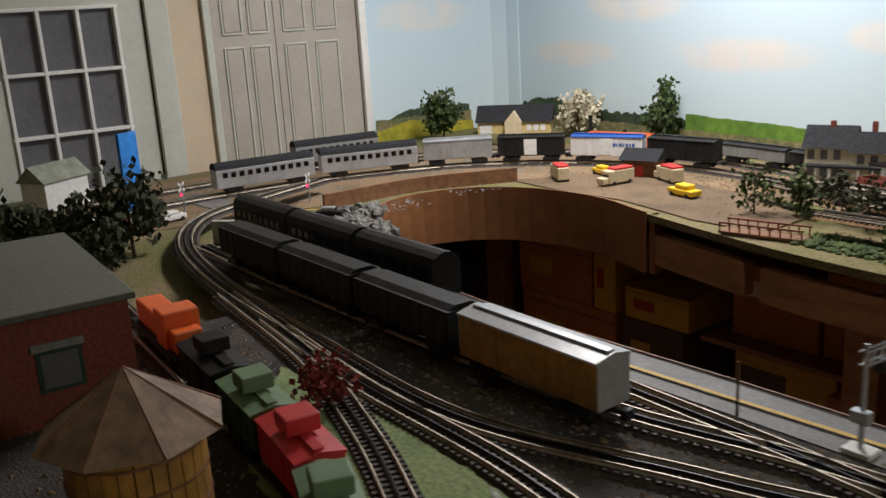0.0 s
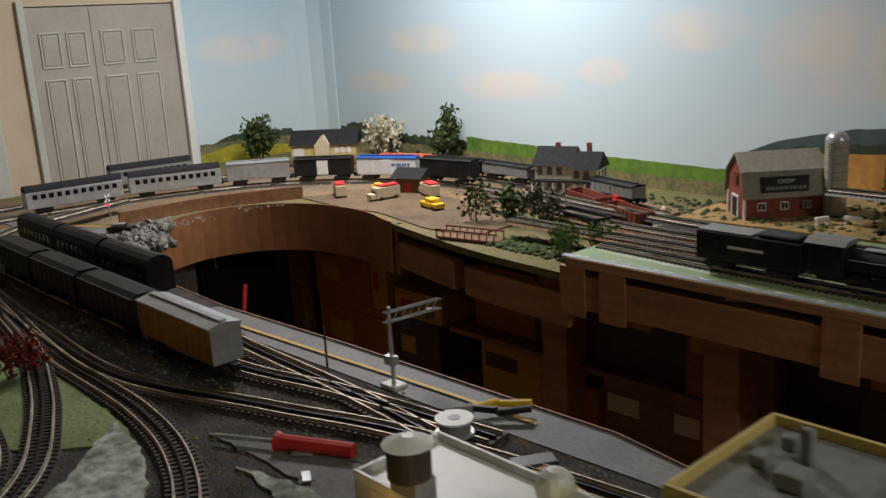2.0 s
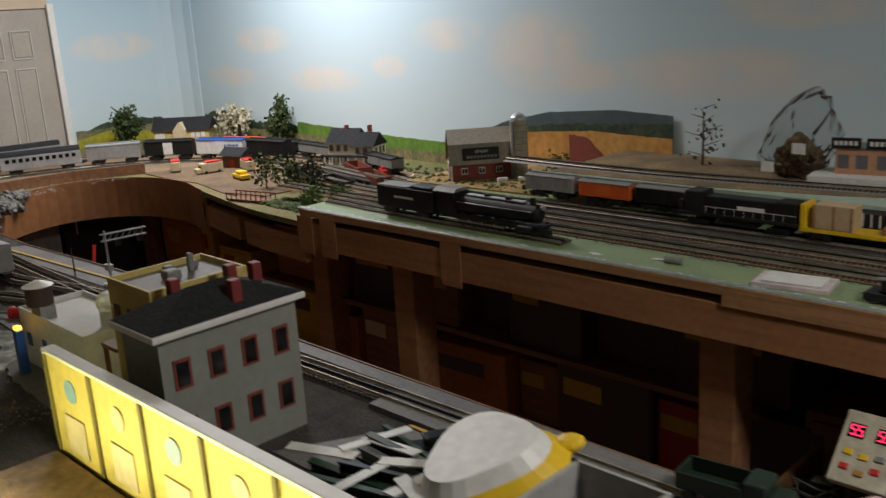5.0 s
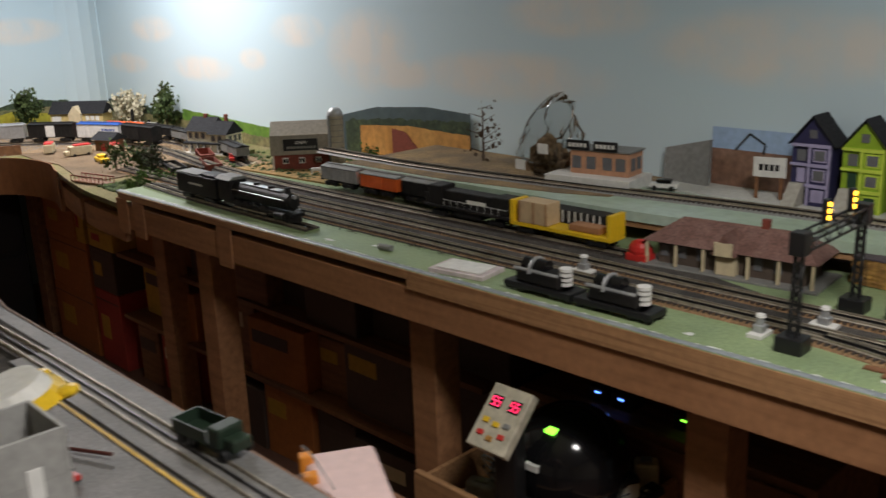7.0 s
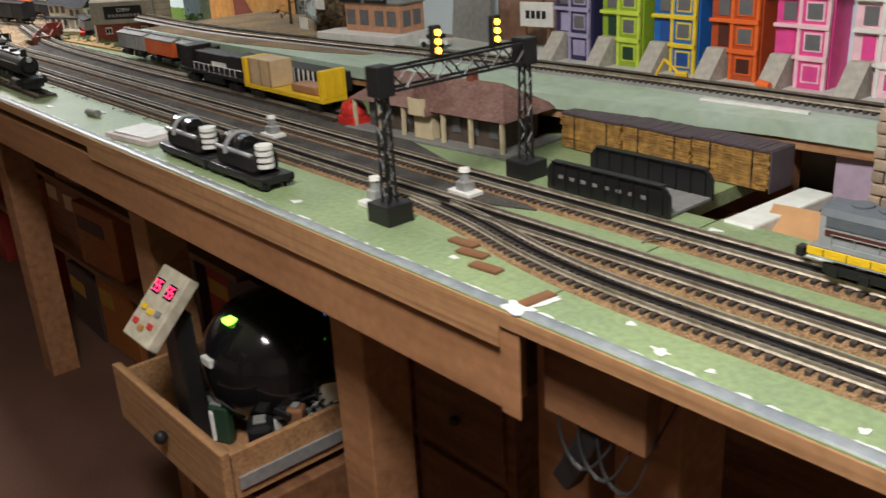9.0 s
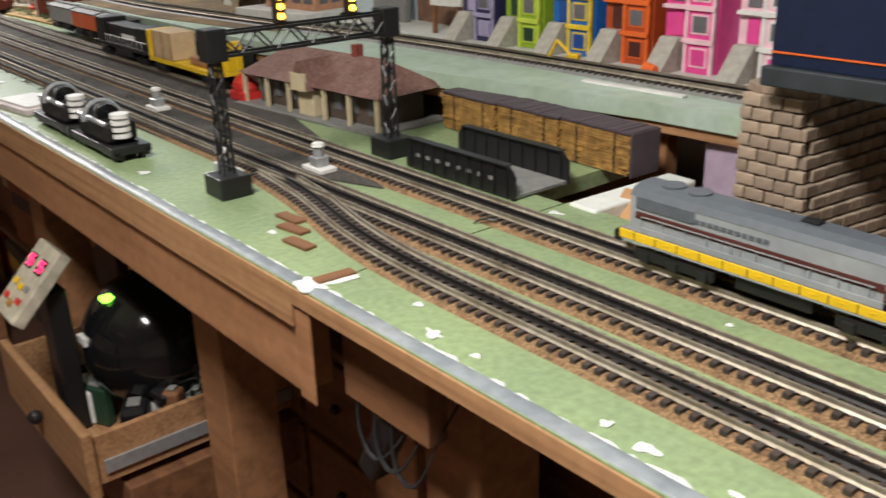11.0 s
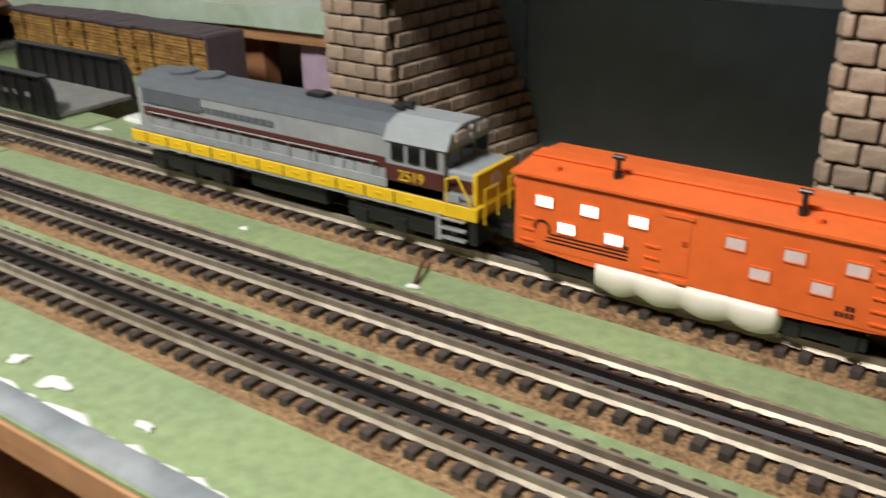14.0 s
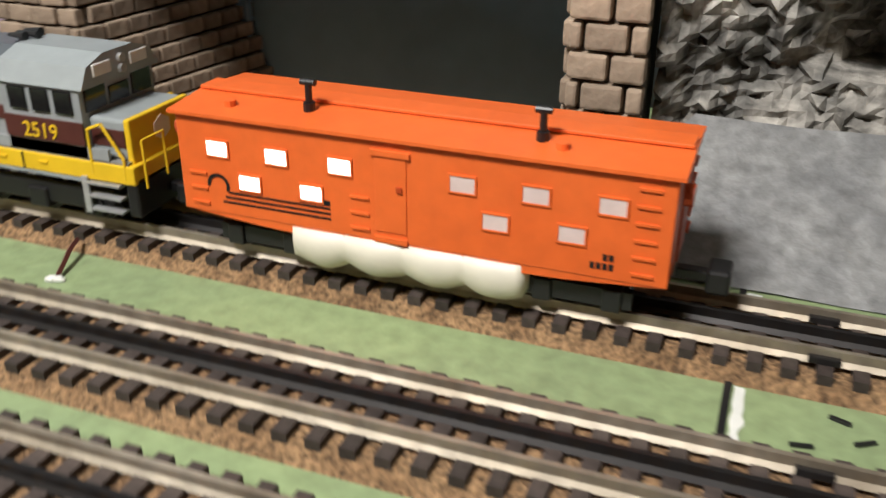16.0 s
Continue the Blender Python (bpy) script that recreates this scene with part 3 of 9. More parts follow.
solid("bench_fascia", sweep(B(), near_edge[9:], [(-0.040, 0.820), (-0.006, 0.820), (-0.006, 0.902), (-0.040, 0.902)]), PINE, "pine board under the scenicked edge", "board", kind="structure")
solid("fascia_end", box(B(), -3.432, 0.118, 0.793, -3.414, 0.150, 0.955, 0.002), MASONITE, "end of the curved hardboard fascia", "fascia", kind="structure")
solid("fascia_peninsula", sweep(B(), [Vector((x, y, 0)) for x, y in pen[4:]], [(-0.004, 0.84), (-0.0005, 0.84), (-0.0005, 0.992), (-0.004, 0.992)]), PINE_DARK, "dark wooden fascia of the peninsula", "fascia", kind="structure")
top = B()
prism(top, [(-2.65, 0.0), (0.0, 0.0), (0.0, 0.375), (-0.06, 0.375), (-0.06, wall_y(0) - 0.25), (-2.65, wall_y(-2.65) - 0.003)], 0.978, 1.0)
prism(top, [(0.003, 0.0), (2.4, 0.0), (2.4, 0.60), (0.672, 0.60), (0.672, 0.386), (0.30, 0.385), (0.003, 0.385)], 0.978, 1.0)
solid("bench_top", top, GREEN, "bench top painted light green with white spills", "bench top", kind="structure")
# grey painted edge strip with a ragged white fringe
edge, fringe = B(), B()
rings, frings = [], []
for i in range(700):
    x = -2.66 + i * 0.0073
    k = noise.noise((x * 9, 3, 0)) * 0.002
    rings.append([edge.verts.new((x, y, z)) for y, z in ((0.0005, 0.990), (0.0005 + k * 0.4, 0.9995), (0.003, 1.0016), (0.0165 + k, 1.0014), (0.0185 + k, 1.0003))])
    f = max(0.0, 0.0016 + 0.008 * noise.noise((x * 70, 1, 0)) + 0.005 * noise.noise((x * 22, 5, 0)) + 0.003 * noise.noise((x * 160, 8, 0)))
    frings.append([fringe.verts.new((x, y, z)) for y, z in ((0.0165 + k, 1.0006), (0.0170 + k + 0.5 * f, 1.0004 + min(0.0016, f * 0.5)), (0.0172 + k + f, 1.0001))])
for group in ((edge, rings), (fringe, frings)):
    for a, b in zip(group[1], group[1][1:]):
        for i in range(len(a) - 1):
            group[0].faces.new((a[i], b[i], b[i + 1], a[i + 1]))
solid("bench_edge", edge, CAULK, "grey painted edge strip of the bench", "edging", kind="structure", smooth=True)
solid("bench_edge_fringe", fringe, WHITE_SPILL, "ragged white filler along the grey edge", "edging", kind="structure", smooth=True)
solid("bench_lip", box(B(), -2.645, -0.003, 0.977, -1.201, -0.0002, 0.9985, 0.001), PLY, "raw plywood edge of the bench top", "edging", kind="structure")
solid("bench_lip", box(B(), -1.2, -0.003, 0.953, -0.018, -0.0002, 0.9985, 0.001), PLY, "raw plywood edge of the bench top", "edging", kind="structure")


solid("bench_lip", box(B(), -0.0175, -0.003, 0.979, 2.4, -0.0002, 0.9985, 0.001), PLY, "raw plywood edge of the bench top", "edging", kind="structure")


def blot(x, y, r, seed, stretch=1.0, turn=0.0):
    bm = B()
    vs = []
    for i in range(22):
        a = i / 22 * math.tau
        k = r * (0.75 + 0.7 * noise.noise((math.cos(a) * 1.3 + seed, math.sin(a) * 1.3, seed)))
        vs.append(bm.verts.new((k * math.cos(a) * stretch, k * math.sin(a), 0.0012)))
    hub = bm.verts.new((0, 0, 0.002))
    low = [bm.verts.new((v.co.x, v.co.y, 0)) for v in vs]
    for i in range(22):
        bm.faces.new((vs[i], vs[(i + 1) % 22], hub))
        bm.faces.new((low[i], low[(i + 1) % 22], vs[(i + 1) % 22], vs[i]))
    solid("spackle_blot", bm, WHITE_SPILL, "dried white spackle spill on the green bench", "spill", pose(x, y, 1.0005, 0, 0, turn), group="spackle spills")


for i, (x, y, r, s, t) in enumerate([(0.012, 0.045, 0.006, 5, 80), (0.0, 0.012, 0.018, 1.4, 0), (0.165, 0.034, 0.007, 2.2, -8), (0.11, 0.062, 0.005, 1.2, 0), (0.40, 0.032, 0.007, 1.6, 10), (0.36, 0.035, 0.006, 1.3, 0),
                                  (-0.16, 0.06, 0.005, 1.4, 0), (0.02, 0.34, 0.006, 2, 5), (0.16, 0.345, 0.014, 1.6, 0), (0.26, 0.35, 0.006, 1.5, 0), (0.31, 0.37, 0.005, 1.4, 0), (0.52, 0.36, 0.006, 1.6, 0),
                                  (0.60, 0.355, 0.005, 1.4, 0), (0.47, 0.033, 0.004, 2, 0), (0.22, 0.034, 0.004, 2, 0), (-0.5, 0.05, 0.008, 1.4, 0), (-1.4, 0.09, 0.012, 3, 30), (-1.55, 0.05, 0.008, 2.5, 0), (0.33, 0.235, 0.004, 1.4, 0)]):
    blot(x, y, r, i * 3.1, s, t)

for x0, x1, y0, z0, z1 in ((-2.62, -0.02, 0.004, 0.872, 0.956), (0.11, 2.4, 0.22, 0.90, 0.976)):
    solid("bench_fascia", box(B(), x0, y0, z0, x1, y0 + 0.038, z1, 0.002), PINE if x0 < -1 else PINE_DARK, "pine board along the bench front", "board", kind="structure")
for x in (-2.665, -2.55, -2.025, -0.02):
    w = 0.075 if x < -0.5 else 0.03
    solid("cleat", box(B(), x, -0.0025 if x < -0.5 else 0.0, 0.855 if x < -0.5 else 0.87, x + w, 0.003, 0.977, 0.002), PINE, "short pine cleat on the bench front", "board", group="bench cleats")
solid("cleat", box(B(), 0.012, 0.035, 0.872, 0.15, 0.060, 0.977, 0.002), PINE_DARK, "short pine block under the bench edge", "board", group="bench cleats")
for x, y in ((-0.525, 0.10), (-0.10, 0.14), (0.06, 0.10), (-1.30, 0.09), (-2.33, 0.09), (0.95, 0.09), (-2.95, 0.25)):
    solid("bench_leg", box(B(), x, y, 0.0, x + 0.088, y + 0.088, 0.93 if x > -0.5 else 0.9, 0.003), PINE, "pine post carrying the bench", "bench leg", group="bench legs")
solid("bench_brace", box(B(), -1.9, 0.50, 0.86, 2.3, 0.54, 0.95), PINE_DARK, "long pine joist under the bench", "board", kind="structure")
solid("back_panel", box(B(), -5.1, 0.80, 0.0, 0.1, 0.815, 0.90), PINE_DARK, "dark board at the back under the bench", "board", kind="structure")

# ---- tracks ----
NEAR = (0.0, 1.25)
track([(-0.36, 0.172), (-0.22, 0.153), (-0.08, 0.122), (0.06, 0.107), (0.3, 0.105), (0.9, 0.105), (1.7, 0.105)], "three-rail toy train siding on cork roadbed", near=NEAR)
track([(-3.0, 0.20), (-2.3, 0.19), (-1.4, 0.185), (-0.6, 0.181), (0.5, 0.181), (1.7, 0.181)], "three-rail toy train track on cork roadbed", near=NEAR)
track([(-3.3, 0.42), (-2.7, 0.30), (-2.0, 0.29), (-1.0, 0.288), (0.0, 0.286), (0.9, 0.284), (1.7, 0.284)], "three-rail toy train main line on cork roadbed", near=NEAR)
track([(-3.2, 0.52), (-2.6, 0.42), (-2.0, 0.395), (-1.2, 0.395), (-0.86, 0.395)], "dark three-rail toy train yard track", bed=BALLAST)
track([(-2.3, 0.62), (-1.75, 0.60), (-1.2, 0.64), (-0.7, 0.69), (-0.3, 0.705), (0.14, 0.705)], "upper shelf three-rail toy train track", bed=GREY, z=1.081)
LOOP = [(-2.7, 0.50), (-3.2, 0.60), (-3.7, 0.66), (-4.1, 0.53), (-4.4, 0.26), (-4.56, -0.1), (-4.62, -0.45), (-4.62, -0.9), (-4.5, -1.4)]
track(LOOP, "outer loop of three-rail toy train track", bed=BALLAST, z=0.957)
INNER = [(-2.7, 0.62), (-3.3, 0.76), (-3.9, 0.80), (-4.4, 0.62), (-4.75, 0.25), (-4.85, -0.3), (-4.85, -0.9)]
track(INNER, "back loop of three-rail toy train track", bed=BALLAST, z=0.957)
track([(-4.42, -0.3), (-4.33, -0.55), (-4.22, -0.78), (-3.98, -0.93), (-3.62, -1.01), (-3.13, -1.045), (-2.75, -1.05), (-2.44, -0.95), (-2.15, -0.86), (-1.6, -0.80), (-0.5, -0.79)], "peninsula main line of three-rail track", bed=BALLAST, z=0.99)
track([(-3.9, -0.92), (-3.4, -0.925), (-2.7, -0.90), (-2.4, -0.84), (-2.1, -0.80)], "peninsula siding of three-rail track", bed=BALLAST, z=0.99)
track([(-4.0, -0.80), (-3.4, -0.79), (-2.75, -0.825), (-2.4, -0.835), (-2.1, -0.86)], "peninsula second siding of three-rail track", bed=BALLAST, z=0.99)
track([(-3.3, -1.05), (-2.95, -1.085), (-2.6, -1.09), (-2.38, -1.13), (-2.2, -1.22), (-2.05, -1.36), (-2.0, -1.55)], "curving peninsula branch track", bed=BALLAST, z=0.99)
track([(-3.5, -1.04), (-3.09, -1.09), (-2.85, -1.15), (-2.67, -1.21), (-2.5, -1.29), (-2.38, -1.42), (-2.35, -1.6)], "peninsula spur track beside the grass", bed=BALLAST, z=0.99)
track([(-3.9, -1.20), (-3.4, -1.24), (-3.0, -1.27), (-2.6, -1.31), (-2.3, -1.5)], "engine track on the dark peninsula ballast", bed=BALLAST, z=0.99)


# ---- the bunk car and the engine that pulls it ----
def bunk_car(m):
    c = thing("bunk_car", m, "bright orange railway bunk car with lit windows on the rear track", "train car")
    L, W, z0, H = 0.272, 0.066, 0.026, 0.0575
    h = L / 2
    part("body", box(B(), -h, -W / 2, z0, h, W / 2, z0 + H, 0.0008), ORANGE, c)
    part("roof", profile(B(), [(-W / 2 - 0.0025, z0 + H), (W / 2 + 0.0025, z0 + H), (W / 2 + 0.0025, z0 + H + 0.002), (0, z0 + H + 0.0055), (-W / 2 - 0.0025, z0 + H + 0.002)], -h - 0.003, h + 0.003), ORANGE, c)
    rb = B()
    box(rb, -h - 0.002, -0.0075, z0 + H + 0.0053, h + 0.002, 0.0075, z0 + H + 0.0073, 0.0004)
    for i in range(9):
        x = -h + 0.014 + i * (L - 0.028) / 8
        box(rb, x - 0.0012, -0.0065, z0 + H + 0.003, x + 0.0012, 0.0065, z0 + H + 0.0053)
    part("roof_walk", rb, ORANGE, c)
    sill = B()
    n = 12
    for s in (-1, 1):
        pts = [(-h + 0.002, z0), (h - 0.002, z0), (h - 0.05, z0 - 0.004), (h - 0.09, z0 - 0.0055), (-h + 0.09, z0 - 0.0055), (-h + 0.05, z0 - 0.004)]
        a = [sill.verts.new((x, s * (W / 2 - 0.0005), z)) for x, z in pts]
        b = [sill.verts.new((x, s * (W / 2 - 0.004), z)) for x, z in pts]
        sill.faces.new(a)
        sill.faces.new(list(reversed(b)))
        for i in range(6):
            sill.faces.new((a[i], b[i], b[(i + 1) % 6], a[(i + 1) % 6]))
    part("side_sill", sill, ORANGE, c)
    upper = [(-0.1107, 1), (-0.0742, 1), (-0.0365, 1), (0.0314, 0), (0.0692, 0), (0.1069, 0)]
    lower = [(-0.0918, 1), (-0.0541, 1), (0.0491, 0), (0.0881, 0)]
    for row, z in ((upper, z0 + 0.0395), (lower, z0 + 0.0215)):
        for x, lit in row:
            for s in (-1, 1):
                y = s * W / 2
                f = B()
                box(f, x - 0.0075, y - 0.0008, z - 0.0052, x + 0.0075, y + 0.0008, z - 0.0042)
                box(f, x - 0.0075, y - 0.0008, z + 0.0042, x + 0.0075, y + 0.0008, z + 0.0052)
                box(f, x - 0.0075, y - 0.0008, z - 0.0042, x - 0.0065, y + 0.0008, z + 0.0042)
                box(f, x + 0.0065, y - 0.0008, z - 0.0042, x + 0.0075, y + 0.0008, z + 0.0042)
                w = part("window", f, ORANGE, c)
                part("pane", box(B(), x - 0.0065, y - 0.0004, z - 0.0042, x + 0.0065, y + 0.0004, z + 0.0042), LIT if lit and s < 0 else LIT_DIM, w, "lit frosted pane" if lit else "dim frosted pane")
    for s in (-1, 1):
        y = s * W / 2
        d = B()
        box(d, -0.0165, y - 0.0006, z0 + 0.006, 0.0012, y + 0.0009, z0 + 0.049, 0.0003)
        box(d, -0.0185, y - 0.0014, z0 + 0.049, 0.0032, y + 0.0014, z0 + 0.052)
        box(d, -0.017, y - 0.0012, z0 + 0.0, 0.0017, y + 0.0016, z0 + 0.003)
        door = part("door", d, ORANGE, c)
        k = B()
        box(k, -0.004, y - 0.0016, z0 + 0.030, -0.001, y + 0.0022, z0 + 0.033)
        part("handle", k, ORANGE_SHADED, door)
        for x0, n in ((h - 0.018, 6), (-h + 0.006, 3), (-0.031, 3)):
            for i in range(n):
                z = z0 + 0.005 + i * 0.009
                part("grab_iron", box(B(), x0, y - 0.001, z, x0 + 0.011, y + 0.0024, z + 0.0014), ORANGE, c)
    for s in (-1, 1):
        x = s * h
        e = B()
        box(e, x - 0.0008, -0.012, z0 + 0.004, x + 0.0012, 0.012, z0 + 0.046, 0.0003)
        # shade is painted into the +x end door, the other stays plain orange
        part("end_door", e, ORANGE_SHADED if s > 0 else ORANGE, c)
        e = B()
        for i in range(5):
            box(e, x - 0.001, 0.017, z0 + 0.006 + i * 0.0095, x + 0.0022, 0.029, z0 + 0.0074 + i * 0.0095)
        part("end_ladder", e, ORANGE, c)
        e = B()
        rod(e, (x + s * 0.002, -0.022, z0 + H * 0.8), (x + s * 0.006, -0.022, z0 + H * 0.8), 0.0055, n=12)
        part("brake_wheel", e, ORANGE_SHADED, c)
    for x in (-0.063, 0.066):
        st = B()
        rod(st, (x, -0.016, z0 + H + 0.002), (x, -0.016, z0 + H + 0.0085), 0.0032, n=10)
        rod(st, (x, -0.016, z0 + H + 0.0085), (x, -0.016, z0 + H + 0.019), 0.0019, n=10)
        rod(st, (x - 0.0042, -0.016, z0 + H + 0.0195), (x + 0.0042, -0.016, z0 + H + 0.0195), 0.0019, n=10)
        part("stove_pipe", st, BLACK, c, "black stove pipe")
    for x in (-0.108, 0.078):
        hb = B()
        rod(hb, (x, -0.022, z0 + H + 0.003), (x, -0.022, z0 + H + 0.0065), 0.0032, n=10)
        part("roof_vent", hb, ORANGE, c)
    # plain mark and stripes in place of the railway's emblem
    mk = B()
    for i in range(10):
        a0, a1 = math.pi * (1.05 - i * 0.12), math.pi * (1.05 - (i + 1) * 0.12)
        for r0, r1 in ((0.0052, 0.0072),):
            vs = [mk.verts.new((-0.112 + r * math.cos(a), -W / 2 - 0.0004, z0 + 0.0175 + r * math.sin(a))) for r, a in ((r0, a0), (r1, a0), (r1, a1), (r0, a1))]
            mk.faces.new(vs)
    for i, (x0, z) in enumerate(((-0.106, 0.0135), (-0.108, 0.0105), (-0.110, 0.0075))):
        box(mk, x0, -W / 2 - 0.0004, z0 + z, -0.043, -W / 2 - 0.0001, z0 + z + 0.0011)
    box(mk, -0.062, -W / 2 - 0.0004, z0 + 0.0158, -0.043, -W / 2 - 0.0001, z0 + 0.0186)
    part("emblem", mk, BLACK, c, "black curved mark with three stripes")
    num = B()
    for x0, z, w in ((0.104, 0.0105, 0.006), (0.098, 0.0055, 0.014)):
        for i in range(int(w / 0.003)):
            box(num, x0 + i * 0.0031, -W / 2 - 0.0004, z0 + z, x0 + i * 0.0031 + 0.0022, -W / 2 - 0.0001, z0 + z + 0.0034)
    part("number_bars", num, BLACK, c, "small black number bars")
    tank = B()
    rings = []
    n = 48
    for i in range(n + 1):
        u = i / n
        x = -0.070 + 0.136 * u
        swell = abs(math.sin(u * math.pi * 4)) ** 0.9
        low = 0.0045 - 0.0045 * swell + 0.002 * noise.noise((u * 9, 1, 0))
        wide = 0.0120 + 0.0018 * swell
        end = 0.62 if i in (0, n) else 1.0
        rings.append([tank.verts.new((x, -0.021 + wide * end * dy, low + (0.0265 - low) * (0.5 + (h2 - 0.5) * end))) for dy, h2 in ((-0.95, 0.95), (-1.0, 0.55), (-0.92, 0.2), (-0.55, 0.03), (0, 0), (0.6, 0.03), (0.95, 0.3), (1.0, 0.95))])
    for a, b in zip(rings, rings[1:]):
        for i in range(8):
            tank.faces.new((a[i], a[(i + 1) % 8], b[(i + 1) % 8], b[i]))
    tank.faces.new(rings[0])
    tank.faces.new(list(reversed(rings[-1])))
    part("water_tank", tank, FROST, c, "lumpy off-white underslung tank", smooth=True)
    uf = B()
    box(uf, -h + 0.01, -0.012, 0.018, h - 0.01, 0.012, z0)
    part("underframe", uf, BLACK, c)
    bogie(c, -h + 0.045)
    bogie(c, h - 0.045)
    coupler(c, -h, -1)
    coupler(c, h, 1)
    return c


def road_engine(m):
    e = thing("diesel_engine", m, "grey, maroon and yellow diesel engine coupled to the orange car", "locomotive")
    L, W = 0.40, 0.062
    h = L / 2
    part("frame", box(B(), -h, -W / 2, 0.030, h, W / 2, 0.041, 0.0008), YELLOW, e, "yellow walkway skirt")
    part("walkway", box(B(), -h + 0.002, -W / 2 + 0.001, 0.041, h - 0.004, W / 2 - 0.001, 0.0425), GREY, e)
    for s in (-1, 1):
        part("side_band", box(B(), -h + 0.03, s * 0.0295 - 0.001, 0.0425, h - 0.016, s * 0.0295 + 0.001, 0.049), LOCO_GREY, e)
    part("hood", profile(B(), [(-0.027, 0.0425), (0.027, 0.0425), (0.027, 0.084), (-0.027, 0.084)], -h + 0.012, h - 0.085), LOCO_GREY, e)
    part("hood_roof", profile(B(), [(-0.0275, 0.084), (0.0275, 0.084), (0.0225, 0.092), (0.011, 0.0965), (-0.011, 0.0965), (-0.0225, 0.092)], -h + 0.011, h - 0.08), LOCO_DARK, e, "dark rounded hood roof")
    for s in (-1, 1):
        part("stripe", box(B(), -h + 0.02, s * 0.0273 - 0.0006, 0.058, h - 0.085, s * 0.0273 + 0.0006, 0.066), MAROON, e)
        part("radiator_screen", box(B(), -h + 0.02, s * 0.0273 - 0.0008, 0.070, -h + 0.10, s * 0.0273 + 0.0008, 0.084), LOCO_DARK, e)
        for i in range(8):
            x = -h + 0.115 + i * 0.024
            part("hood_door", box(B(), x, s * 0.0273 - 0.0008, 0.046, x + 0.021, s * 0.0273 + 0.0008, 0.057, 0.0003), LOCO_GREY, e)
    for s in (-1, 1):
        for i in range(11):
            x = -h + 0.022 + i * 0.030
            part("skirt_joint", box(B(), x, s * W / 2 - 0.0006, 0.0305, x + 0.001, s * W / 2 + 0.0006, 0.0405), BLACK, e)
            part("latch", box(B(), x + 0.012, s * W / 2 - 0.0008, 0.0355, x + 0.018, s * W / 2 + 0.0012, 0.0368), YELLOW, e)
        part("sill_line", box(B(), -h + 0.004, s * W / 2 - 0.0005, 0.0282, h - 0.036, s * W / 2 + 0.0009, 0.0298), LOCO_PALE, e, "pale sill strip")
    # cab
    cx0, cx1 = h - 0.085, h - 0.030
    part("cab", profile(B(), [(-0.0305, 0.0425), (0.0305, 0.0425), (0.0305, 0.082), (-0.0305, 0.082)], cx0, cx1), LOCO_GREY, e)
    part("cab_roof", profile(B(), [(-0.032, 0.082), (0.032, 0.082), (0.026, 0.0935), (0.012, 0.0985), (-0.012, 0.0985), (-0.026, 0.0935)], cx0 - 0.001, cx1 + 0.004), LOCO_PALE, e, "pale faceted cab roof")
    for s in (-1, 1):
        part("cab_stripe", box(B(), cx0, s * 0.0308 - 0.0006, 0.050, cx1 + 0.0, s * 0.0308 + 0.0006, 0.063), MAROON, e)
        for i in range(3):
            x = cx0 + 0.006 + i * 0.016
            part("cab_window", box(B(), x, s * 0.0308 - 0.001, 0.067, x + 0.012, s * 0.0308 + 0.001, 0.080, 0.0004), BLACK_GLOSS, e)
    for y0, y1 in ((-0.027, -0.011), (-0.008, 0.008), (0.011, 0.027)):
        part("windshield", box(B(), cx1 - 0.0008, y0, 0.068, cx1 + 0.0012, y1, 0.083 if abs(y0 + y1) > 0.02 else 0.078, 0.0004), BLACK_GLOSS, e)
    nb = B()
    box(nb, cx1 - 0.001, -0.022, 0.087, cx1 + 0.005, -0.008, 0.094, 0.0006)
    box(nb, cx1 - 0.001, 0.008, 0.087, cx1 + 0.005, 0.022, 0.094, 0.0006)
    part("number_board", nb, WHITE, e)
    hl = B()
    for z in (0.087, 0.093):
        rod(hl, (cx1 + 0.002, 0, z), (cx1 + 0.0065, 0, z), 0.0026, n=12)
    part("headlight", hl, SILVER, e)
    part("nose", box(B(), cx1, -0.026, 0.0425, h - 0.006, 0.026, 0.066, 0.002), LOCO_PALE, e)
    part("nose_stripe", box(B(), cx1 + 0.001, -0.0264, 0.050, h - 0.007, 0.0264, 0.060), MAROON, e)
    part("nose_front", box(B(), h - 0.007, -0.0262, 0.040, h - 0.003, 0.0262, 0.0665, 0.001), YELLOW, e, "yellow nose face")
    em = B()
    rod(em, (h - 0.0031, 0, 0.055), (h - 0.0025, 0, 0.055), 0.0075, n=6)
    part("nose_emblem", em, WHITE, e, "pale six-sided nose badge")
    part("pilot", box(B(), h - 0.008, -0.030, 0.010, h, 0.030, 0.034, 0.0015), BLACK, e)
    for s in (-1, 1):
        for z in (0.012, 0.020, 0.028):
            part("step", box(B(), h - 0.034, s * 0.030 - 0.003, z, h - 0.010, s * 0.030 + 0.003, z + 0.0012), SILVER, e)
        part("step_hanger", box(B(), h - 0.036, s * 0.032 - 0.0006, 0.010, h - 0.032, s * 0.032 + 0.0006, 0.032), SILVER, e)
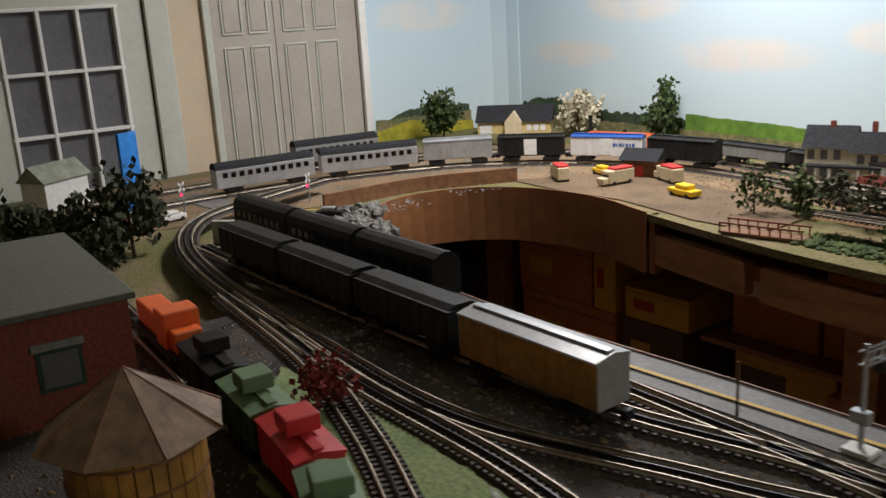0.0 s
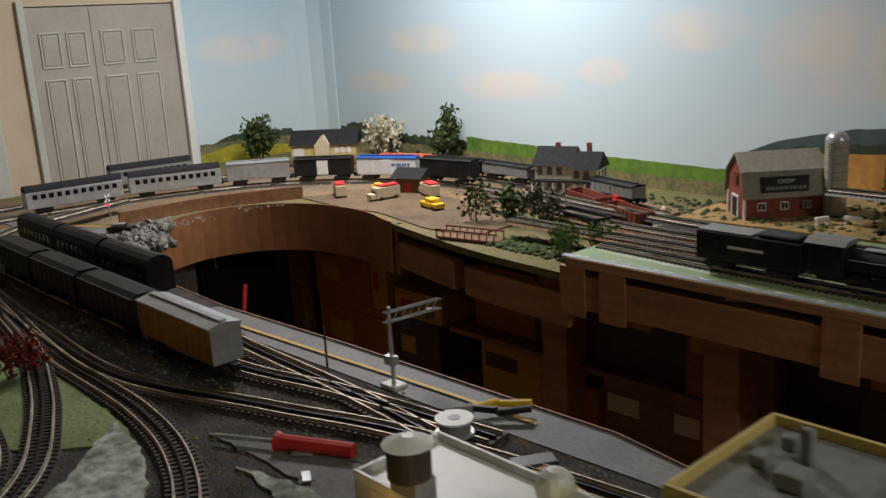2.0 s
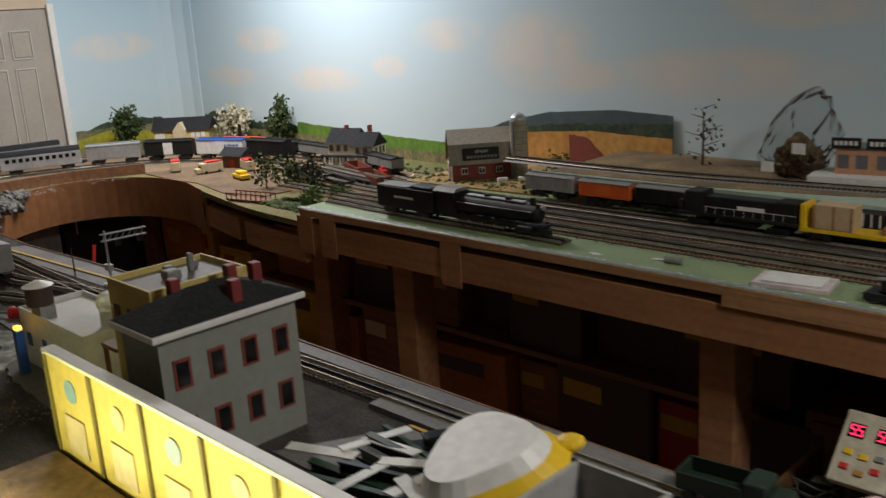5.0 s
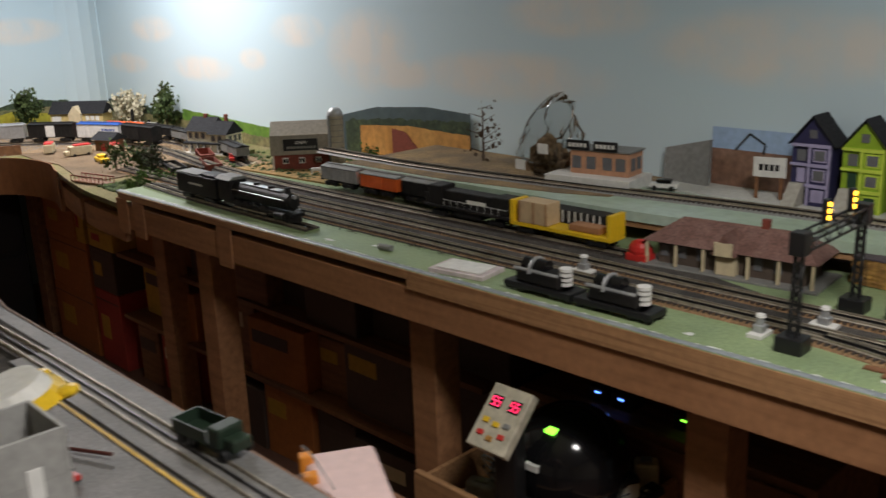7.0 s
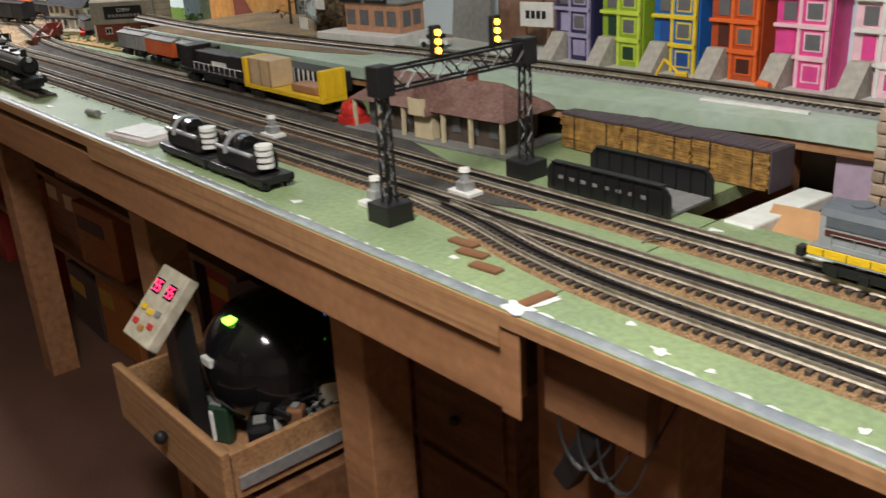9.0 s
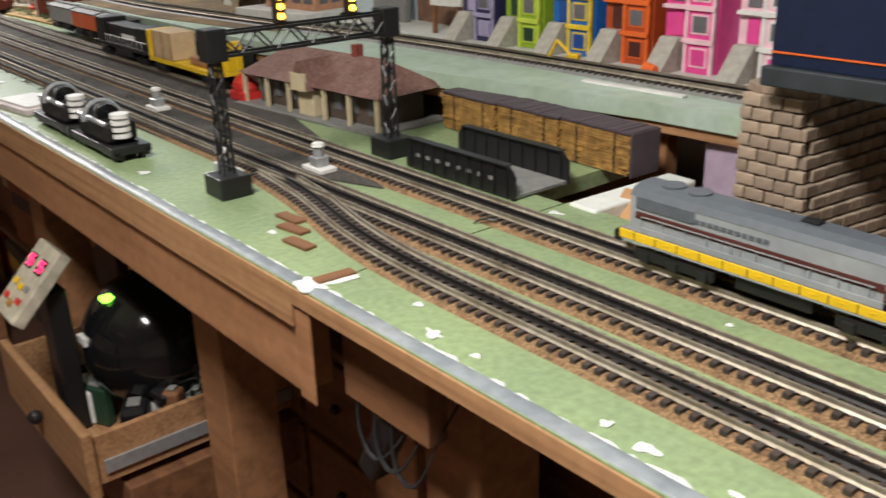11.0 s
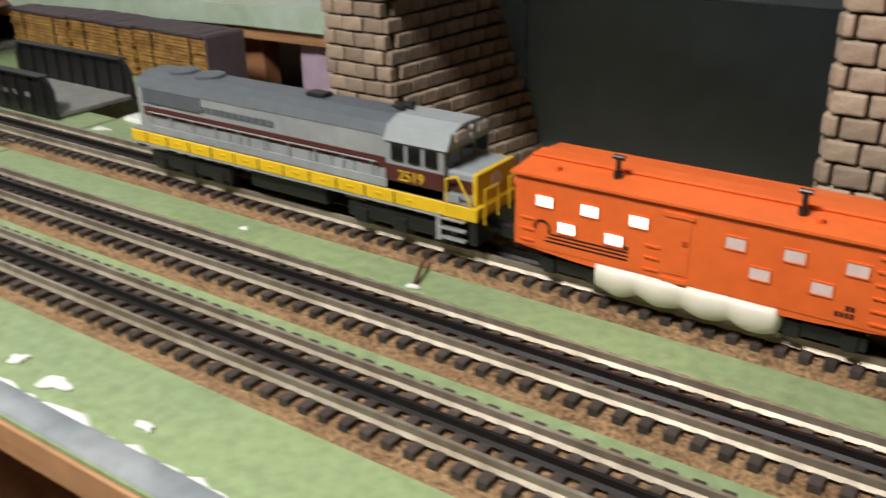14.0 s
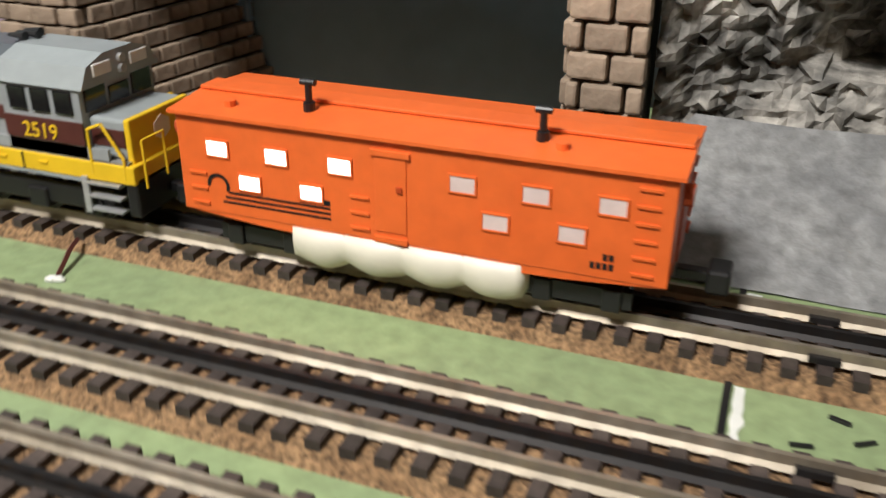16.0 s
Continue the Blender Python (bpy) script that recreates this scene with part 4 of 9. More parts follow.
    for s in (-1, 1):
        for i in range(11):
            x = -h + 0.03 + i * 0.030
            if x < cx0:
                part("stanchion", rod(B(), (x, s * 0.0302, 0.041), (x, s * 0.0302, 0.062), 0.0006, n=6), LOCO_PALE, e)
        part("handrail", rod(B(), (-h + 0.03, s * 0.0302, 0.062), (cx0 - 0.01, s * 0.0302, 0.062), 0.0006, n=6), LOCO_PALE, e)
        g = B()
        for a, b in (((h - 0.028, 0.034), (h - 0.028, 0.060)), ((h - 0.028, 0.060), (h - 0.018, 0.064)), ((h - 0.018, 0.064), (h - 0.006, 0.045)), ((h - 0.006, 0.045), (h - 0.006, 0.033))):
            rod(g, (a[0], s * 0.0305, a[1]), (b[0], s * 0.0305, b[1]), 0.0009, n=6)
        part("grab_rail", g, YELLOW, e)
        g = B()
        for a, b in (((s * 0.008, 0.030), (s * 0.008, 0.056)), ((s * 0.008, 0.056), (s * 0.026, 0.056)), ((s * 0.026, 0.056), (s * 0.026, 0.028))):
            rod(g, (h + 0.004, a[0], a[1]), (h + 0.004, b[0], b[1]), 0.0008, n=6)
        part("end_rail", g, YELLOW, e)
    horn = B()
    for y, dx in ((-0.006, 0.012), (0, 0.016), (0.006, 0.012)):
        rod(horn, (cx0 - 0.012, y, 0.101), (cx0 - 0.012 + dx, y, 0.101), 0.001, 0.0026, n=8)
    rod(horn, (cx0 - 0.010, 0, 0.094), (cx0 - 0.010, 0, 0.101), 0.0012)
    part("air_horn", horn, BLACK, e)
    for x in (-h + 0.05, -h + 0.085):
        fan = B()
        rod(fan, (x, 0, 0.094), (x, 0, 0.0985), 0.014, n=20)
        part("roof_fan", fan, LOCO_DARK, e)
    part("exhaust_stack", box(B(), 0.01, -0.006, 0.094, 0.03, 0.006, 0.100, 0.001), BLACK, e)
    part("fuel_tank", box(B(), -0.045, -0.026, 0.010, 0.045, 0.026, 0.030, 0.003), BLACK, e)
    for x in (-h + 0.075, h - 0.075):
        bm = B()
        for s in (-1, 1):
            box(bm, x - 0.055, s * 0.024 - 0.003, 0.008, x + 0.055, s * 0.024 + 0.003, 0.022, 0.002)
            for dx in (-0.04, 0, 0.04):
                box(bm, x + dx - 0.007, s * 0.024 - 0.005, 0.005, x + dx + 0.007, s * 0.024 + 0.005, 0.018, 0.0015)
        t = part("truck", bm, BLACK, e)
        for dx in (-0.04, 0, 0.04):
            w = B()
            for s in (-1, 1):
                rod(w, (x + dx, s * 0.0145, 0.0105), (x + dx, s * 0.0195, 0.0105), 0.0105, n=14)
            rod(w, (x + dx, -0.0145, 0.0105), (x + dx, 0.0145, 0.0105), 0.002, n=8)
            part("wheelset", w, RAIL_DARK, t)
    coupler(e, h, 1)
    coupler(e, -h, -1)
    letters("2519", 0.0125, YELLOW, e, Matrix.Translation((h - 0.060, -0.0316, 0.0515)) @ Matrix.Rotation(math.pi / 2, 4, "X"), label="yellow cab number 2519")
    for i in range(11):
        part("name_bar", box(B(), -0.10 + i * 0.0085, -0.0282, 0.072, -0.094 + i * 0.0085, -0.0274, 0.0765), LOCO_DARK, e)
    return e


bunk_car(on_track(0.653, 0.284) @ Matrix.Diagonal((0.79, 0.90, 0.78, 1)))
road_engine(on_track(0.351, 0.284) @ Matrix.Diagonal((0.83, 0.88, 0.83, 1)))


# ---- upper shelf ----
shelf = [(-2.05, 0.50), (-1.0, 0.50), (-0.5, 0.53), (-0.05, 0.60), (0.135, 0.61), (0.135, wall_y(0.135) - 0.004), (-2.05, wall_y(-2.05) - 0.004)]
solid("shelf_top", prism(B(), shelf, 1.056, 1.081), GREEN_PALE, "raised shelf painted pale green along the wall", "shelf", kind="structure")
SHELF_EARTH = material("brown_shelf_earth", (0.17, 0.12, 0.07), 0.95, 0, 160, 0.45, 0.6, (0.30, 0.20, 0.09), 9)
solid("shelf_earth", prism(B(), [(-2.05, 0.512), (-1.55, 0.512), (-1.2, 0.56), (-1.06, 0.60), (-1.06, wall_y(-1.06) - 0.006), (-2.05, wall_y(-2.05) - 0.006)], 1.0812, 1.0825), SHELF_EARTH, "brown scenic earth along the raised track", "ground", kind="structure")
solid("shelf_ply", prism(B(), [(x, y + 0.006 if y < 0.7 else y) for x, y in shelf], 1.040, 1.055), PLY, "plywood under the raised shelf", "board", kind="structure")
solid("shelf_street", prism(B(), [(-1.05, 0.755), (0.13, 0.752), (0.13, wall_y(0.13) - 0.005), (-1.05, wall_y(-1.05) - 0.005)], 1.0815, 1.086), material("pale_street_plaster", (0.55, 0.55, 0.51), 0.8, 0, 80, 0.1, 0.2), "pale street strip on the shelf", "street", kind="structure")
for x, y in ((-0.09, 0.63), (-1.3, 0.6), (-1.9, 0.6)):
    solid("shelf_post", box(B(), x, y, 0.93 if x > -0.5 else 1.0, x + 0.05, y + 0.03, 1.040, 0.002), PINE, "pine block carrying the shelf", "board", group="shelf posts")
solid("foam_board", box(B(), 0.03, 0.625, 0.88, 0.085, 0.645, 1.04), LAVENDER, "lavender foam board beside the stone pier", "board")
solid("plaster_strip", box(B(), -0.01, 0.375, 0.985, 0.035, 0.56, 1.004, 0.003), WHITE_SPILL, "white plastered strip on the bench", "strip", m=pose(0, 0, 0, 0, 0, -3))
cb = thing("cardboard_box", pose(0.095, 0.48, 0.86, 0, 0, 8), "open brown cardboard box behind the bench", "box")
for x0, y0, x1, y1 in ((-0.07, -0.075, -0.066, 0.075), (0.066, -0.075, 0.07, 0.075), (-0.066, -0.075, 0.066, -0.071), (-0.066, 0.071, 0.066, 0.075)):
    part("side", box(B(), x0, y0, 0, x1, y1, 0.115), CARD, cb)
part("bottom", box(B(), -0.066, -0.071, 0, 0.066, 0.071, 0.004), CARD, cb)
part("flap", box(B(), -0.06, -0.001, 0, 0.06, 0.002, 0.06, m=pose(0, -0.073, 0.114, -50)), CARD, cb)
solid("box_ledge", box(B(), -0.05, 0.39, 0.83, 0.6, 0.84, 0.86), PINE_DARK, "dark board below the bench opening", "board", kind="structure")


solid("styrene_strip", box(B(), -0.09, -0.006, 0, 0.09, 0.006, 0.004, 0.0008), WHITE, "white plastic strip lying beside the shelf track", "strip", pose(-0.12, 0.648, 1.0812, 0, 0, 3))


# ---- stone pier, column and rock by the tunnel ----
def block(parent, w, h, d, m):
    ob = new("stone_block", block.meshes.setdefault((w, h, d), mesh_of("stone_block", box(B(), -w / 2, -d / 2, -h / 2, w / 2, d / 2, h / 2, 0.0016), BRICK)))
    ob.parent = parent
    ob.matrix_local = m


block.meshes = {}
rng = random.Random(4)
pier = thing("stone_pier", pose(0, 0, 0.86), "tapered tan stone block pier beside the tunnel mouth", "pier")
core = B()
bot = [(0.098, 0.607), (0.208, 0.607), (0.262, 0.84), (0.098, 0.84)]
topo = [(0.098, 0.607), (0.172, 0.607), (0.172, 0.84), (0.098, 0.84)]
lo = [core.verts.new((x, y, 0)) for x, y in bot]
hi = [core.verts.new((x, y, 0.256)) for x, y in topo]
core.faces.new(list(reversed(lo)))
core.faces.new(hi)
for i in range(4):
    core.faces.new((lo[i], lo[(i + 1) % 4], hi[(i + 1) % 4], hi[i]))
part("core", core, MORTAR, pier)
n = 15
for r in range(n):
    z = 0.0085 + r * 0.0172
    x1 = 0.208 - 0.036 * z / 0.256 + 0.003
    x = 0.094 - (0.012 if r % 2 else 0)
    while x < x1 - 0.006:
        w = 0.028
        a, b = max(x, 0.092), min(x + w, x1)
        if b - a > 0.008:
            block(pier, round(b - a - 0.002, 3), 0.0150, 0.012, Matrix.Translation(((a + b) / 2, 0.603 + rng.uniform(-0.0015, 0.0015), z)) @ Matrix.Rotation(rng.uniform(-0.03, 0.03), 4, "Y"))
        x += w
    # the side that turns in to the tunnel
    y = 0.600 + (0.014 if r % 2 else 0)
    while y < 0.83:
        f = (y - 0.607) / 0.233
        xs = (0.208 + 0.054 * f) * (1 - z / 0.256) + 0.172 * z / 0.256
        block(pier, 0.010, 0.0150, 0.027, Matrix.Translation((xs + 0.002, y + 0.014, z)) @ Matrix.Rotation(-math.atan(0.054 * (1 - z / 0.256) / 0.233), 4, "Z"))
        y += 0.029
for i in range(4):
    block(pier, 0.022, 0.012, 0.03, Matrix.Translation((0.106 + i * 0.021, 0.620, 0.263)) @ Matrix.Rotation(rng.uniform(-0.2, 0.2), 4, "Y"))

col = thing("stone_column", pose(0.686, 0.386, 1.0), "tan stone block column at the tunnel edge", "column")
part("core", box(B(), 0.003, 0.004, 0, 0.038, 0.05, 0.30), MORTAR, col)
for r in range(20):
    z = 0.0075 + r * 0.0150
    cuts = (0, 0.022, 0.041) if r % 2 else (0, 0.008, 0.031, 0.041)
    for a, b in zip(cuts, cuts[1:]):
        block(col, round(b - a - 0.0020, 4), 0.0132, 0.010, Matrix.Translation(((a + b) / 2, 0.002 + rng.uniform(-0.001, 0.001), z)) @ Matrix.Rotation(rng.uniform(-0.015, 0.015), 4, "Y"))
    for y in (0.012, 0.036):
        block(col, 0.008, 0.0132, 0.021, Matrix.Translation((0.001, y + (0.005 if r % 2 else 0), z)))

solid("tunnel_board", box(B(), 0.225, 0.835, 0.2, 1.4, 0.85, 1.75), SLATE, "smooth slate blue board behind the tunnel mouth", "board", kind="structure")
solid("tunnel_strip", box(B(), 0.19, 0.822, 0.2, 0.224, 0.834, 1.75), SLATE_BLUE, "blue-grey strip beside the board", "strip", kind="structure")
deck = thing("navy_deck", pose(0, 0, 0), "navy panelled upper deck with a thin orange line", "panel")
part("panel", box(B(), 0.142, 0.575, 1.160, 2.4, 0.59, 1.60), NAVY, deck)
part("sill", box(B(), 0.135, 0.565, 1.136, 2.4, 0.60, 1.159, 0.002), material("dark_slate_sill", (0.035, 0.042, 0.048), 0.5), deck)
part("line", box(B(), 0.142, 0.573, 1.1745, 2.4, 0.5745, 1.1765), ORANGE, deck, "thin orange line")


def rock_wall():
    bm = B()
    nu, nv = 210, 112
    grid = []
    for i in range(nu):
        row = []
        for j in range(nv):
            x, z = 0.728 + i * 0.0045, 1.012 + j * 0.004
            y = 0.425 - 0.034 * max(0, 1 - (x - 0.728) / 0.05) + 0.10 * max(0, z - 1.06) - 0.012 * (1 - min(1, (z - 1.012) / 0.06))
            d = 0.0
            d += 0.035 * noise.noise((x * 9, 1.3, z * 11))
            cell = noise.voronoi((x * 22 + z * 9, z * 30 - x * 7, 2.0))[0]
            d += 0.030 * (cell[1] - cell[0]) - 0.016
            cell = noise.voronoi((x * 70 + z * 20, z * 60 - x * 15, 5.0))[0]
            d += 0.010 * (cell[1] - cell[0])
            d += 0.010 * noise.noise((x * 120 + z * 40, 4, z * 150))
            d += 0.007 * noise.noise((x * 260, 9, z * 300))
            if 0.79 < x < 1.2 and 1.078 - 0.1 * min(0.1, x - 0.79) < z < 1.118:
                d -= 0.06 * min(1, (x - 0.79) / 0.05)
            row.append(bm.verts.new((x, y - d, z)))
        grid.append(row)
    for i in range(nu - 1):
        for j in range(nv - 1):
            bm.faces.new((grid[i][j], grid[i + 1][j], grid[i + 1][j + 1], grid[i][j + 1]))
    return bm


solid("rock_face", rock_wall(), ROCK, "craggy grey plaster rock face beside the track", "rock")
ramp = B()
vs = []
for i in range(24):
    row = []
    for j in range(10):
        x = 0.742 + i * 0.03
        y = 0.332 + j * 0.0098 + 0.003 * noise.noise((x * 12, 0, 0))
        row.append(ramp.verts.new((x + (0.02 * noise.noise((j * 0.5, 3, 0)) if i == 0 else 0), y, 1.0015 + 0.0025 * noise.noise((x * 15, y * 15, 0)) + 0.052 * (j / 9) ** 1.15)))
    vs.append(row)
for i in range(23):
    for j in range(9):
        ramp.faces.new((vs[i][j], vs[i + 1][j], vs[i + 1][j + 1], vs[i][j + 1]))
solid("plaster_sheet", ramp, CONCRETE, "smooth grey plaster sheet at the foot of the rock", "plaster sheet", smooth=True)

# wires through the bench
w = B()
sweep(w, smooth_line([(0.489, 0.227, 1.001), (0.486, 0.236, 1.004), (0.482, 0.246, 1.0065), (0.478, 0.257, 1.007)], 0.003), [(-0.0014, 0), (0, -0.0014), (0.0014, 0), (0, 0.0014)])
solid("wire_lead", w, MAROON, "short dark red wire lead beside the track", "wire")
blot(0.489, 0.226, 0.004, 77.0, 1.3, 20)
w = B()
sweep(w, smooth_line([(-0.02, 0.246, 1.001), (-0.014, 0.252, 1.006), (-0.004, 0.256, 1.008), (0.006, 0.262, 1.006)], 0.003), [(-0.0014, 0), (0, -0.0014), (0.0014, 0), (0, 0.0014)])
solid("wire_lead", w, BLACK, "short black wire lead beside the track", "wire")
# the joint between two bench panels, part filled with plaster
solid("bench_seam", box(B(), 0.7865, 0.001, 1.0, 0.7895, 0.334, 1.0007), BLACK, "dark open joint between two bench panels", "seam", kind="structure")
for y0, y1 in ((0.020, 0.072), (0.138, 0.152), (0.214, 0.251), (0.312, 0.33)):
    fill = B()
    n = 14
    left, right = [], []
    for i in range(n + 1):
        y = y0 + (y1 - y0) * i / n
        left.append(fill.verts.new((0.7905 - 0.0012 * noise.noise((y * 160, 2, 0)), y, 1.0009)))
        right.append(fill.verts.new((0.7945 + 0.0035 * noise.noise((y * 120, 5, 0)), y, 1.0005)))
    for i in range(n):
        fill.faces.new((left[i], right[i], right[i + 1], left[i + 1]))
    solid("seam_filler", fill, WHITE_SPILL, "ragged white plaster along the bench joint", "spill", group="seam fillers")
for x, y0 in ((0.818, 0.165), (0.818, 0.197), (0.821, 0.268), (0.821, 0.300)):
    solid("rail_joiner", box(B(), x - 0.006, y0 - 0.003, 1.0086, x + 0.006, y0 + 0.003, 1.0118, 0.0005), RAIL_DARK, "small dark joiner between two rails", "rail joiner", group="rail joiners")
for x, y, t in ((0.836, 0.231, 30), (0.828, 0.242, -20), (0.815, 0.222, 10)):
    solid("scrap", box(B(), -0.004, -0.0008, 0, 0.004, 0.0008, 0.0012), BLACK, "tiny dark scrap on the green bench", "scrap", pose(x, y, 1.0003, 0, 0, t), group="scraps")
for x, y, t in ((-0.105, 0.098, 5), (-0.15, 0.118, 8), (-0.185, 0.135, 2), (0.0, 0.075, 85)):
    solid("shim", box(B(), -0.022, -0.008, 0, 0.022, 0.008, 0.004, 0.0008), PINE_DARK, "brown wooden shim under the track", "shim", pose(x, y - 0.035, 1.0, 0, 0, t), group="track shims")


# ---- things on the bench ----
def lattice_post(parent, x, y, h, w=0.014):
    bm = B()
    for dx in (-w / 2, w / 2):
        for dy in (-w / 2, w / 2):
            rod(bm, (x + dx, y + dy, 0.028), (x + dx * 0.75, y + dy * 0.75, h), 0.0022, n=6)
    k = int(h / 0.022)
    for i in range(k):
        z0, z1 = 0.03 + i * (h - 0.03) / k, 0.03 + (i + 1) * (h - 0.03) / k
        s = 1 if i % 2 else -1
        for dy in (-w / 2, w / 2):
            rod(bm, (x - s * w / 2, y + dy, z0), (x + s * w / 2, y + dy, z1), 0.0013, n=5)
        for dx in (-w / 2, w / 2):
            rod(bm, (x + dx, y - s * w / 2, z0), (x + dx, y + s * w / 2, z1), 0.0013, n=5)
    part("post", bm, BLACK, parent)


g = thing("signal_gantry", pose(-0.325, 0.0, 1.0), "black lattice signal gantry over the tracks, amber lamps lit", "signal")
for y in (0.093, 0.358):
    part("base", box(B(), -0.024, y - 0.022, 0, 0.024, y + 0.022, 0.028, 0.002), BLACK, g)
    lattice_post(g, 0, y, 0.195)
    part("cap", box(B(), -0.014, y - 0.014, 0.172, 0.014, y + 0.014, 0.212, 0.002), BLACK, g)
tr = B()
for dx in (-0.011, 0.011):
    for z in (0.178, 0.205):
        box(tr, dx - 0.0018, 0.093, z - 0.0018, dx + 0.0018, 0.358, z + 0.0018)
    for i in range(10):
        y0, y1 = 0.1 + i * 0.0255, 0.1 + (i + 1) * 0.0255
        a, b = (0.178, 0.205) if i % 2 else (0.205, 0.178)
        rod(tr, (dx, y0, a), (dx, y1, b), 0.0014, n=5)
part("truss", tr, BLACK, g)
for y in (0.190, 0.300):
    s = part("signal_head", box(B(), -0.006, y - 0.008, 0.207, 0.004, y + 0.008, 0.250, 0.002), BLACK, g)
    for i in range(3):
        part("lamp", rod(B(), (0.004, y, 0.217 + i * 0.012), (0.0065, y, 0.217 + i * 0.012), 0.0042, n=12), AMBER_LED, s, "lit amber lamp")

br = thing("girder_bridge", pose(-0.152, 0.385, 1.0), "black plate girder bridge section lying beside the track", "bridge")
for y in (-0.048, 0.048):
    sec = [(-0.108, 0.002), (0.108, 0.002), (0.108, 0.030), (0.102, 0.039), (0.094, 0.043), (-0.094, 0.043), (-0.102, 0.039), (-0.108, 0.030)]
    bm = B()
    a = [bm.verts.new((x, y - 0.002, z)) for x, z in sec]
    b = [bm.verts.new((x, y + 0.002, z)) for x, z in sec]
    bm.faces.new(a)
    bm.faces.new(list(reversed(b)))
    for i in range(8):
        bm.faces.new((a[i], b[i], b[(i + 1) % 8], a[(i + 1) % 8]))
    gd = part("girder", bm, BLACK, br)
    for i in range(9):
        x = -0.096 + i * 0.024
        part("stiffener", box(B(), x - 0.001, y - 0.004, 0.004, x + 0.001, y + 0.004, 0.042), BLACK, gd)
    fl = B()
    box(fl, -0.096, y - 0.006, 0.043, 0.096, y + 0.006, 0.045)
    part("flange", fl, BLACK, gd)
part("deck", box(B(), -0.106, -0.046, 0.002, 0.106, 0.046, 0.006), GREY, br)
for i in range(8):
    part("name_bar", box(B(), -0.085 + i * 0.021, -0.0510, 0.020, -0.077 + i * 0.021, -0.0499, 0.025), GREY, br)

for k in range(3):
    b = thing("lumber_bundle", pose(-0.395 + k * 0.130, 0.515, 1.0, 0, 0, -2), "wrapped bundle of stacked ochre lumber boards", "lumber", "lumber bundles")
    bm = B()
    for j in range(13):
        for i in range(7):
            z = 0.002 + j * 0.0042
            y = i * 0.0075
            dx = rng.uniform(-0.002, 0.002)
            x = 0.0
            while x < 0.124:
                w = rng.uniform(0.012, 0.03)
                box(bm, x + dx, y + (rng.uniform(-0.0012, 0.001) if i == 0 else 0), z, min(0.127, x + w - 0.0006) + dx, y + 0.0070, z + 0.0036)
                x += w
    tagged(part("boards", bm, LUMBER, b), kind="stuff")
    for i in range(14):
        wr = B()
        box(wr, 0.0 + i * 0.0092, -0.001 + rng.uniform(-0.001, 0.001), 0.0572, 0.0086 + i * 0.0092, 0.054, 0.0605 + rng.uniform(0, 0.0012), 0.0006)
        part("top_sheet", wr, WRAP, b)
    if k == 2:
        part("end_wrap", box(B(), 0.1285, -0.002, 0.0, 0.1315, 0.055, 0.0605, 0.001), WRAP, b)
    for x in (0.03, 0.1):
        part("strap", box(B(), x, -0.0022, 0.001, x + 0.002, -0.0014, 0.058), BLACK, b)


def switch_motor(x, y, turn):
    s = thing("switch_lamp", pose(x, y, 1.0, 0, 0, turn), "silver track switch stand on a white plate", "switch stand", "switch stands")
    part("plate", box(B(), -0.024, -0.014, 0, 0.024, 0.014, 0.008, 0.001), WHITE, s)
    part("housing", box(B(), -0.011, -0.010, 0.008, 0.011, 0.010, 0.022, 0.002), SILVER, s)
    part("lens_tower", rod(B(), (0, 0, 0.022), (0, 0, 0.036), 0.008, 0.007, 14), SILVER, s)
    part("cap", rod(B(), (0, 0, 0.036), (0, 0, 0.041), 0.0095, 0.008, 14), WHITE, s)


switch_motor(-0.33, 0.235, 0)
switch_motor(-0.40, 0.125, 90)
switch_motor(-0.87, 0.235, 0)


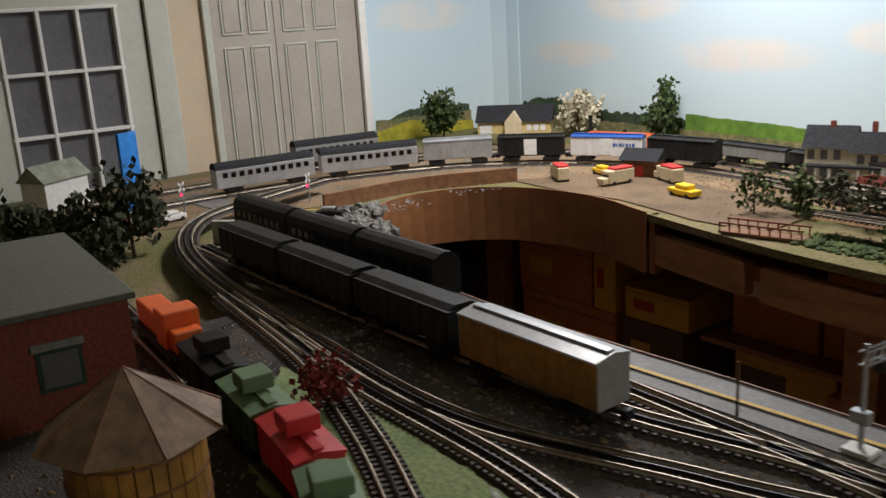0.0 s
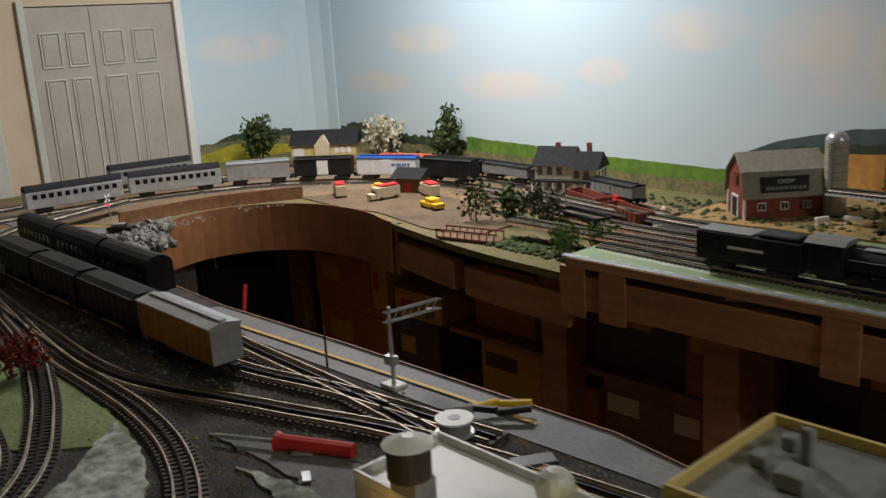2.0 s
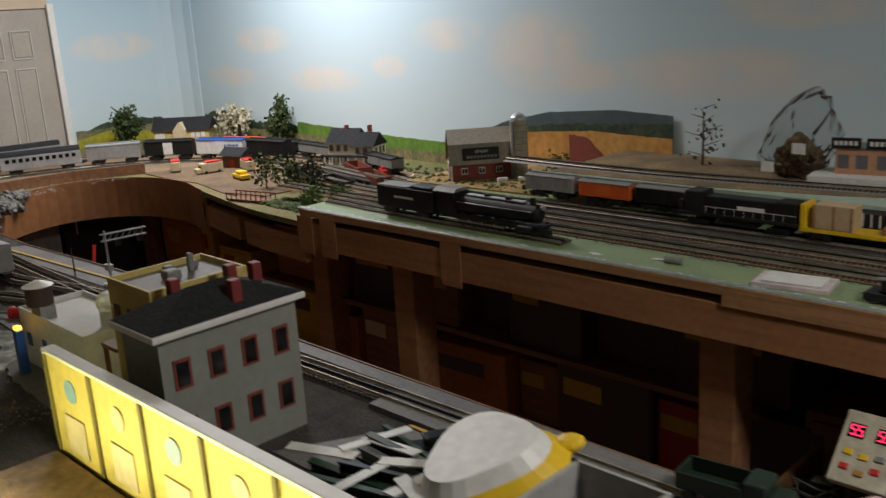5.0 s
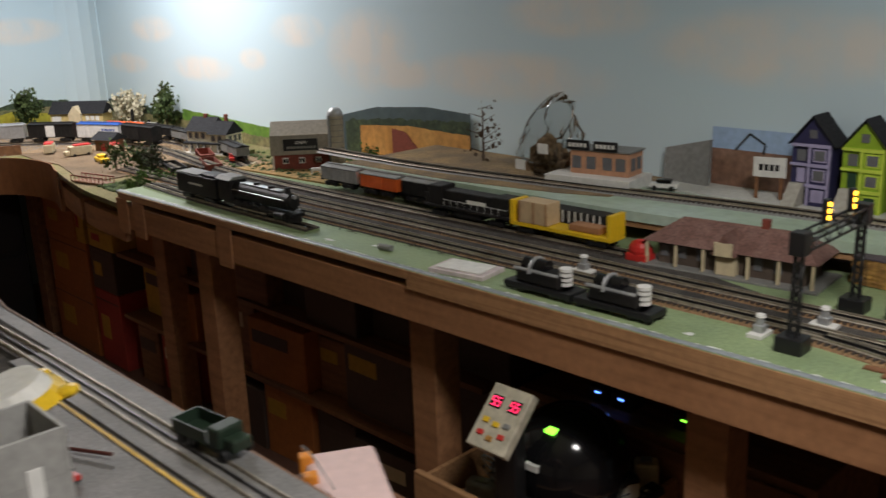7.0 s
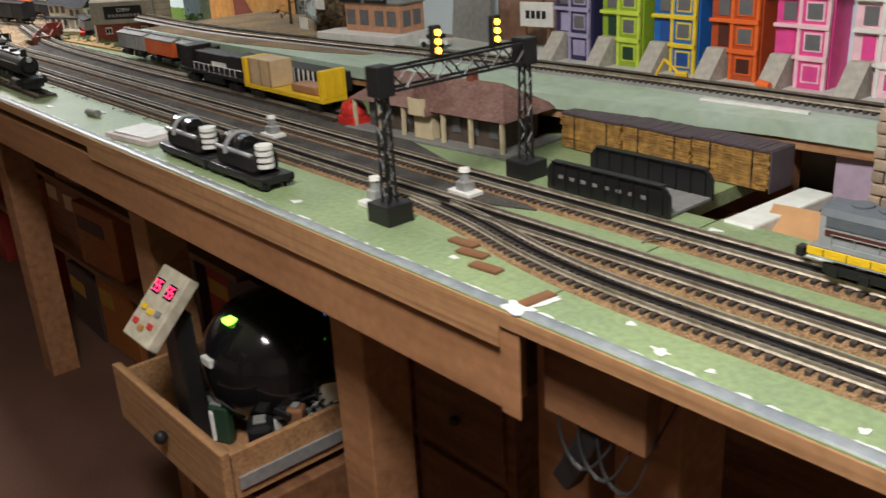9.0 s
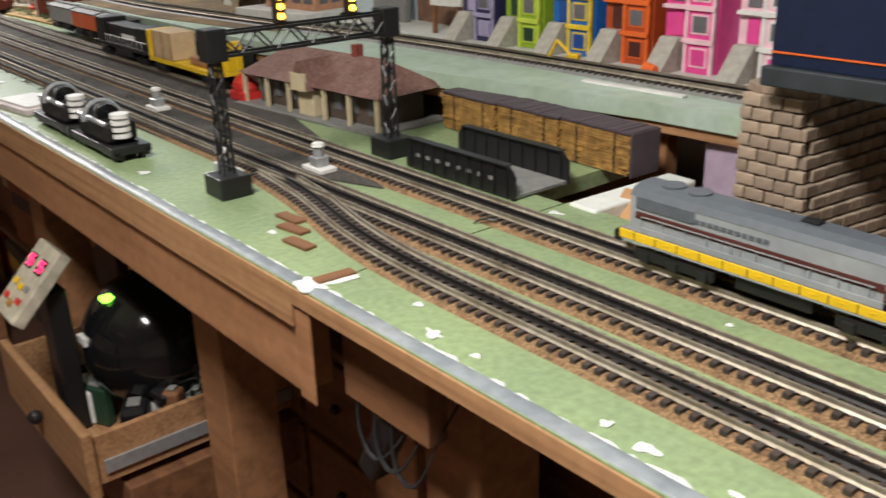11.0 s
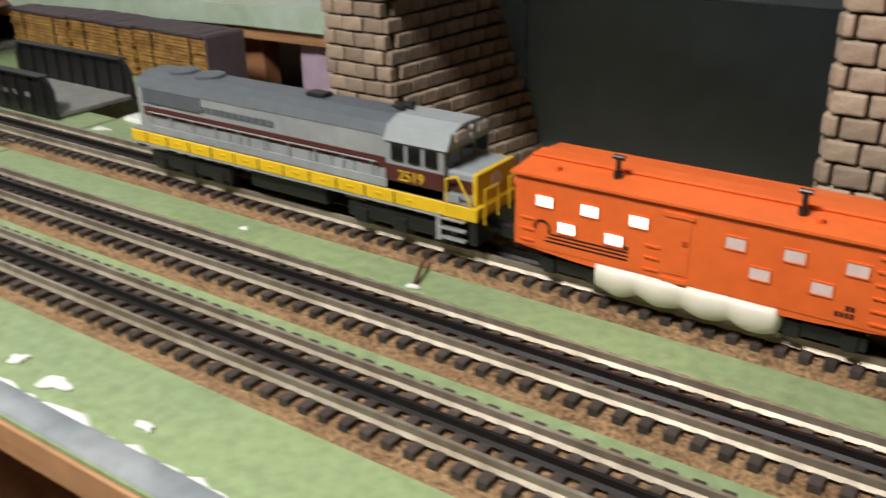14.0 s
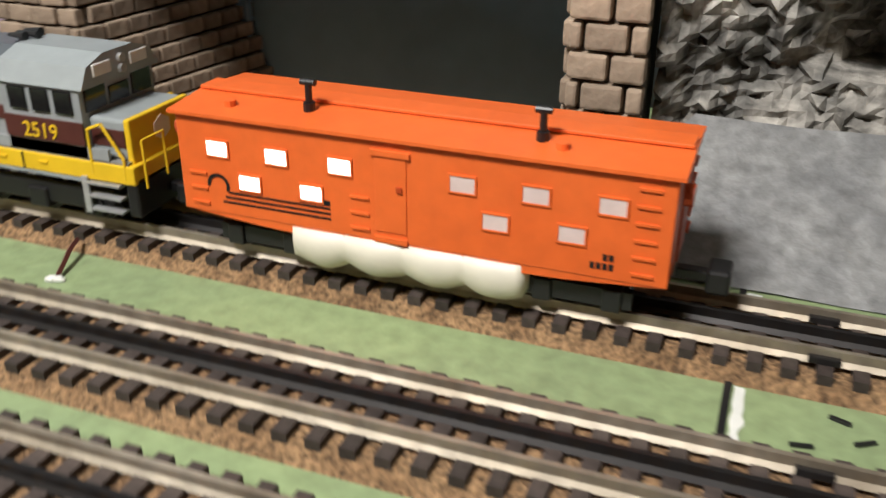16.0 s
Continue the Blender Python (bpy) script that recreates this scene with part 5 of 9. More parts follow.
def station():
    s = thing("station_house", pose(-0.62, 0.462, 1.0, 0, 0, 5), "model railway station with a maroon hipped roof", "building")
    part("platform", box(B(), -0.20, -0.085, 0, 0.20, 0.075, 0.005, 0.001), GREY, s)
    part("wall", box(B(), -0.165, -0.05, 0.005, 0.165, 0.05, 0.058), material("dark_brown_siding", (0.09, 0.065, 0.05), 0.7, 0, 90, 0.2, 0.2), s)
    rf = B()
    lo = [rf.verts.new((x, y, 0.058)) for x, y in ((-0.195, -0.075), (0.195, -0.075), (0.195, 0.075), (-0.195, 0.075))]
    hi = [rf.verts.new((x, 0, 0.105)) for x in (-0.13, 0.13)]
    rf.faces.new((lo[0], lo[1], hi[1], hi[0]))
    rf.faces.new((lo[1], lo[2], hi[1]))
    rf.faces.new((lo[2], lo[3], hi[0], hi[1]))
    rf.faces.new((lo[3], lo[0], hi[0]))
    rf.faces.new(list(reversed(lo)))
    part("roof", rf, MAROON_ROOF, s)
    gb = B()
    profile(gb, [(-0.028, 0.052), (0.028, 0.052), (0.0, 0.100)], -0.084, 0.0)
    bmesh.ops.rotate(gb, verts=gb.verts, cent=(0, 0, 0), matrix=Matrix.Rotation(math.pi / 2, 3, "Z"))
    part("gable", gb, MAROON_ROOF, s)
    fr = B()
    box(fr, -0.020, -0.0845, 0.05, 0.020, -0.0805, 0.080)
    part("gable_face", fr, CREAM, s)
    part("bay", box(B(), -0.022, -0.070, 0.005, 0.022, -0.05, 0.056, 0.001), CREAM, s)
    for i in range(8):
        x = -0.15 + i * 0.043
        if abs(x) > 0.03:
            part("window", box(B(), x - 0.009, -0.0525, 0.022, x + 0.009, -0.0495, 0.048), GLASS_DIM, s)
    for x in (-0.185, -0.115, -0.05, 0.05, 0.115, 0.185):
        part("porch_post", box(B(), x - 0.003, -0.072, 0.005, x + 0.003, -0.066, 0.059), CREAM, s)
    part("chimney", box(B(), 0.05, -0.005, 0.095, 0.066, 0.009, 0.122), RED_BRICK, s)
    return s


station()


def steam_engine(m):
    e = thing("steam_engine", m, "black steam engine with tender on the bench edge", "locomotive")
    part("running_frame", box(B(), 0.02, -0.026, 0.018, 0.36, 0.026, 0.026, 0.001), SOOT, e)
    part("boiler", rod(B(), (0.06, 0, 0.055), (0.345, 0, 0.055), 0.026, 0.024, 24), SOOT, e, smooth=False)
    part("smokebox_door", rod(B(), (0.345, 0, 0.055), (0.352, 0, 0.055), 0.02, 0.014, 20), SOOT, e)
    for x, r, h in ((0.325, 0.008, 0.095), (0.245, 0.011, 0.09), (0.17, 0.010, 0.09)):
        part("dome", rod(B(), (x, 0, 0.075), (x, 0, h), r, r * 0.85, 14), SOOT, e)
    part("headlight", rod(B(), (0.352, 0, 0.072), (0.360, 0, 0.072), 0.006, n=12), SILVER, e)
    part("cab", box(B(), 0.005, -0.031, 0.026, 0.07, 0.031, 0.088, 0.002), SOOT, e)
    part("cab_roof", profile(B(), [(-0.034, 0.088), (0.034, 0.088), (0.02, 0.097), (-0.02, 0.097)], -0.004, 0.076), GREY, e)
    part("feed_deck", box(B(), 0.10, -0.010, 0.0805, 0.30, 0.010, 0.0835, 0.001), SILVER, e)
    for s in (-1, 1):
        part("cylinder", rod(B(), (0.30, s * 0.028, 0.020), (0.345, s * 0.028, 0.020), 0.010, n=14), SOOT, e)
        part("side_rod", box(B(), 0.08, s * 0.0275 - 0.001, 0.011, 0.25, s * 0.0275 + 0.001, 0.015), RAIL, e)
        part("handrail", rod(B(), (0.08, s * 0.027, 0.064), (0.34, s * 0.025, 0.064), 0.0008, n=6), SILVER, e)
        for i in range(4):
            part("driver_wheel", rod(B(), (0.095 + i * 0.045, s * 0.017, 0.018), (0.095 + i * 0.045, s * 0.024, 0.018), 0.018, n=20), BLACK, e)
        for x in (0.285, 0.34):
            part("pony_wheel", rod(B(), (x, s * 0.015, 0.009), (x, s * 0.02, 0.009), 0.009, n=14), BLACK, e)
    part("pilot", prism(B(), [(0.345, -0.028), (0.385, 0), (0.345, 0.028)], 0.004, 0.018), SOOT, e)
    t = part("tender", box(B(), -0.245, -0.031, 0.020, -0.012, 0.031, 0.080, 0.002), SOOT, e)
    part("coal_load", box(B(), -0.11, -0.026, 0.080, -0.02, 0.026, 0.090, 0.006), SOOT, t)
    part("deck_rail", box(B(), -0.243, -0.029, 0.080, -0.12, 0.029, 0.084, 0.001), GREY, t)
    part("name_bars", box(B(), -0.17, -0.0317, 0.05, -0.09, -0.0312, 0.056), WHITE, t)
    for x in (-0.20, -0.06):
        bogie(e, x)
    return e


track([(-2.62, 0.11), (-2.2, 0.085), (-1.72, 0.078), (-1.66, 0.078)], "short three-rail track by the bench edge", bed=GREEN)
steam_engine(on_track(-2.085, 0.082, 1.0, -0.8))


def black_diesel(m):
    e = thing("diesel_engine", m, "black diesel engine with white stripe on the yard track", "locomotive")
    part("frame", box(B(), -0.16, -0.030, 0.026, 0.16, 0.030, 0.034, 0.001), SOOT, e)
    part("hood", box(B(), -0.150, -0.022, 0.034, 0.095, 0.022, 0.078, 0.003), SOOT, e)
    part("cab", box(B(), -0.14, -0.029, 0.034, -0.09, 0.029, 0.088, 0.003), SOOT, e)
    part("stripe", box(B(), 0.0, -0.0228, 0.050, 0.07, -0.0222, 0.060), WHITE, e)
    part("nose", box(B(), -0.160, -0.022, 0.034, -0.14, 0.022, 0.062, 0.002), SOOT, e)
    part("radiator", box(B(), 0.095, -0.027, 0.034, 0.15, 0.027, 0.082, 0.003), SOOT, e)
    for s in (-1, 1):
        for i in range(9):
            x = -0.08 + i * 0.025
            part("stanchion", rod(B(), (x, s * 0.029, 0.034), (x, s * 0.029, 0.052), 0.0006, n=5), WHITE, e)
        part("handrail", rod(B(), (-0.085, s * 0.029, 0.052), (0.15, s * 0.029, 0.052), 0.0006, n=5), WHITE, e)
    part("tank", box(B(), -0.05, -0.024, 0.008, 0.05, 0.024, 0.026, 0.003), BLACK, e)
    bogie(e, -0.105)
    bogie(e, 0.105)


black_diesel(on_track(-1.36, 0.395))
fl = thing("centerbeam_flatcar", on_track(-1.045, 0.395), "yellow bulkhead flatcar with a pale wooden crate", "train car")
part("deck", box(B(), -0.155, -0.030, 0.020, 0.155, 0.030, 0.030, 0.001), YELLOW, fl)
for x in (-0.155, 0.143):
    bk = part("bulkhead", box(B(), x, -0.030, 0.030, x + 0.012, 0.030, 0.085, 0.001), YELLOW, fl)
    for y in (-0.02, 0, 0.02):
        part("rib", box(B(), x - 0.002, y - 0.002, 0.030, x + 0.014, y + 0.002, 0.084), YELLOW, bk)
bogie(fl, -0.11)
bogie(fl, 0.11)
cr = thing("crate", on_track(-1.125, 0.392, 1.031), "pale plywood crate on the yellow flatcar", "crate")
part("panel_box", box(B(), -0.045, -0.027, 0, 0.045, 0.027, 0.056, 0.001), material("pale_plywood", (0.55, 0.40, 0.24), 0.7, 0, 60, 0.1, 0.1), cr)
for x in (-0.045, 0.0, 0.04):
    part("batten", box(B(), x, -0.0285, 0, x + 0.005, -0.027, 0.056), PLY, cr)
cr2 = solid("plank_load", box(B(), -0.04, -0.02, 0, 0.05, 0.02, 0.016, 0.002), PINE, "pine plank stack on the yellow flatcar", "lumber", on_track(-0.98, 0.395, 1.031))
rd = B()
ball(rd, (0, 0, 0.026), 0.03, 1.0, 0.8, 0.85, 14)
box(rd, -0.028, -0.022, 0, 0.028, 0.022, 0.02, 0.004)
solid("red_bumper", rd, RED, "rounded red cover at the track end", "track bumper", pose(-0.825, 0.392, 1.0), smooth=False)


def machine(x):
    t = thing("transformer_car", on_track(x, 0.066, 0.9855), "grey depressed machine load on a black flatcar", "train car", "machine cars")
    part("deck", box(B(), -0.088, -0.030, 0.010, 0.088, 0.030, 0.022, 0.002), BLACK, t)
    part("casing", box(B(), -0.060, -0.025, 0.022, 0.055, 0.025, 0.052, 0.006), SOOT, t)
    hoop = B()
    for i in range(12):
        a0, a1 = math.pi * i / 12, math.pi * (i + 1) / 12
        rod(hoop, (-0.02, 0.028 * math.cos(a0), 0.046 + 0.028 * math.sin(a0)), (-0.02, 0.028 * math.cos(a1), 0.046 + 0.028 * math.sin(a1)), 0.004, n=8)
    part("hoop", hoop, SILVER, t, "bright metal hoop")
    part("drum", rod(B(), (-0.05, 0, 0.055), (0.01, 0, 0.055), 0.018, n=18), BLACK_GLOSS, t)
    for i in range(4):
        part("insulator_ring", rod(B(), (0.055, 0, 0.030 + i * 0.010), (0.055, 0, 0.036 + i * 0.010), 0.014, n=14), WHITE, t)
    part("pipe", rod(B(), (-0.065, -0.020, 0.05), (0.05, -0.020, 0.05), 0.004, n=10), SILVER, t)
    bogie(t, -0.06)
    bogie(t, 0.06)


machine(-0.845)
machine(-0.660)
tray = thing("card_tray", pose(-1.08, 0.075, 1.0, 0, 0, 8), "white and pink shallow card tray", "tray")
part("base", box(B(), -0.075, -0.045, 0, 0.075, 0.045, 0.010, 0.001), material("pinkish_card", (0.60, 0.52, 0.52), 0.6), tray)
part("lid", box(B(), -0.06, -0.035, 0.0105, 0.06, 0.035, 0.014, 0.001), WHITE, tray)
solid("spare_cylinder", rod(B(), (-0.02, 0, 0.008), (0.02, 0.006, 0.008), 0.008, n=12), GREY, "small grey metal cylinder lying on the bench", "cylinder", pose(-1.36, 0.075, 1.0))
for x, y, mat, L2, lab in ((-1.80, 0.495 - 0.03, ORANGE, 0.17, "orange boxcar beside the shelf"), (-1.62, 0.468, SOOT, 0.15, "black boxcar beside the shelf"), (-2.0, 0.47, SILVER, 0.18, "silver boxcar beside the shelf")):
    boxcar(on_track(x, y, 1.0), L2, mat, GREY, lab, height=0.04, width=0.05)
gn = thing("ribbed_gondola", on_track(-1.13, 0.462), "long black ribbed gondola with white ribs", "train car")
part("body", box(B(), -0.17, -0.025, 0.018, 0.17, 0.025, 0.060, 0.001), SOOT, gn)
for i in range(18):
    part("rib", box(B(), -0.165 + i * 0.019, -0.0275, 0.03, -0.162 + i * 0.019, -0.025, 0.060), WHITE, gn)


# ---- street on the shelf ----
def row_house(x, y, wall, band, door_c, roof, lab, lift=0.0):
    h = thing("row_house", pose(x, y, 1.086), lab, "house", "painted row houses")
    W, D, H = 0.098, 0.075, 0.150
    part("wall", box(B(), -W / 2, -D / 2, 0, W / 2, D / 2, H, 0.0006), wall, h)
    gb = B()
    a = [gb.verts.new((xx, -D / 2 + 0.0005, z)) for xx, z in ((-W / 2, H), (W / 2, H), (0, H + 0.060))]
    b = [gb.verts.new((xx, D / 2 - 0.0005, z)) for xx, z in ((-W / 2, H), (W / 2, H), (0, H + 0.060))]
    gb.faces.new(a)
    gb.faces.new(list(reversed(b)))
    for i in range(3):
        gb.faces.new((a[i], b[i], b[(i + 1) % 3], a[(i + 1) % 3]))
    part("gable", gb, wall, h)
    for s in (-1, 1):
        rf = B()
        d = Vector((W / 2 + 0.008, 0, -0.060 - 0.0095)) if s > 0 else Vector((-W / 2 - 0.008, 0, -0.060 - 0.0095))
        top = Vector((0, 0, H + 0.064))
        q = [top + Vector((0, -D / 2 - 0.010, 0)), top + d + Vector((0, -D / 2 - 0.010, 0)), top + d + Vector((0, D / 2, 0)), top + Vector((0, D / 2, 0))]
        lo = [rf.verts.new(p) for p in q]
        hi = [rf.verts.new(p + Vector((0, 0, 0.004))) for p in q]
        rf.faces.new(lo)
        rf.faces.new(list(reversed(hi)))
        for i in range(4):
            rf.faces.new((lo[i], hi[i], hi[(i + 1) % 4], lo[(i + 1) % 4]))
        part("roof_slope", rf, roof if s < 0 else (RED_BRICK if lab.startswith("blue") else roof), h)
    # bay with windows on the right, recessed porch on the left
    part("bay", box(B(), 0.0, -D / 2 - 0.012, 0, W / 2 - 0.004, -D / 2, H - 0.008, 0.001), wall, h)
    for z in (0.045, 0.095, 0.142):
        part("band", box(B(), -0.002, -D / 2 - 0.016, z, W / 2, -D / 2 - 0.010, z + 0.008, 0.0006), band, h)
        part("band", box(B(), -W / 2, -D / 2 - 0.010, z, -0.002, -D / 2 + 0.001, z + 0.006, 0.0006), band, h)
    part("corner_post", box(B(), W / 2 - 0.006, -D / 2 - 0.014, 0, W / 2, -D / 2 - 0.008, 0.142), band, h)
    part("corner_post", box(B(), -0.004, -D / 2 - 0.014, 0, 0.002, -D / 2 - 0.008, 0.142), band, h)
    for z in (0.010, 0.060, 0.108):
        w = part("window", box(B(), 0.008, -D / 2 - 0.0135, z, W / 2 - 0.010, -D / 2 - 0.0115, z + 0.030), band, h)
        part("pane", box(B(), 0.011, -D / 2 - 0.0142, z + 0.003, W / 2 - 0.013, -D / 2 - 0.0132, z + 0.027), GLASS_DIM if z > 0.05 else door_c, w)
    part("front_door", box(B(), -0.034, -D / 2 - 0.002, 0.054, -0.014, -D / 2 + 0.001, 0.090), door_c, h)
    part("upper_window", box(B(), -0.036, -D / 2 - 0.002, 0.106, -0.014, -D / 2 + 0.001, 0.134), GLASS_DIM, h)
    part("attic_window", box(B(), -0.009, -D / 2 - 0.0015, H + 0.012, 0.009, -D / 2 + 0.001, H + 0.032), GLASS_DIM, h)
    st = B()
    pts = [(-D / 2 - 0.060, 0), (-D / 2 - 0.002, 0), (-D / 2 - 0.002, 0.052), (-D / 2 - 0.016, 0.052)]
    a = [st.verts.new((-0.046, yy, z)) for yy, z in pts]
    b = [st.verts.new((-0.012, yy, z)) for yy, z in pts]
    st.faces.new(a)
    st.faces.new(list(reversed(b)))
    for i in range(4):
        st.faces.new((a[i], b[i], b[(i + 1) % 4], a[(i + 1) % 4]))
    part("stoop", st, material("stoop_concrete", (0.40, 0.38, 0.33), 0.8, 0, 90, 0.15, 0.2), h, "grey concrete front steps")


LAV = plain("lavender_trim", (0.38, 0.34, 0.52), 0.5)
NAVY_H = plain("dark_indigo_paint", (0.030, 0.028, 0.085), 0.5)
LIME = plain("lime_paint", (0.28, 0.42, 0.03), 0.5)
LIME_T = plain("pale_lime_trim", (0.55, 0.68, 0.08), 0.5)
SKYB = plain("bright_blue_paint", (0.02, 0.14, 0.48), 0.5)
GOLD = plain("gold_trim", (0.80, 0.58, 0.04), 0.5)
RUST = plain("rust_orange_paint", (0.45, 0.075, 0.02), 0.5)
PINK = plain("hot_pink_paint", (0.75, 0.07, 0.30), 0.5)
PINK_T = plain("pale_pink_trim", (0.85, 0.55, 0.62), 0.5)
for i, (wl, bd, dr, rf, lab) in enumerate(((NAVY_H, LAV, LAV, DARK_ROOF, "dark indigo row house with lavender trim"), (LIME, LIME_T, DARK_GREEN, DARK_ROOF, "lime green row house with yellow-green trim"),
                                       (SKYB, GOLD, BLUE, DARK_ROOF, "blue row house with gold trim and red roof"), (RUST, ORANGE, MAROON, DARK_ROOF, "rust orange row house with bright orange trim"),
                                       (PINK, PINK_T, PINK, MAROON_ROOF, "hot pink row house with pale pink trim"))):
    row_house(-0.615 + i * 0.1215, 0.835, wl, bd, dr, rf, lab)
row_house(-0.605 + 5 * 0.1215, 0.835, PINK_T, WHITE, PINK, MAROON_ROOF, "pale pink row house with white trim")

ex = thing("toy_excavator", pose(-0.315, 0.735, 1.081, 0, 0, 20), "small yellow toy excavator at the street edge", "excavator")
part("crawler", box(B(), -0.014, -0.010, 0, 0.014, 0.010, 0.008, 0.002), BLACK, ex)
part("cab", box(B(), -0.010, -0.008, 0.008, 0.012, 0.008, 0.020, 0.002), YELLOW, ex)
ab = B()
rod(ab, (-0.006, 0, 0.018), (-0.030, 0, 0.040), 0.003)
rod(ab, (-0.030, 0, 0.040), (-0.045, 0, 0.010), 0.0028)
part("boom", ab, YELLOW, ex)
bk = B()
rod(bk, (0, 0, 0.012), (0.02, 0, 0.012), 0.012, 0.008, 12)
rod(bk, (0.02, 0, 0.006), (0.055, 0.006, 0.006), 0.004, n=8)
solid("toy_mixer", bk, ORANGE, "small orange toy mixer at the street edge", "toy", pose(-0.165, 0.735, 1.081))

dn = thing("diner", pose(-1.185, 0.735, 1.081, 0, 0, 8), "peach model diner on a white base with black signs", "building")
part("base", box(B(), -0.13, -0.085, 0, 0.13, 0.06, 0.030, 0.001), WHITE, dn)
part("body", box(B(), -0.075, -0.035, 0.030, 0.105, 0.05, 0.095, 0.001), material("peach_stucco", (0.52, 0.27, 0.16), 0.7, 0, 80, 0.12, 0.15), dn)
part("roof", box(B(), -0.08, -0.04, 0.095, 0.11, 0.055, 0.100, 0.001), GREY, dn)
for x in (-0.05, 0.035):
    sg = part("sign_board", box(B(), x - 0.034, -0.045, 0.098, x + 0.038, -0.039, 0.125, 0.001), BLACK, dn)
    for i in range(5):
        part("sign_bar", box(B(), x - 0.026 + i * 0.012, -0.0462, 0.106, x - 0.018 + i * 0.012, -0.0451, 0.117), WHITE, sg)
for x in (-0.055, -0.01, 0.04, 0.08):
    part("window", box(B(), x - 0.014, -0.0365, 0.045, x + 0.014, -0.0345, 0.080), GLASS_DIM, dn)
for y in (-0.01, 0.025):
    part("window", box(B(), 0.1045, y - 0.012, 0.045, 0.1065, y + 0.012, 0.080), GLASS_DIM, dn)


def road_vehicle(name, m, length, body, roof, label, van=False, group="model vehicles"):
    v = thing(name, m, label, "vehicle", group)
    h, w = length / 2, length * 0.2
    part("body", box(B(), -h, -w, 0.006, h, w, 0.006 + length * (0.40 if van else 0.16), length * 0.03), body, v)
    if van:
        part("roof", box(B(), -h + 0.004, -w + 0.001, 0.006 + length * 0.40, h * 0.55, w - 0.001, 0.006 + length * 0.47, length * 0.02), roof, v)
        part("bonnet", box(B(), h, -w * 0.85, 0.006, h + length * 0.22, w * 0.85, 0.006 + length * 0.20, length * 0.03), body, v)
    else:
        part("cabin", box(B(), -h * 0.55, -w * 0.85, 0.006 + length * 0.155, h * 0.45, w * 0.85, 0.006 + length * 0.30, length * 0.04), roof, v)
    part("windscreen", box(B(), h * 0.46 if not van else h * 0.56, -w * 0.75, 0.006 + length * 0.2, (h * 0.46 if not van else h) + 0.0012, w * 0.75, 0.006 + length * 0.28), BLACK_GLOSS, v)
    for x in (-h * 0.6, h * 0.62):
        for s in (-1, 1):
            part("wheel", rod(B(), (x, s * w * 0.82, 0.006), (x, s * w * 1.04, 0.006), 0.006 + length * 0.01, n=12), BLACK, v)


road_vehicle("pickup_truck", pose(-0.985, 0.745, 1.086, 0, 0, 200), 0.075, WHITE, BLACK_GLOSS, "white and black model pickup truck")

bagt = thing("plastic_bag", pose(-1.37, 0.735, 1.081) @ Matrix.Diagonal((1.2, 1.1, 1.2, 1)), "clear plastic bag of scenery trees with white label", "bag")
bg = B()
ball(bg, (0, 0, 0.075), 0.085, 0.95, 0.55, 0.85, 34)
for v in bg.verts:
    k = noise.noise(v.co * 28) * 0.018 + noise.noise(v.co * 85) * 0.012
    v.co += Vector((k, k * 0.6, k)) + (Vector((0.03, 0, 0.055)) * max(0, (v.co.z - 0.10) / 0.05) if v.co.z > 0.10 else Vector())
part("film", bg, CLEAR, bagt)
cl = B()
for i in range(320):
    a = rng.uniform(0, math.tau)
    r = rng.uniform(0, 0.06)
    ball(cl, (r * math.cos(a), r * 0.5 * math.sin(a), rng.uniform(0.008, 0.10 - 0.9 * abs(r * math.cos(a)))), rng.uniform(0.005, 0.011), n=5)
tagged(part("scenery_clumps", cl, DIRT, bagt), kind="stuff")
for x, z in ((-0.05, 0.03), (0.02, 0.075)):
    part("label_card", box(B(), x - 0.015, -0.052, z - 0.012, x + 0.015, -0.050, z + 0.012), WHITE, bagt)

PH_SKY = plain("printed_pale_sky", (0.35, 0.48, 0.68), 0.5)
PH_DIRT = material("printed_brown_earth", (0.22, 0.12, 0.08), 0.5, 0, 50, 0.3, 0.0, (0.30, 0.18, 0.13), 14)
ps = thing("poster", pose(-0.81, wall_y(-0.81) - 0.003, 1.085, 0, 0, -2.9), "printed photo poster of brown earthworks and sky", "poster")
part("sky_part", box(B(), -0.12, -0.002, 0.10, 0.12, 0, 0.157), PH_SKY, ps)
part("earth_part", box(B(), -0.12, -0.002, 0, 0.12, 0, 0.0995), PH_DIRT, ps)
dg = B()
for a, b in (((-0.05, 0.10), (-0.01, 0.145)), ((-0.01, 0.145), (0.035, 0.12)), ((0.035, 0.12), (0.03, 0.095))):
    rod(dg, (a[0], -0.002, a[1]), (b[0], -0.002, b[1]), 0.003, n=4)
part("digger_shape", dg, BLACK, ps)
sg = thing("white_sign", pose(-0.72, 0.80, 1.086, 0, 0, 12), "white model sign board on wooden posts", "sign")
part("board", box(B(), -0.04, -0.003, 0.055, 0.04, 0.003, 0.105, 0.001), WHITE, sg)
for x in (-0.03, 0.03):
    part("post", box(B(), x - 0.004, -0.004, 0, x + 0.004, 0.004, 0.056), PINE_DARK, sg)
bars = B()
for i in range(4):
    box(bars, -0.025 + i * 0.013, -0.0042, 0.072, -0.016 + i * 0.013, -0.0031, 0.088)
part("sign_bars", bars, BLACK, sg)
gp = B()
a = [gp.verts.new(p) for p in ((-1.06, 0.86, 1.086), (-0.915, 0.845, 1.086), (-0.915, 0.855, 1.21), (-1.06, 0.87, 1.175))]
b = [gp.verts.new(v.co + Vector((0, 0.012, 0))) for v in a]
gp.faces.new(a)
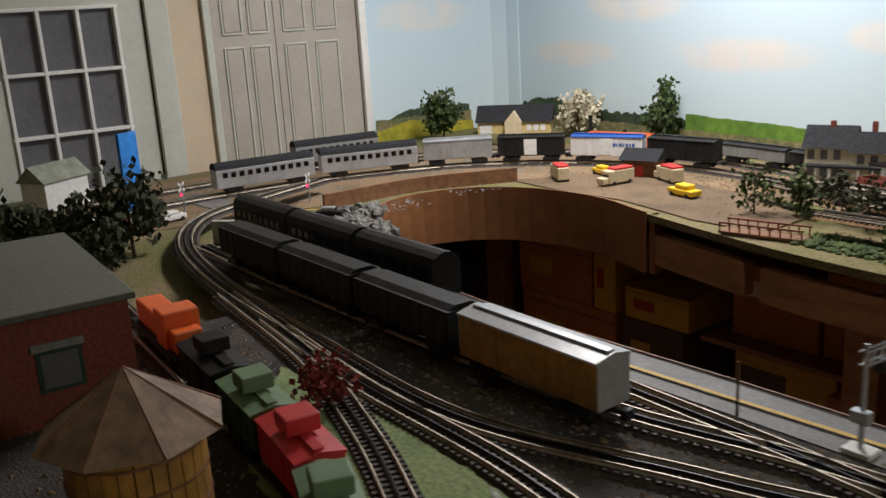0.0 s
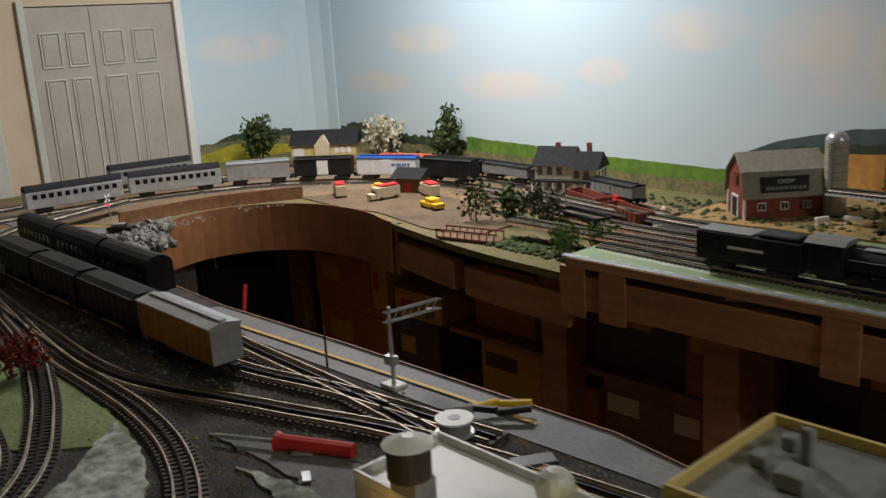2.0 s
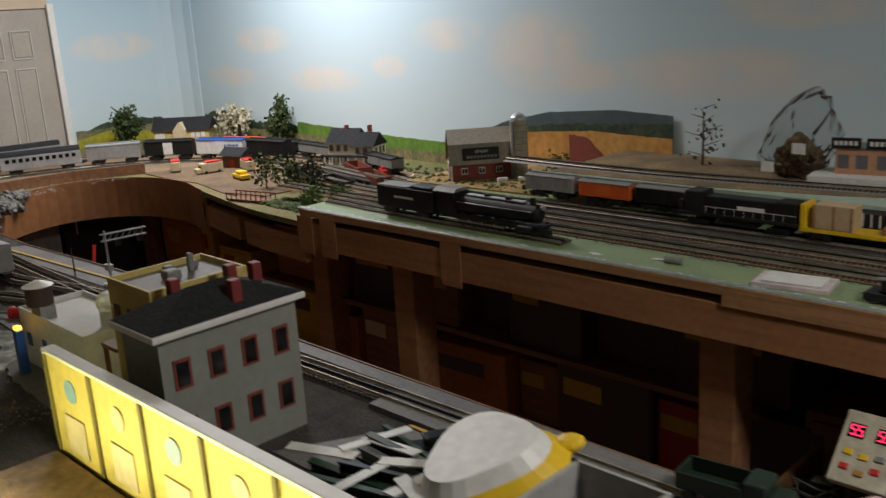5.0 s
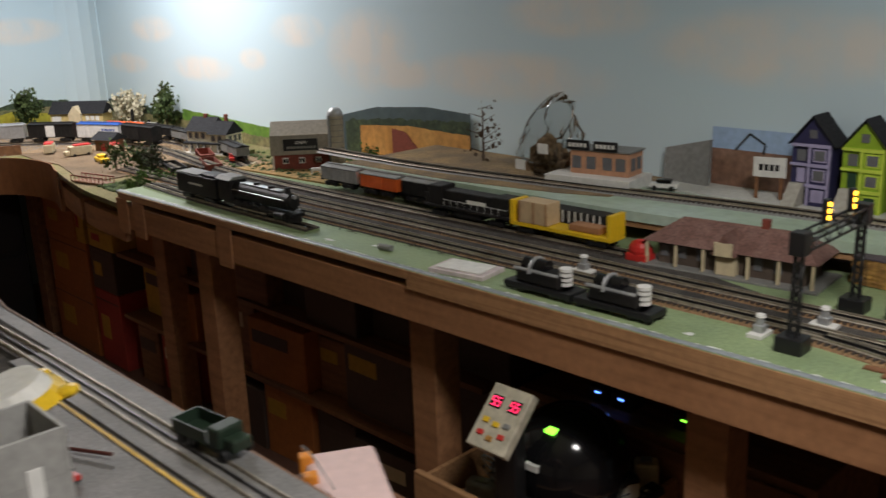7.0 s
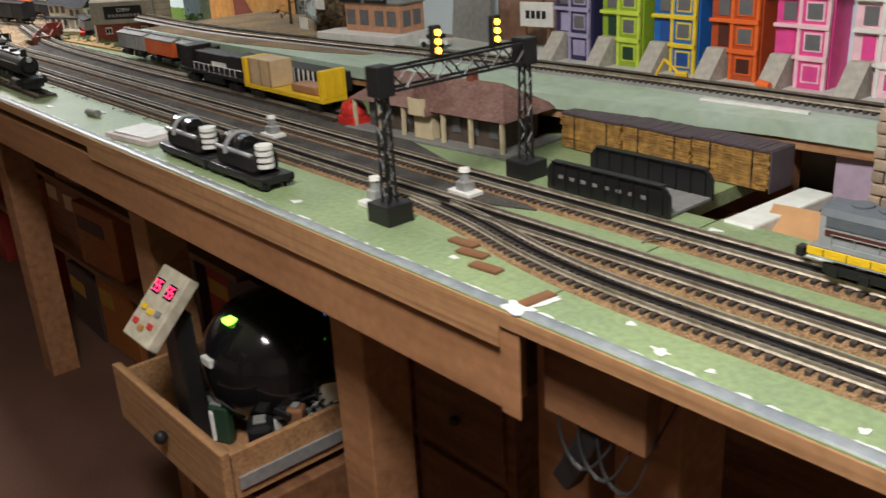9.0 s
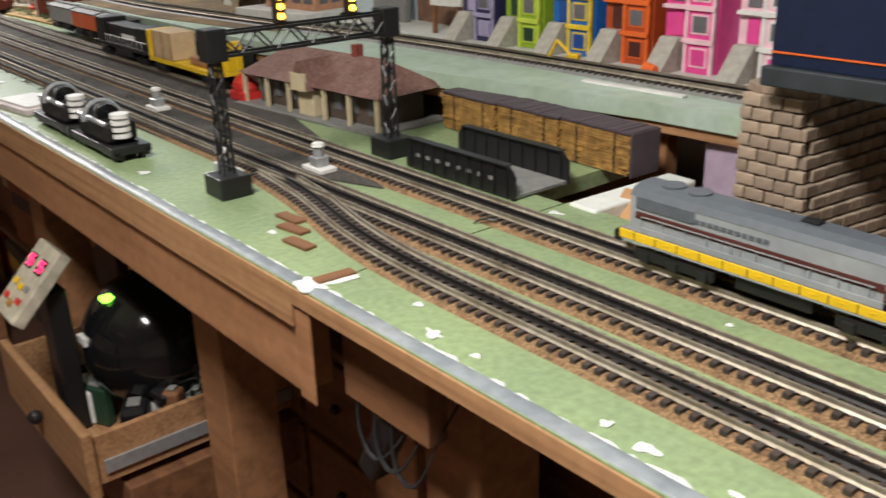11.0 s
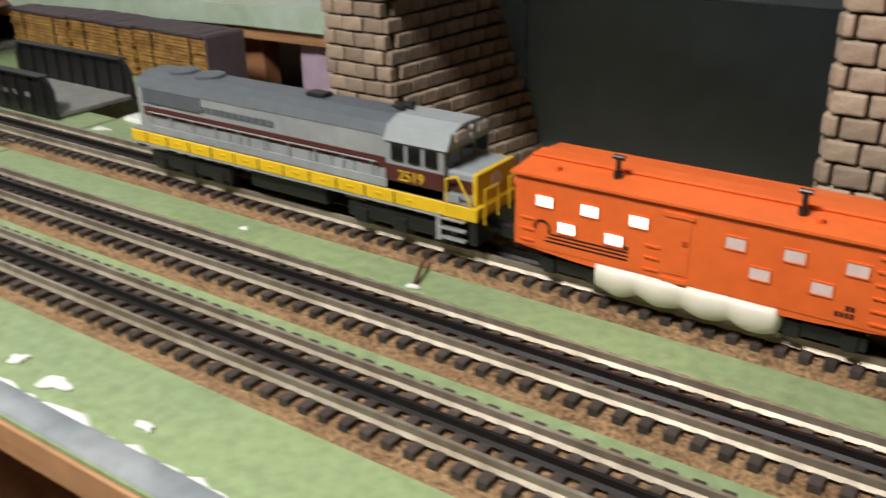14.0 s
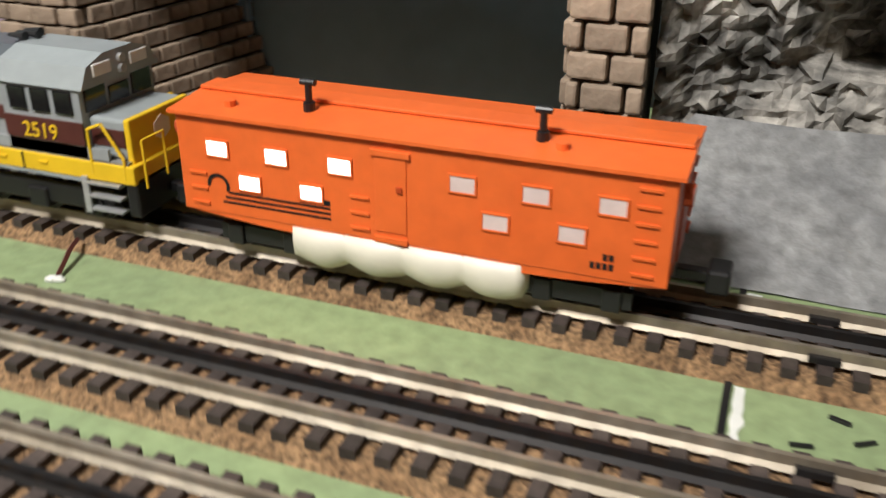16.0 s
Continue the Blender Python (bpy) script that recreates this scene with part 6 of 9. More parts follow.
gp.faces.new(list(reversed(b)))
for i in range(4):
    gp.faces.new((a[i], b[i], b[(i + 1) % 4], a[(i + 1) % 4]))
solid("grey_backing", gp, GREY, "grey card leaning on the painted wall", "card")


# ---- trees ----
def tree(x, y, z, h, w, mat, label, shape="round", leaves=260, name="tree"):
    t = thing(name, pose(x, y, z), label, "tree", "model trees")
    r = random.Random(int((x * 997 + y * 331) * 1000))
    tk = B()
    rod(tk, (0, 0, 0), (0, 0, h * 0.75), h * 0.022, h * 0.008, 8)
    tips = []
    for i in range(11):
        f = 0.25 + 0.65 * i / 11
        a = r.uniform(0, math.tau)
        k = w * (1.05 - f if shape == "cone" else math.sin(math.pi * min(0.95, f * 0.8 + 0.1))) * 0.9
        tip = Vector((k * math.cos(a), k * math.sin(a), h * f + k * 0.35))
        rod(tk, (0, 0, h * f), tip, h * 0.008, h * 0.003, 5)
        tips.append(tip)
    tips.append(Vector((0, 0, h * 0.92)))
    part("trunk", tk, BARK, t)
    if leaves:
        cr = B()
        for i in range(int(leaves * 2.2) if leaves > 100 else leaves):
            c = tips[i % len(tips)]
            s = w * 0.42
            p = c * r.uniform(0.55, 1.0) + Vector((r.gauss(0, s * 0.5), r.gauss(0, s * 0.5), r.gauss(0, s * 0.45)))
            p.z = max(h * 0.14, p.z)
            q = r.uniform(0.5, 1.2) * max(0.0042, w * 0.135)
            m = Matrix.Translation(p) @ Euler((r.uniform(0, 6), r.uniform(0, 6), r.uniform(0, 6))).to_matrix().to_4x4()
            vs = [cr.verts.new(m @ Vector(v)) for v in ((q, 0, 0), (0, q * 0.8, 0.3 * q), (-q, 0, 0), (0, -q * 0.8, -0.3 * q))]
            cr.faces.new(vs[:3])
            cr.faces.new((vs[0], vs[2], vs[3]))
        tagged(part("crown", cr, mat, t), kind="stuff")
    return t


tree(-1.69, 0.80, 1.05, 0.24, 0.06, BARK, "bare grey winter tree by the wall", leaves=60)
tree(-4.10, 0.98, 0.96, 0.265, 0.085, LEAF, "tall ragged dark green tree by the wall", "cone", 420)
tree(-4.98, 0.62, 0.955, 0.23, 0.075, LEAF, "round dark green tree by the end wall", leaves=520)
tree(-4.55, 0.99, 0.955, 0.20, 0.08, material("white_blossom", (0.60, 0.55, 0.40), 0.9, 0, 60, 0.3, 0.2), "cream blossom tree behind the yellow house", leaves=460)
for x, y, h, w, m, lab in ((-2.74, 0.12, 0.085, 0.04, LEAF_BRIGHT, "small bright green tree near the bench edge"), (-2.69, 0.20, 0.095, 0.04, LEAF_BRIGHT, "small bright green tree near the bench edge"), (-2.80, 0.17, 0.08, 0.035, LEAF_BRIGHT, "small bright green tree near the bench edge"),
                        (-3.22, 0.27, 0.14, 0.05, LEAF, "dark green tree beside the gravel lot"), (-3.12, 0.30, 0.12, 0.07, LEAF, "bushy olive tree beside the gravel lot"), (-3.02, 0.33, 0.13, 0.05, LEAF_DARK, "dark tree beside the gravel lot"), (-2.94, 0.30, 0.14, 0.04, LEAF_DARK, "dark slender tree beside the gravel lot"),
                        (-2.18, 0.72, 0.10, 0.05, LEAF_BRIGHT, "green bush in front of the wheat poster"), (-1.96, 0.74, 0.06, 0.03, LEAF, "small bush at the wheat poster"), (-1.75, 0.70, 0.07, 0.035, LEAF, "small bush near the shelf"), (-2.06, 0.80, 0.05, 0.035, LEAF_DARK, "low bush at the wheat poster"),
                        (-4.10, -1.02, 0.24, 0.085, LEAF_DARK, "tall dark tree beside the curved track"), (-4.18, -1.14, 0.15, 0.08, LEAF_DARK, "dark bushy tree beside the curved track"), (-4.25, -1.28, 0.16, 0.09, LEAF_DARK, "dark bushy tree beside the curved track"), (-4.02, -1.10, 0.12, 0.06, LEAF_DARK, "dark low tree beside the curved track"), (-4.35, -1.42, 0.16, 0.09, LEAF_DARK, "dark bushy tree beside the curved track")):
    tree(x, y, 0.955 if x < -2.65 else 0.998, h, w, m, lab, leaves=340 if y < 0 else 130)
tree(-2.90, -1.155, 0.99, 0.085, 0.04, material("red_foliage", (0.20, 0.025, 0.02), 0.9, 0, 60, 0.4, 0.2), "small red autumn tree on the peninsula", leaves=220)


# ---- backdrop prints and far scenery ----
HILL = material("printed_far_hills", (0.055, 0.085, 0.10), 0.6, 0, 25, 0.15, 0.0, (0.075, 0.11, 0.115), 6)
WOODS = material("printed_woods", (0.03, 0.05, 0.028), 0.6, 0, 60, 0.5, 0.0, (0.06, 0.09, 0.04), 18)
FIELD = material("printed_green_field", (0.14, 0.26, 0.035), 0.6, 0, 40, 0.25, 0.0, (0.09, 0.19, 0.03), 8)
FIELD_Y = material("printed_yellow_field", (0.42, 0.36, 0.03), 0.6, 0, 40, 0.2, 0.0, (0.30, 0.29, 0.03), 8)
WHEAT = material("printed_wheat_field", (0.50, 0.24, 0.055), 0.6, 0, 40, 0.2, 0.0, (0.60, 0.32, 0.09), 5)
BRUSH = material("printed_dry_brush", (0.22, 0.19, 0.09), 0.6, 0, 60, 0.4, 0.0, (0.12, 0.14, 0.06), 14)


def print_strip(points, z0, mat, gap, label, rough=0.0, west=False):
    """A flat printed strip on the painted wall, its ragged upper line through the points."""
    bm = B()
    lo, hi = [], []
    (xa, _), (xb, _) = points[0], points[-1]
    n = max(8, int(abs(xb - xa) / 0.012))
    xs = [p[0] for p in points]
    for i in range(n + 1):
        x = xa + (xb - xa) * i / n
        z = float(np.interp(x, xs, [p[1] for p in points])) + rough * (noise.noise((x * 30, gap * 900, 0)) + 0.6 * noise.noise((x * 90, gap * 900, 4)))
        if west:
            lo.append(bm.verts.new((-5.2 + gap, x, z0)))
            hi.append(bm.verts.new((-5.2 + gap, x, z)))
        else:
            lo.append(bm.verts.new((x, wall_y(x) - gap, z0)))
            hi.append(bm.verts.new((x, wall_y(x) - gap, z)))
    for i in range(n):
        bm.faces.new((lo[i], lo[i + 1], hi[i + 1], hi[i]))
    return solid("backdrop_print", bm, mat, label, "backdrop", kind="structure")


print_strip([(0.42, 1.03), (0.6, 1.08), (0.8, 1.085), (0.92, 1.07), (0.98, 1.055)], 0.9, WOODS, 0.003, "printed distant woods on the end wall", 0.012, True)
print_strip([(0.42, 1.05), (0.65, 1.045), (0.98, 1.04)], 0.9, BRUSH, 0.005, "printed brushland on the end wall", 0.006, True)
print_strip([(0.42, 1.0), (0.6, 1.035), (0.75, 1.01), (0.98, 0.99)], 0.9, FIELD_Y, 0.007, "printed yellow field on the end wall", 0.002, True)
print_strip([(-5.02, 1.055), (-4.93, 1.085), (-4.8, 1.10), (-4.5, 1.06), (-4.2, 1.06), (-3.9, 1.05)], 0.9, WOODS, 0.003, "printed distant woods on the long wall", 0.016)
print_strip([(-5.05, 1.03), (-4.5, 1.02), (-4.0, 1.02)], 0.9, BRUSH, 0.005, "printed brushland on the long wall", 0.006)
print_strip([(-4.05, 1.075), (-3.7, 1.065), (-3.3, 1.05), (-2.9, 1.045), (-2.45, 1.05)], 0.9, FIELD, 0.006, "printed green crop field on the wall", 0.003)
print_strip([(-4.1, 1.02), (-3.7, 1.015), (-3.3, 1.0), (-2.45, 1.0)], 0.9, BRUSH, 0.008, "printed dry brush on the wall", 0.006)
print_strip([(-2.75, 1.10), (-2.62, 1.15), (-2.4, 1.195), (-2.1, 1.215), (-1.87, 1.205)], 0.98, HILL, 0.010, "printed far blue hills poster", 0.002)
print_strip([(-2.6, 1.13), (-2.3, 1.158), (-2.1, 1.168), (-1.87, 1.178)], 0.98, WOODS, 0.012, "printed dark woods of the poster", 0.010)
print_strip([(-2.5, 1.118), (-2.2, 1.138), (-1.87, 1.130)], 0.98, WHEAT, 0.014, "printed golden wheat field poster", 0.002)
print_strip([(-2.30, 1.125), (-2.22, 1.12), (-2.13, 1.04)], 0.98, RED_BRICK, 0.016, "printed dark red bush of the poster", 0.008)

WHEAT_GROUND = material("golden_scenic_ground", (0.40, 0.24, 0.09), 0.95, 0, 160, 0.35, 0.5, (0.22, 0.17, 0.06), 10)
strip = B()
prism(strip, [(-2.65, 0.47), (-2.08, 0.50), (-2.05, wall_y(-2.05) - 0.02), (-2.65, wall_y(-2.65) - 0.02)], 1.0, 1.006)
solid("farm_ground", strip, WHEAT_GROUND, "golden brown scenic ground round the barn", "ground", kind="structure")
lot = [(-4.05, 0.20), (-3.85, 0.185), (-3.6, 0.195), (-3.3, 0.13), (-3.1, 0.13), (-3.1, 0.30), (-3.3, 0.44), (-3.7, 0.52), (-3.98, 0.40)]
solid("gravel_lot", prism(B(), lot, 0.955, 0.959), GRAVEL_LOT, "tan gravel yard with parked trucks", "ground", kind="structure")
solid("west_ballast", prism(B(), [(-5.1, -0.9), (-4.35, -0.9), (-4.22, -0.3), (-4.18, 0.05), (-3.98, 0.36), (-3.7, 0.50), (-3.2, 0.46), (-2.66, 0.34), (-2.66, 0.72), (-3.4, 0.90), (-4.1, 0.93), (-4.6, 0.78), (-5.0, 0.3)], 0.955, 0.9572), DIRT, "brown dirt under the curved tracks", "ground", kind="structure")
solid("bench_ballast", prism(B(), [(-2.64, 0.155), (-0.7, 0.15), (-0.45, 0.16), (-0.2, 0.25), (-0.85, 0.44), (-2.0, 0.455), (-2.64, 0.46)], 1.0, 1.0025), BALLAST, "dark ballast under the yard tracks", "ground", kind="structure")
wl = sweep(B(), smooth_line([(-4.20, -0.42, 0.955), (-4.19, -0.1, 0.955), (-4.10, 0.12, 0.955), (-4.05, 0.22, 0.955)], 0.03), [(-0.006, 0), (0.006, 0), (0.006, 0.045), (-0.006, 0.045)])
solid("retaining_wall", wl, PINE_DARK, "low brown retaining wall inside the curve", "wall", kind="structure")


def rock_heap(x, y, z, rx, ry, h, n, label):
    bm = B()
    r = random.Random(int(x * 100))
    for i in range(n):
        a, k = r.uniform(0, math.tau), math.sqrt(r.random())
        s = r.uniform(0.010, 0.028)
        made = bmesh.ops.create_icosphere(bm, subdivisions=1, radius=s, matrix=Matrix.Translation((rx * k * math.cos(a), ry * k * math.sin(a), h * (1 - k) * r.uniform(0.3, 1))) @ Euler((r.uniform(0, 6), r.uniform(0, 6), 0)).to_matrix().to_4x4() @ Matrix.Diagonal((1, r.uniform(0.6, 1), r.uniform(0.5, 0.8), 1)))["verts"]
        for v in made:
            v.co += Vector((r.uniform(-1, 1), r.uniform(-1, 1), r.uniform(-1, 1))) * s * 0.2
    ob = solid("rock_heap", bm, RUBBLE, label, "rocks", pose(x, y, z), kind="stuff")
    return ob


rock_heap(-3.93, -0.52, 0.945, 0.14, 0.13, 0.03, 170, "heap of broken grey rock beside the fascia")
rock_heap(-3.72, -0.63, 0.94, 0.15, 0.06, 0.03, 110, "heap of broken grey rock beside the fascia")
rock_heap(-4.08, -0.38, 0.95, 0.06, 0.10, 0.02, 60, "broken grey rock by the curved road")


# ---- farm ----
def barn():
    b = thing("barn", pose(-2.462, 0.648, 1.006, 0, 0, 49), "red barn with a grey gambrel roof and white trim", "building")
    L, W = 0.21, 0.125
    h = L / 2
    part("wall", box(B(), -h, -W / 2, 0, h, W / 2, 0.062), RED_BRICK, b)
    sec = [(-W / 2, 0.062), (W / 2, 0.062), (W / 2 - 0.012, 0.118), (0.0, 0.158), (-W / 2 + 0.012, 0.118)]
    part("gable", profile(B(), sec, -h + 0.001, h - 0.001), RED_BRICK, b)
    out = [(-W / 2 - 0.010, 0.055), (-W / 2 + 0.004, 0.121), (0.0, 0.166), (W / 2 - 0.004, 0.121), (W / 2 + 0.010, 0.055)]
    BARN_ROOF = material("weathered_barn_roof", (0.30, 0.27, 0.22), 0.8, 0, 90, 0.15, 0.2)
    for (y0, z0), (y1, z1) in zip(out, out[1:]):
        roof = B()
        q = [(-h - 0.008, y0, z0), (h + 0.008, y0, z0), (h + 0.008, y1, z1), (-h - 0.008, y1, z1)]
        a = [roof.verts.new(p) for p in q]
        c = [roof.verts.new(Vector(p) + Vector((0, 0, 0.004))) for p in q]
        roof.faces.new(a)
        roof.faces.new(list(reversed(c)))
        for i in range(4):
            roof.faces.new((a[i], c[i], c[(i + 1) % 4], a[(i + 1) % 4]))
        part("roof_slope", roof, BARN_ROOF, b)
    part("roof_sign", box(B(), -0.065, -W / 2 - 0.0085, 0.070, 0.06, -W / 2 - 0.0035, 0.112, m=pose(0, 0.0, 0.0)), BLACK, b, "dark painted roof advertisement")
    letters("CHEW", 0.015, WHITE, b, Matrix.Translation((0, -W / 2 - 0.0092, 0.094)) @ Matrix.Rotation(math.pi / 2, 4, "X"))
    bars = B()
    for i in range(9):
        box(bars, -0.052 + i * 0.012, -W / 2 - 0.0095, 0.077, -0.043 + i * 0.012, -W / 2 - 0.0086, 0.086)
    part("sign_bars", bars, GREY, b)
    for s in (-1, 1):
        part("trim_board", box(B(), -h - 0.002, s * W / 2 - 0.004, 0, -h + 0.003, s * W / 2 + 0.002, 0.06), WHITE, b)
    part("door", box(B(), -h - 0.003, -0.020, 0, -h, 0.020, 0.052), BLACK, b)
    for y0, y1 in ((-0.026, -0.020), (0.020, 0.026)):
        part("door_frame", box(B(), -h - 0.004, y0, 0, -h + 0.001, y1, 0.055), WHITE, b)
    part("door_head", box(B(), -h - 0.004, -0.026, 0.052, -h + 0.001, 0.026, 0.058), WHITE, b)
    part("hay_door", box(B(), -h - 0.003, -0.012, 0.085, -h + 0.001, 0.012, 0.115), MAROON, b)
    for x in (-0.06, 0.0, 0.06):
        w = part("window", box(B(), x - 0.011, -W / 2 - 0.003, 0.022, x + 0.011, -W / 2, 0.044), WHITE, b)
        for dx in (-0.005, 0.005):
            part("pane", box(B(), x + dx - 0.004, -W / 2 - 0.0036, 0.025, x + dx + 0.004, -W / 2 - 0.0028, 0.041), BLACK_GLOSS, w)


barn()
si = thing("silo", pose(-2.325, 0.700, 1.006), "tall pale concrete silo with a domed cap", "silo")
part("shaft", rod(B(), (0, 0, 0), (0, 0, 0.195), 0.0285, n=28), material("pale_silo_staves", (0.42, 0.38, 0.29), 0.8, 0, 60, 0.15, 0.2), si)
part("dome", ball(B(), (0, 0, 0.195), 0.029, 1, 1, 0.95, 20), SILVER, si)
for i in range(9):
    part("hoop", rod(B(), (0, 0, 0.012 + i * 0.021), (0, 0, 0.014 + i * 0.021), 0.0293, n=28), GREY, si)
part("chute", box(B(), -0.006, -0.034, 0, 0.006, -0.027, 0.195, 0.002), GREY, si)


def farm_house():
    h = thing("farm_house", pose(-3.24, 0.745, 0.968, 0, 0, 20) @ Matrix.Diagonal((1.15, 1.15, 1.2, 1)), "cream farmhouse with dark roofs and a porch", "house")
    part("plinth", box(B(), -0.12, -0.09, -0.012, 0.12, 0.08, 0.003), MEADOW, h)
    for x0, x1, y0, y1, z, pk in ((-0.095, 0.015, -0.045, 0.055, 0.085, 0.045), (0.015, 0.095, -0.055, 0.040, 0.078, 0.040)):
        part("wall", box(B(), x0, y0, 0, x1, y1, z), HOUSE_CREAM, h)
        ym = (y0 + y1) / 2
        part("roof", profile(B(), [(y0 - 0.008, z - 0.003), (y1 + 0.008, z - 0.003), (ym, z + pk)], x0 - 0.007, x1 + 0.007), DARK_ROOF, h)
    part("porch_roof", box(B(), -0.098, -0.075, 0.040, 0.10, -0.045, 0.045), DARK_ROOF, h)
    part("porch_floor", box(B(), -0.098, -0.075, 0, 0.10, -0.045, 0.008), WHITE, h)
    for i in range(7):
        x = -0.095 + i * 0.032
        part("porch_post", box(B(), x - 0.002, -0.074, 0.008, x + 0.002, -0.070, 0.041), WHITE, h)
    for x in (-0.08, -0.05, -0.02):
        for z in (0.015, 0.056):
            part("window", box(B(), x - 0.008, -0.0462, z, x + 0.008, -0.0445, z + 0.022), GLASS_DIM, h)
    for x in (0.035, 0.065):
        part("window", box(B(), x - 0.008, -0.0562, 0.050, x + 0.008, -0.0545, 0.070), GLASS_DIM, h)
    for y in (-0.03, 0.0, 0.025):
        part("window", box(B(), 0.0945, y - 0.007, 0.045, 0.0962, y + 0.007, 0.068), GLASS_DIM, h)
    for x in (-0.04, 0.055):
        part("chimney", box(B(), x - 0.006, 0, 0.11, x + 0.006, 0.012, 0.140), RED_BRICK, h)


farm_house()


def cottage():
    h = thing("cottage", pose(-4.72, 0.80, 0.958, 0, 0, 40), "yellow cottage with a dark roof and front gable", "house")
    part("mound", box(B(), -0.2, -0.13, -0.01, 0.2, 0.12, 0.035, 0.03), MEADOW, h)
    part("wall", box(B(), -0.15, -0.06, 0.035, 0.15, 0.06, 0.085), material("pale_yellow_siding", (0.60, 0.47, 0.20), 0.6, 0, 60, 0.1, 0.1), h)
    part("roof", profile(B(), [(-0.072, 0.082), (0.072, 0.082), (0.0, 0.145)], -0.158, 0.158), DARK_ROOF, h)
    g = B()
    profile(g, [(-0.034, 0.035), (0.034, 0.035), (0.034, 0.085), (0.0, 0.125), (-0.034, 0.085)], -0.085, -0.02)
    bmesh.ops.rotate(g, verts=g.verts, cent=(0, 0, 0), matrix=Matrix.Rotation(math.pi / 2, 3, "Z"))
    part("front_gable", g, CREAM, h)
    for x in (-0.115, 0.062, 0.09, 0.118):
        part("window", box(B(), x - 0.010, -0.0615, 0.045, x + 0.010, -0.0595, 0.072), WHITE, h)
    part("garage_door", box(B(), -0.14, -0.062, 0.036, -0.09, -0.0597, 0.070), WHITE, h)


cottage()
rng2 = random.Random(11)
for i in range(26):
    u = i / 25
    x, y = -4.42 + 0.62 * u + rng2.uniform(-0.01, 0.01), 0.955 - 0.02 * u + rng2.uniform(-0.02, 0.015)
    s = rng2.uniform(0.008, 0.022)
    bm = box(B(), -s, -0.006, 0, s, 0.006, rng2.uniform(0.02, 0.05), 0.002)
    solid("white_fence_panel", bm, material("weathered_white", (0.5, 0.5, 0.46), 0.7) if i == 0 else bpy.data.materials["weathered_white"], "small pale panel of a ruined fence by the track", "fence", pose(x, y, 0.955, 0, 0, rng2.uniform(-25, 25)), group="pale fence panels")
for x, y, h2 in ((-4.46, 0.97, 0.10), (-4.28, 0.97, 0.055), (-4.18, 0.97, 0.05)):
    solid("smoke_stack", rod(B(), (0, 0, 0), (0, 0, h2), 0.010, 0.008, 12), SOOT, "dark slim stack behind the fence", "stack", pose(x, y, 0.955), group="stacks")

# ---- trains on the curve ----
def along(points, s):
    line = smooth_line(points, 0.01)
    i = min(len(line) - 2, max(1, int(s / 0.01)))
    d = line[i + 1] - line[i - 1]
    return line[i].x, line[i].y, math.degrees(math.atan2(d.y, d.x))


def put(points, s):
    x, y, a = along(points, s)
    return on_track(x, y, 0.957, a)


REEFER = plain("white_reefer_paint", (0.70, 0.70, 0.70), 0.45)
s0 = 0.93
for kind, L2, a, b, lab, pn in (("box", 0.26, SOOT, SOOT, "dark green-black boxcar on the curve", None), ("box", 0.27, REEFER, BLUE, "white refrigerator car with a blue roof", None), ("box", 0.25, SOOT, SOOT, "dark boxcar with a white door", WHITE), ("box", 0.26, SILVER, SILVER, "plain silver boxcar on the curve", None),
                            ("coach", 0.36, SILVER, DARK_ROOF, "silver streamlined passenger coach", None), ("coach", 0.36, SILVER, DARK_ROOF, "silver streamlined passenger coach", None)):
    s0 += L2 / 2
    if kind == "box":
        c = boxcar(put(LOOP, s0), L2 - 0.02, a, b, lab, height=0.062, width=0.056, panel=pn)
        if lab.startswith("white"):
            bars = B()
            for side in (-1, 1):
                for i in range(7):
                    box(bars, -0.10 + i * 0.011, side * 0.0285 - 0.0004, 0.055, -0.092 + i * 0.011, side * 0.0285 + 0.0004, 0.066)
            part("name_bars", bars, BLUE, c)
    else:
        coach(put(LOOP, s0), L2 - 0.02, lab)
    s0 += L2 / 2 + 0.008
coach(put(INNER, 2.55), 0.33, "grey domed passenger coach on the back loop", GREY, DARK_ROOF)
for k in range(5):
    boxcar(put(INNER, 0.35 + 0.27 * k), 0.25, ORANGE if k == 4 else SOOT if k % 2 else GREY, ORANGE if k == 4 else SOOT, "low orange freight car on the back loop" if k == 4 else "dark low freight car on the back loop", height=0.035, width=0.056)
for x, y, a, m2, lab in ((-2.80, 0.455, -22, RED_BRICK, "dark red gondola car on the yard lead"), (-3.02, 0.56, -24, RED_BRICK, "dark red gondola car on the yard lead"), (-2.86, 0.33, -16, SOOT, "black gondola car with white bars")):
    gd = thing("gondola", pose(x, y, 0.972, 0, 0, a), lab, "train car", "gondola cars")
    part("floor_pan", box(B(), -0.095, -0.027, 0.018, 0.095, 0.027, 0.022), m2, gd)
    for s in (-1, 1):
        sd = part("side", box(B(), -0.095, s * 0.027 - 0.0015, 0.018, 0.095, s * 0.027 + 0.0015, 0.048), m2, gd)
        for i in range(9):
            part("rib", box(B(), -0.09 + i * 0.022, s * 0.0295 - 0.001, 0.018, -0.087 + i * 0.022, s * 0.0295 + 0.001, 0.047), m2, sd)
        part("end", box(B(), s * 0.095 - 0.0015, -0.027, 0.018, s * 0.095 + 0.0015, 0.027, 0.048), m2, gd)
    bogie(gd, -0.06)
    bogie(gd, 0.06)

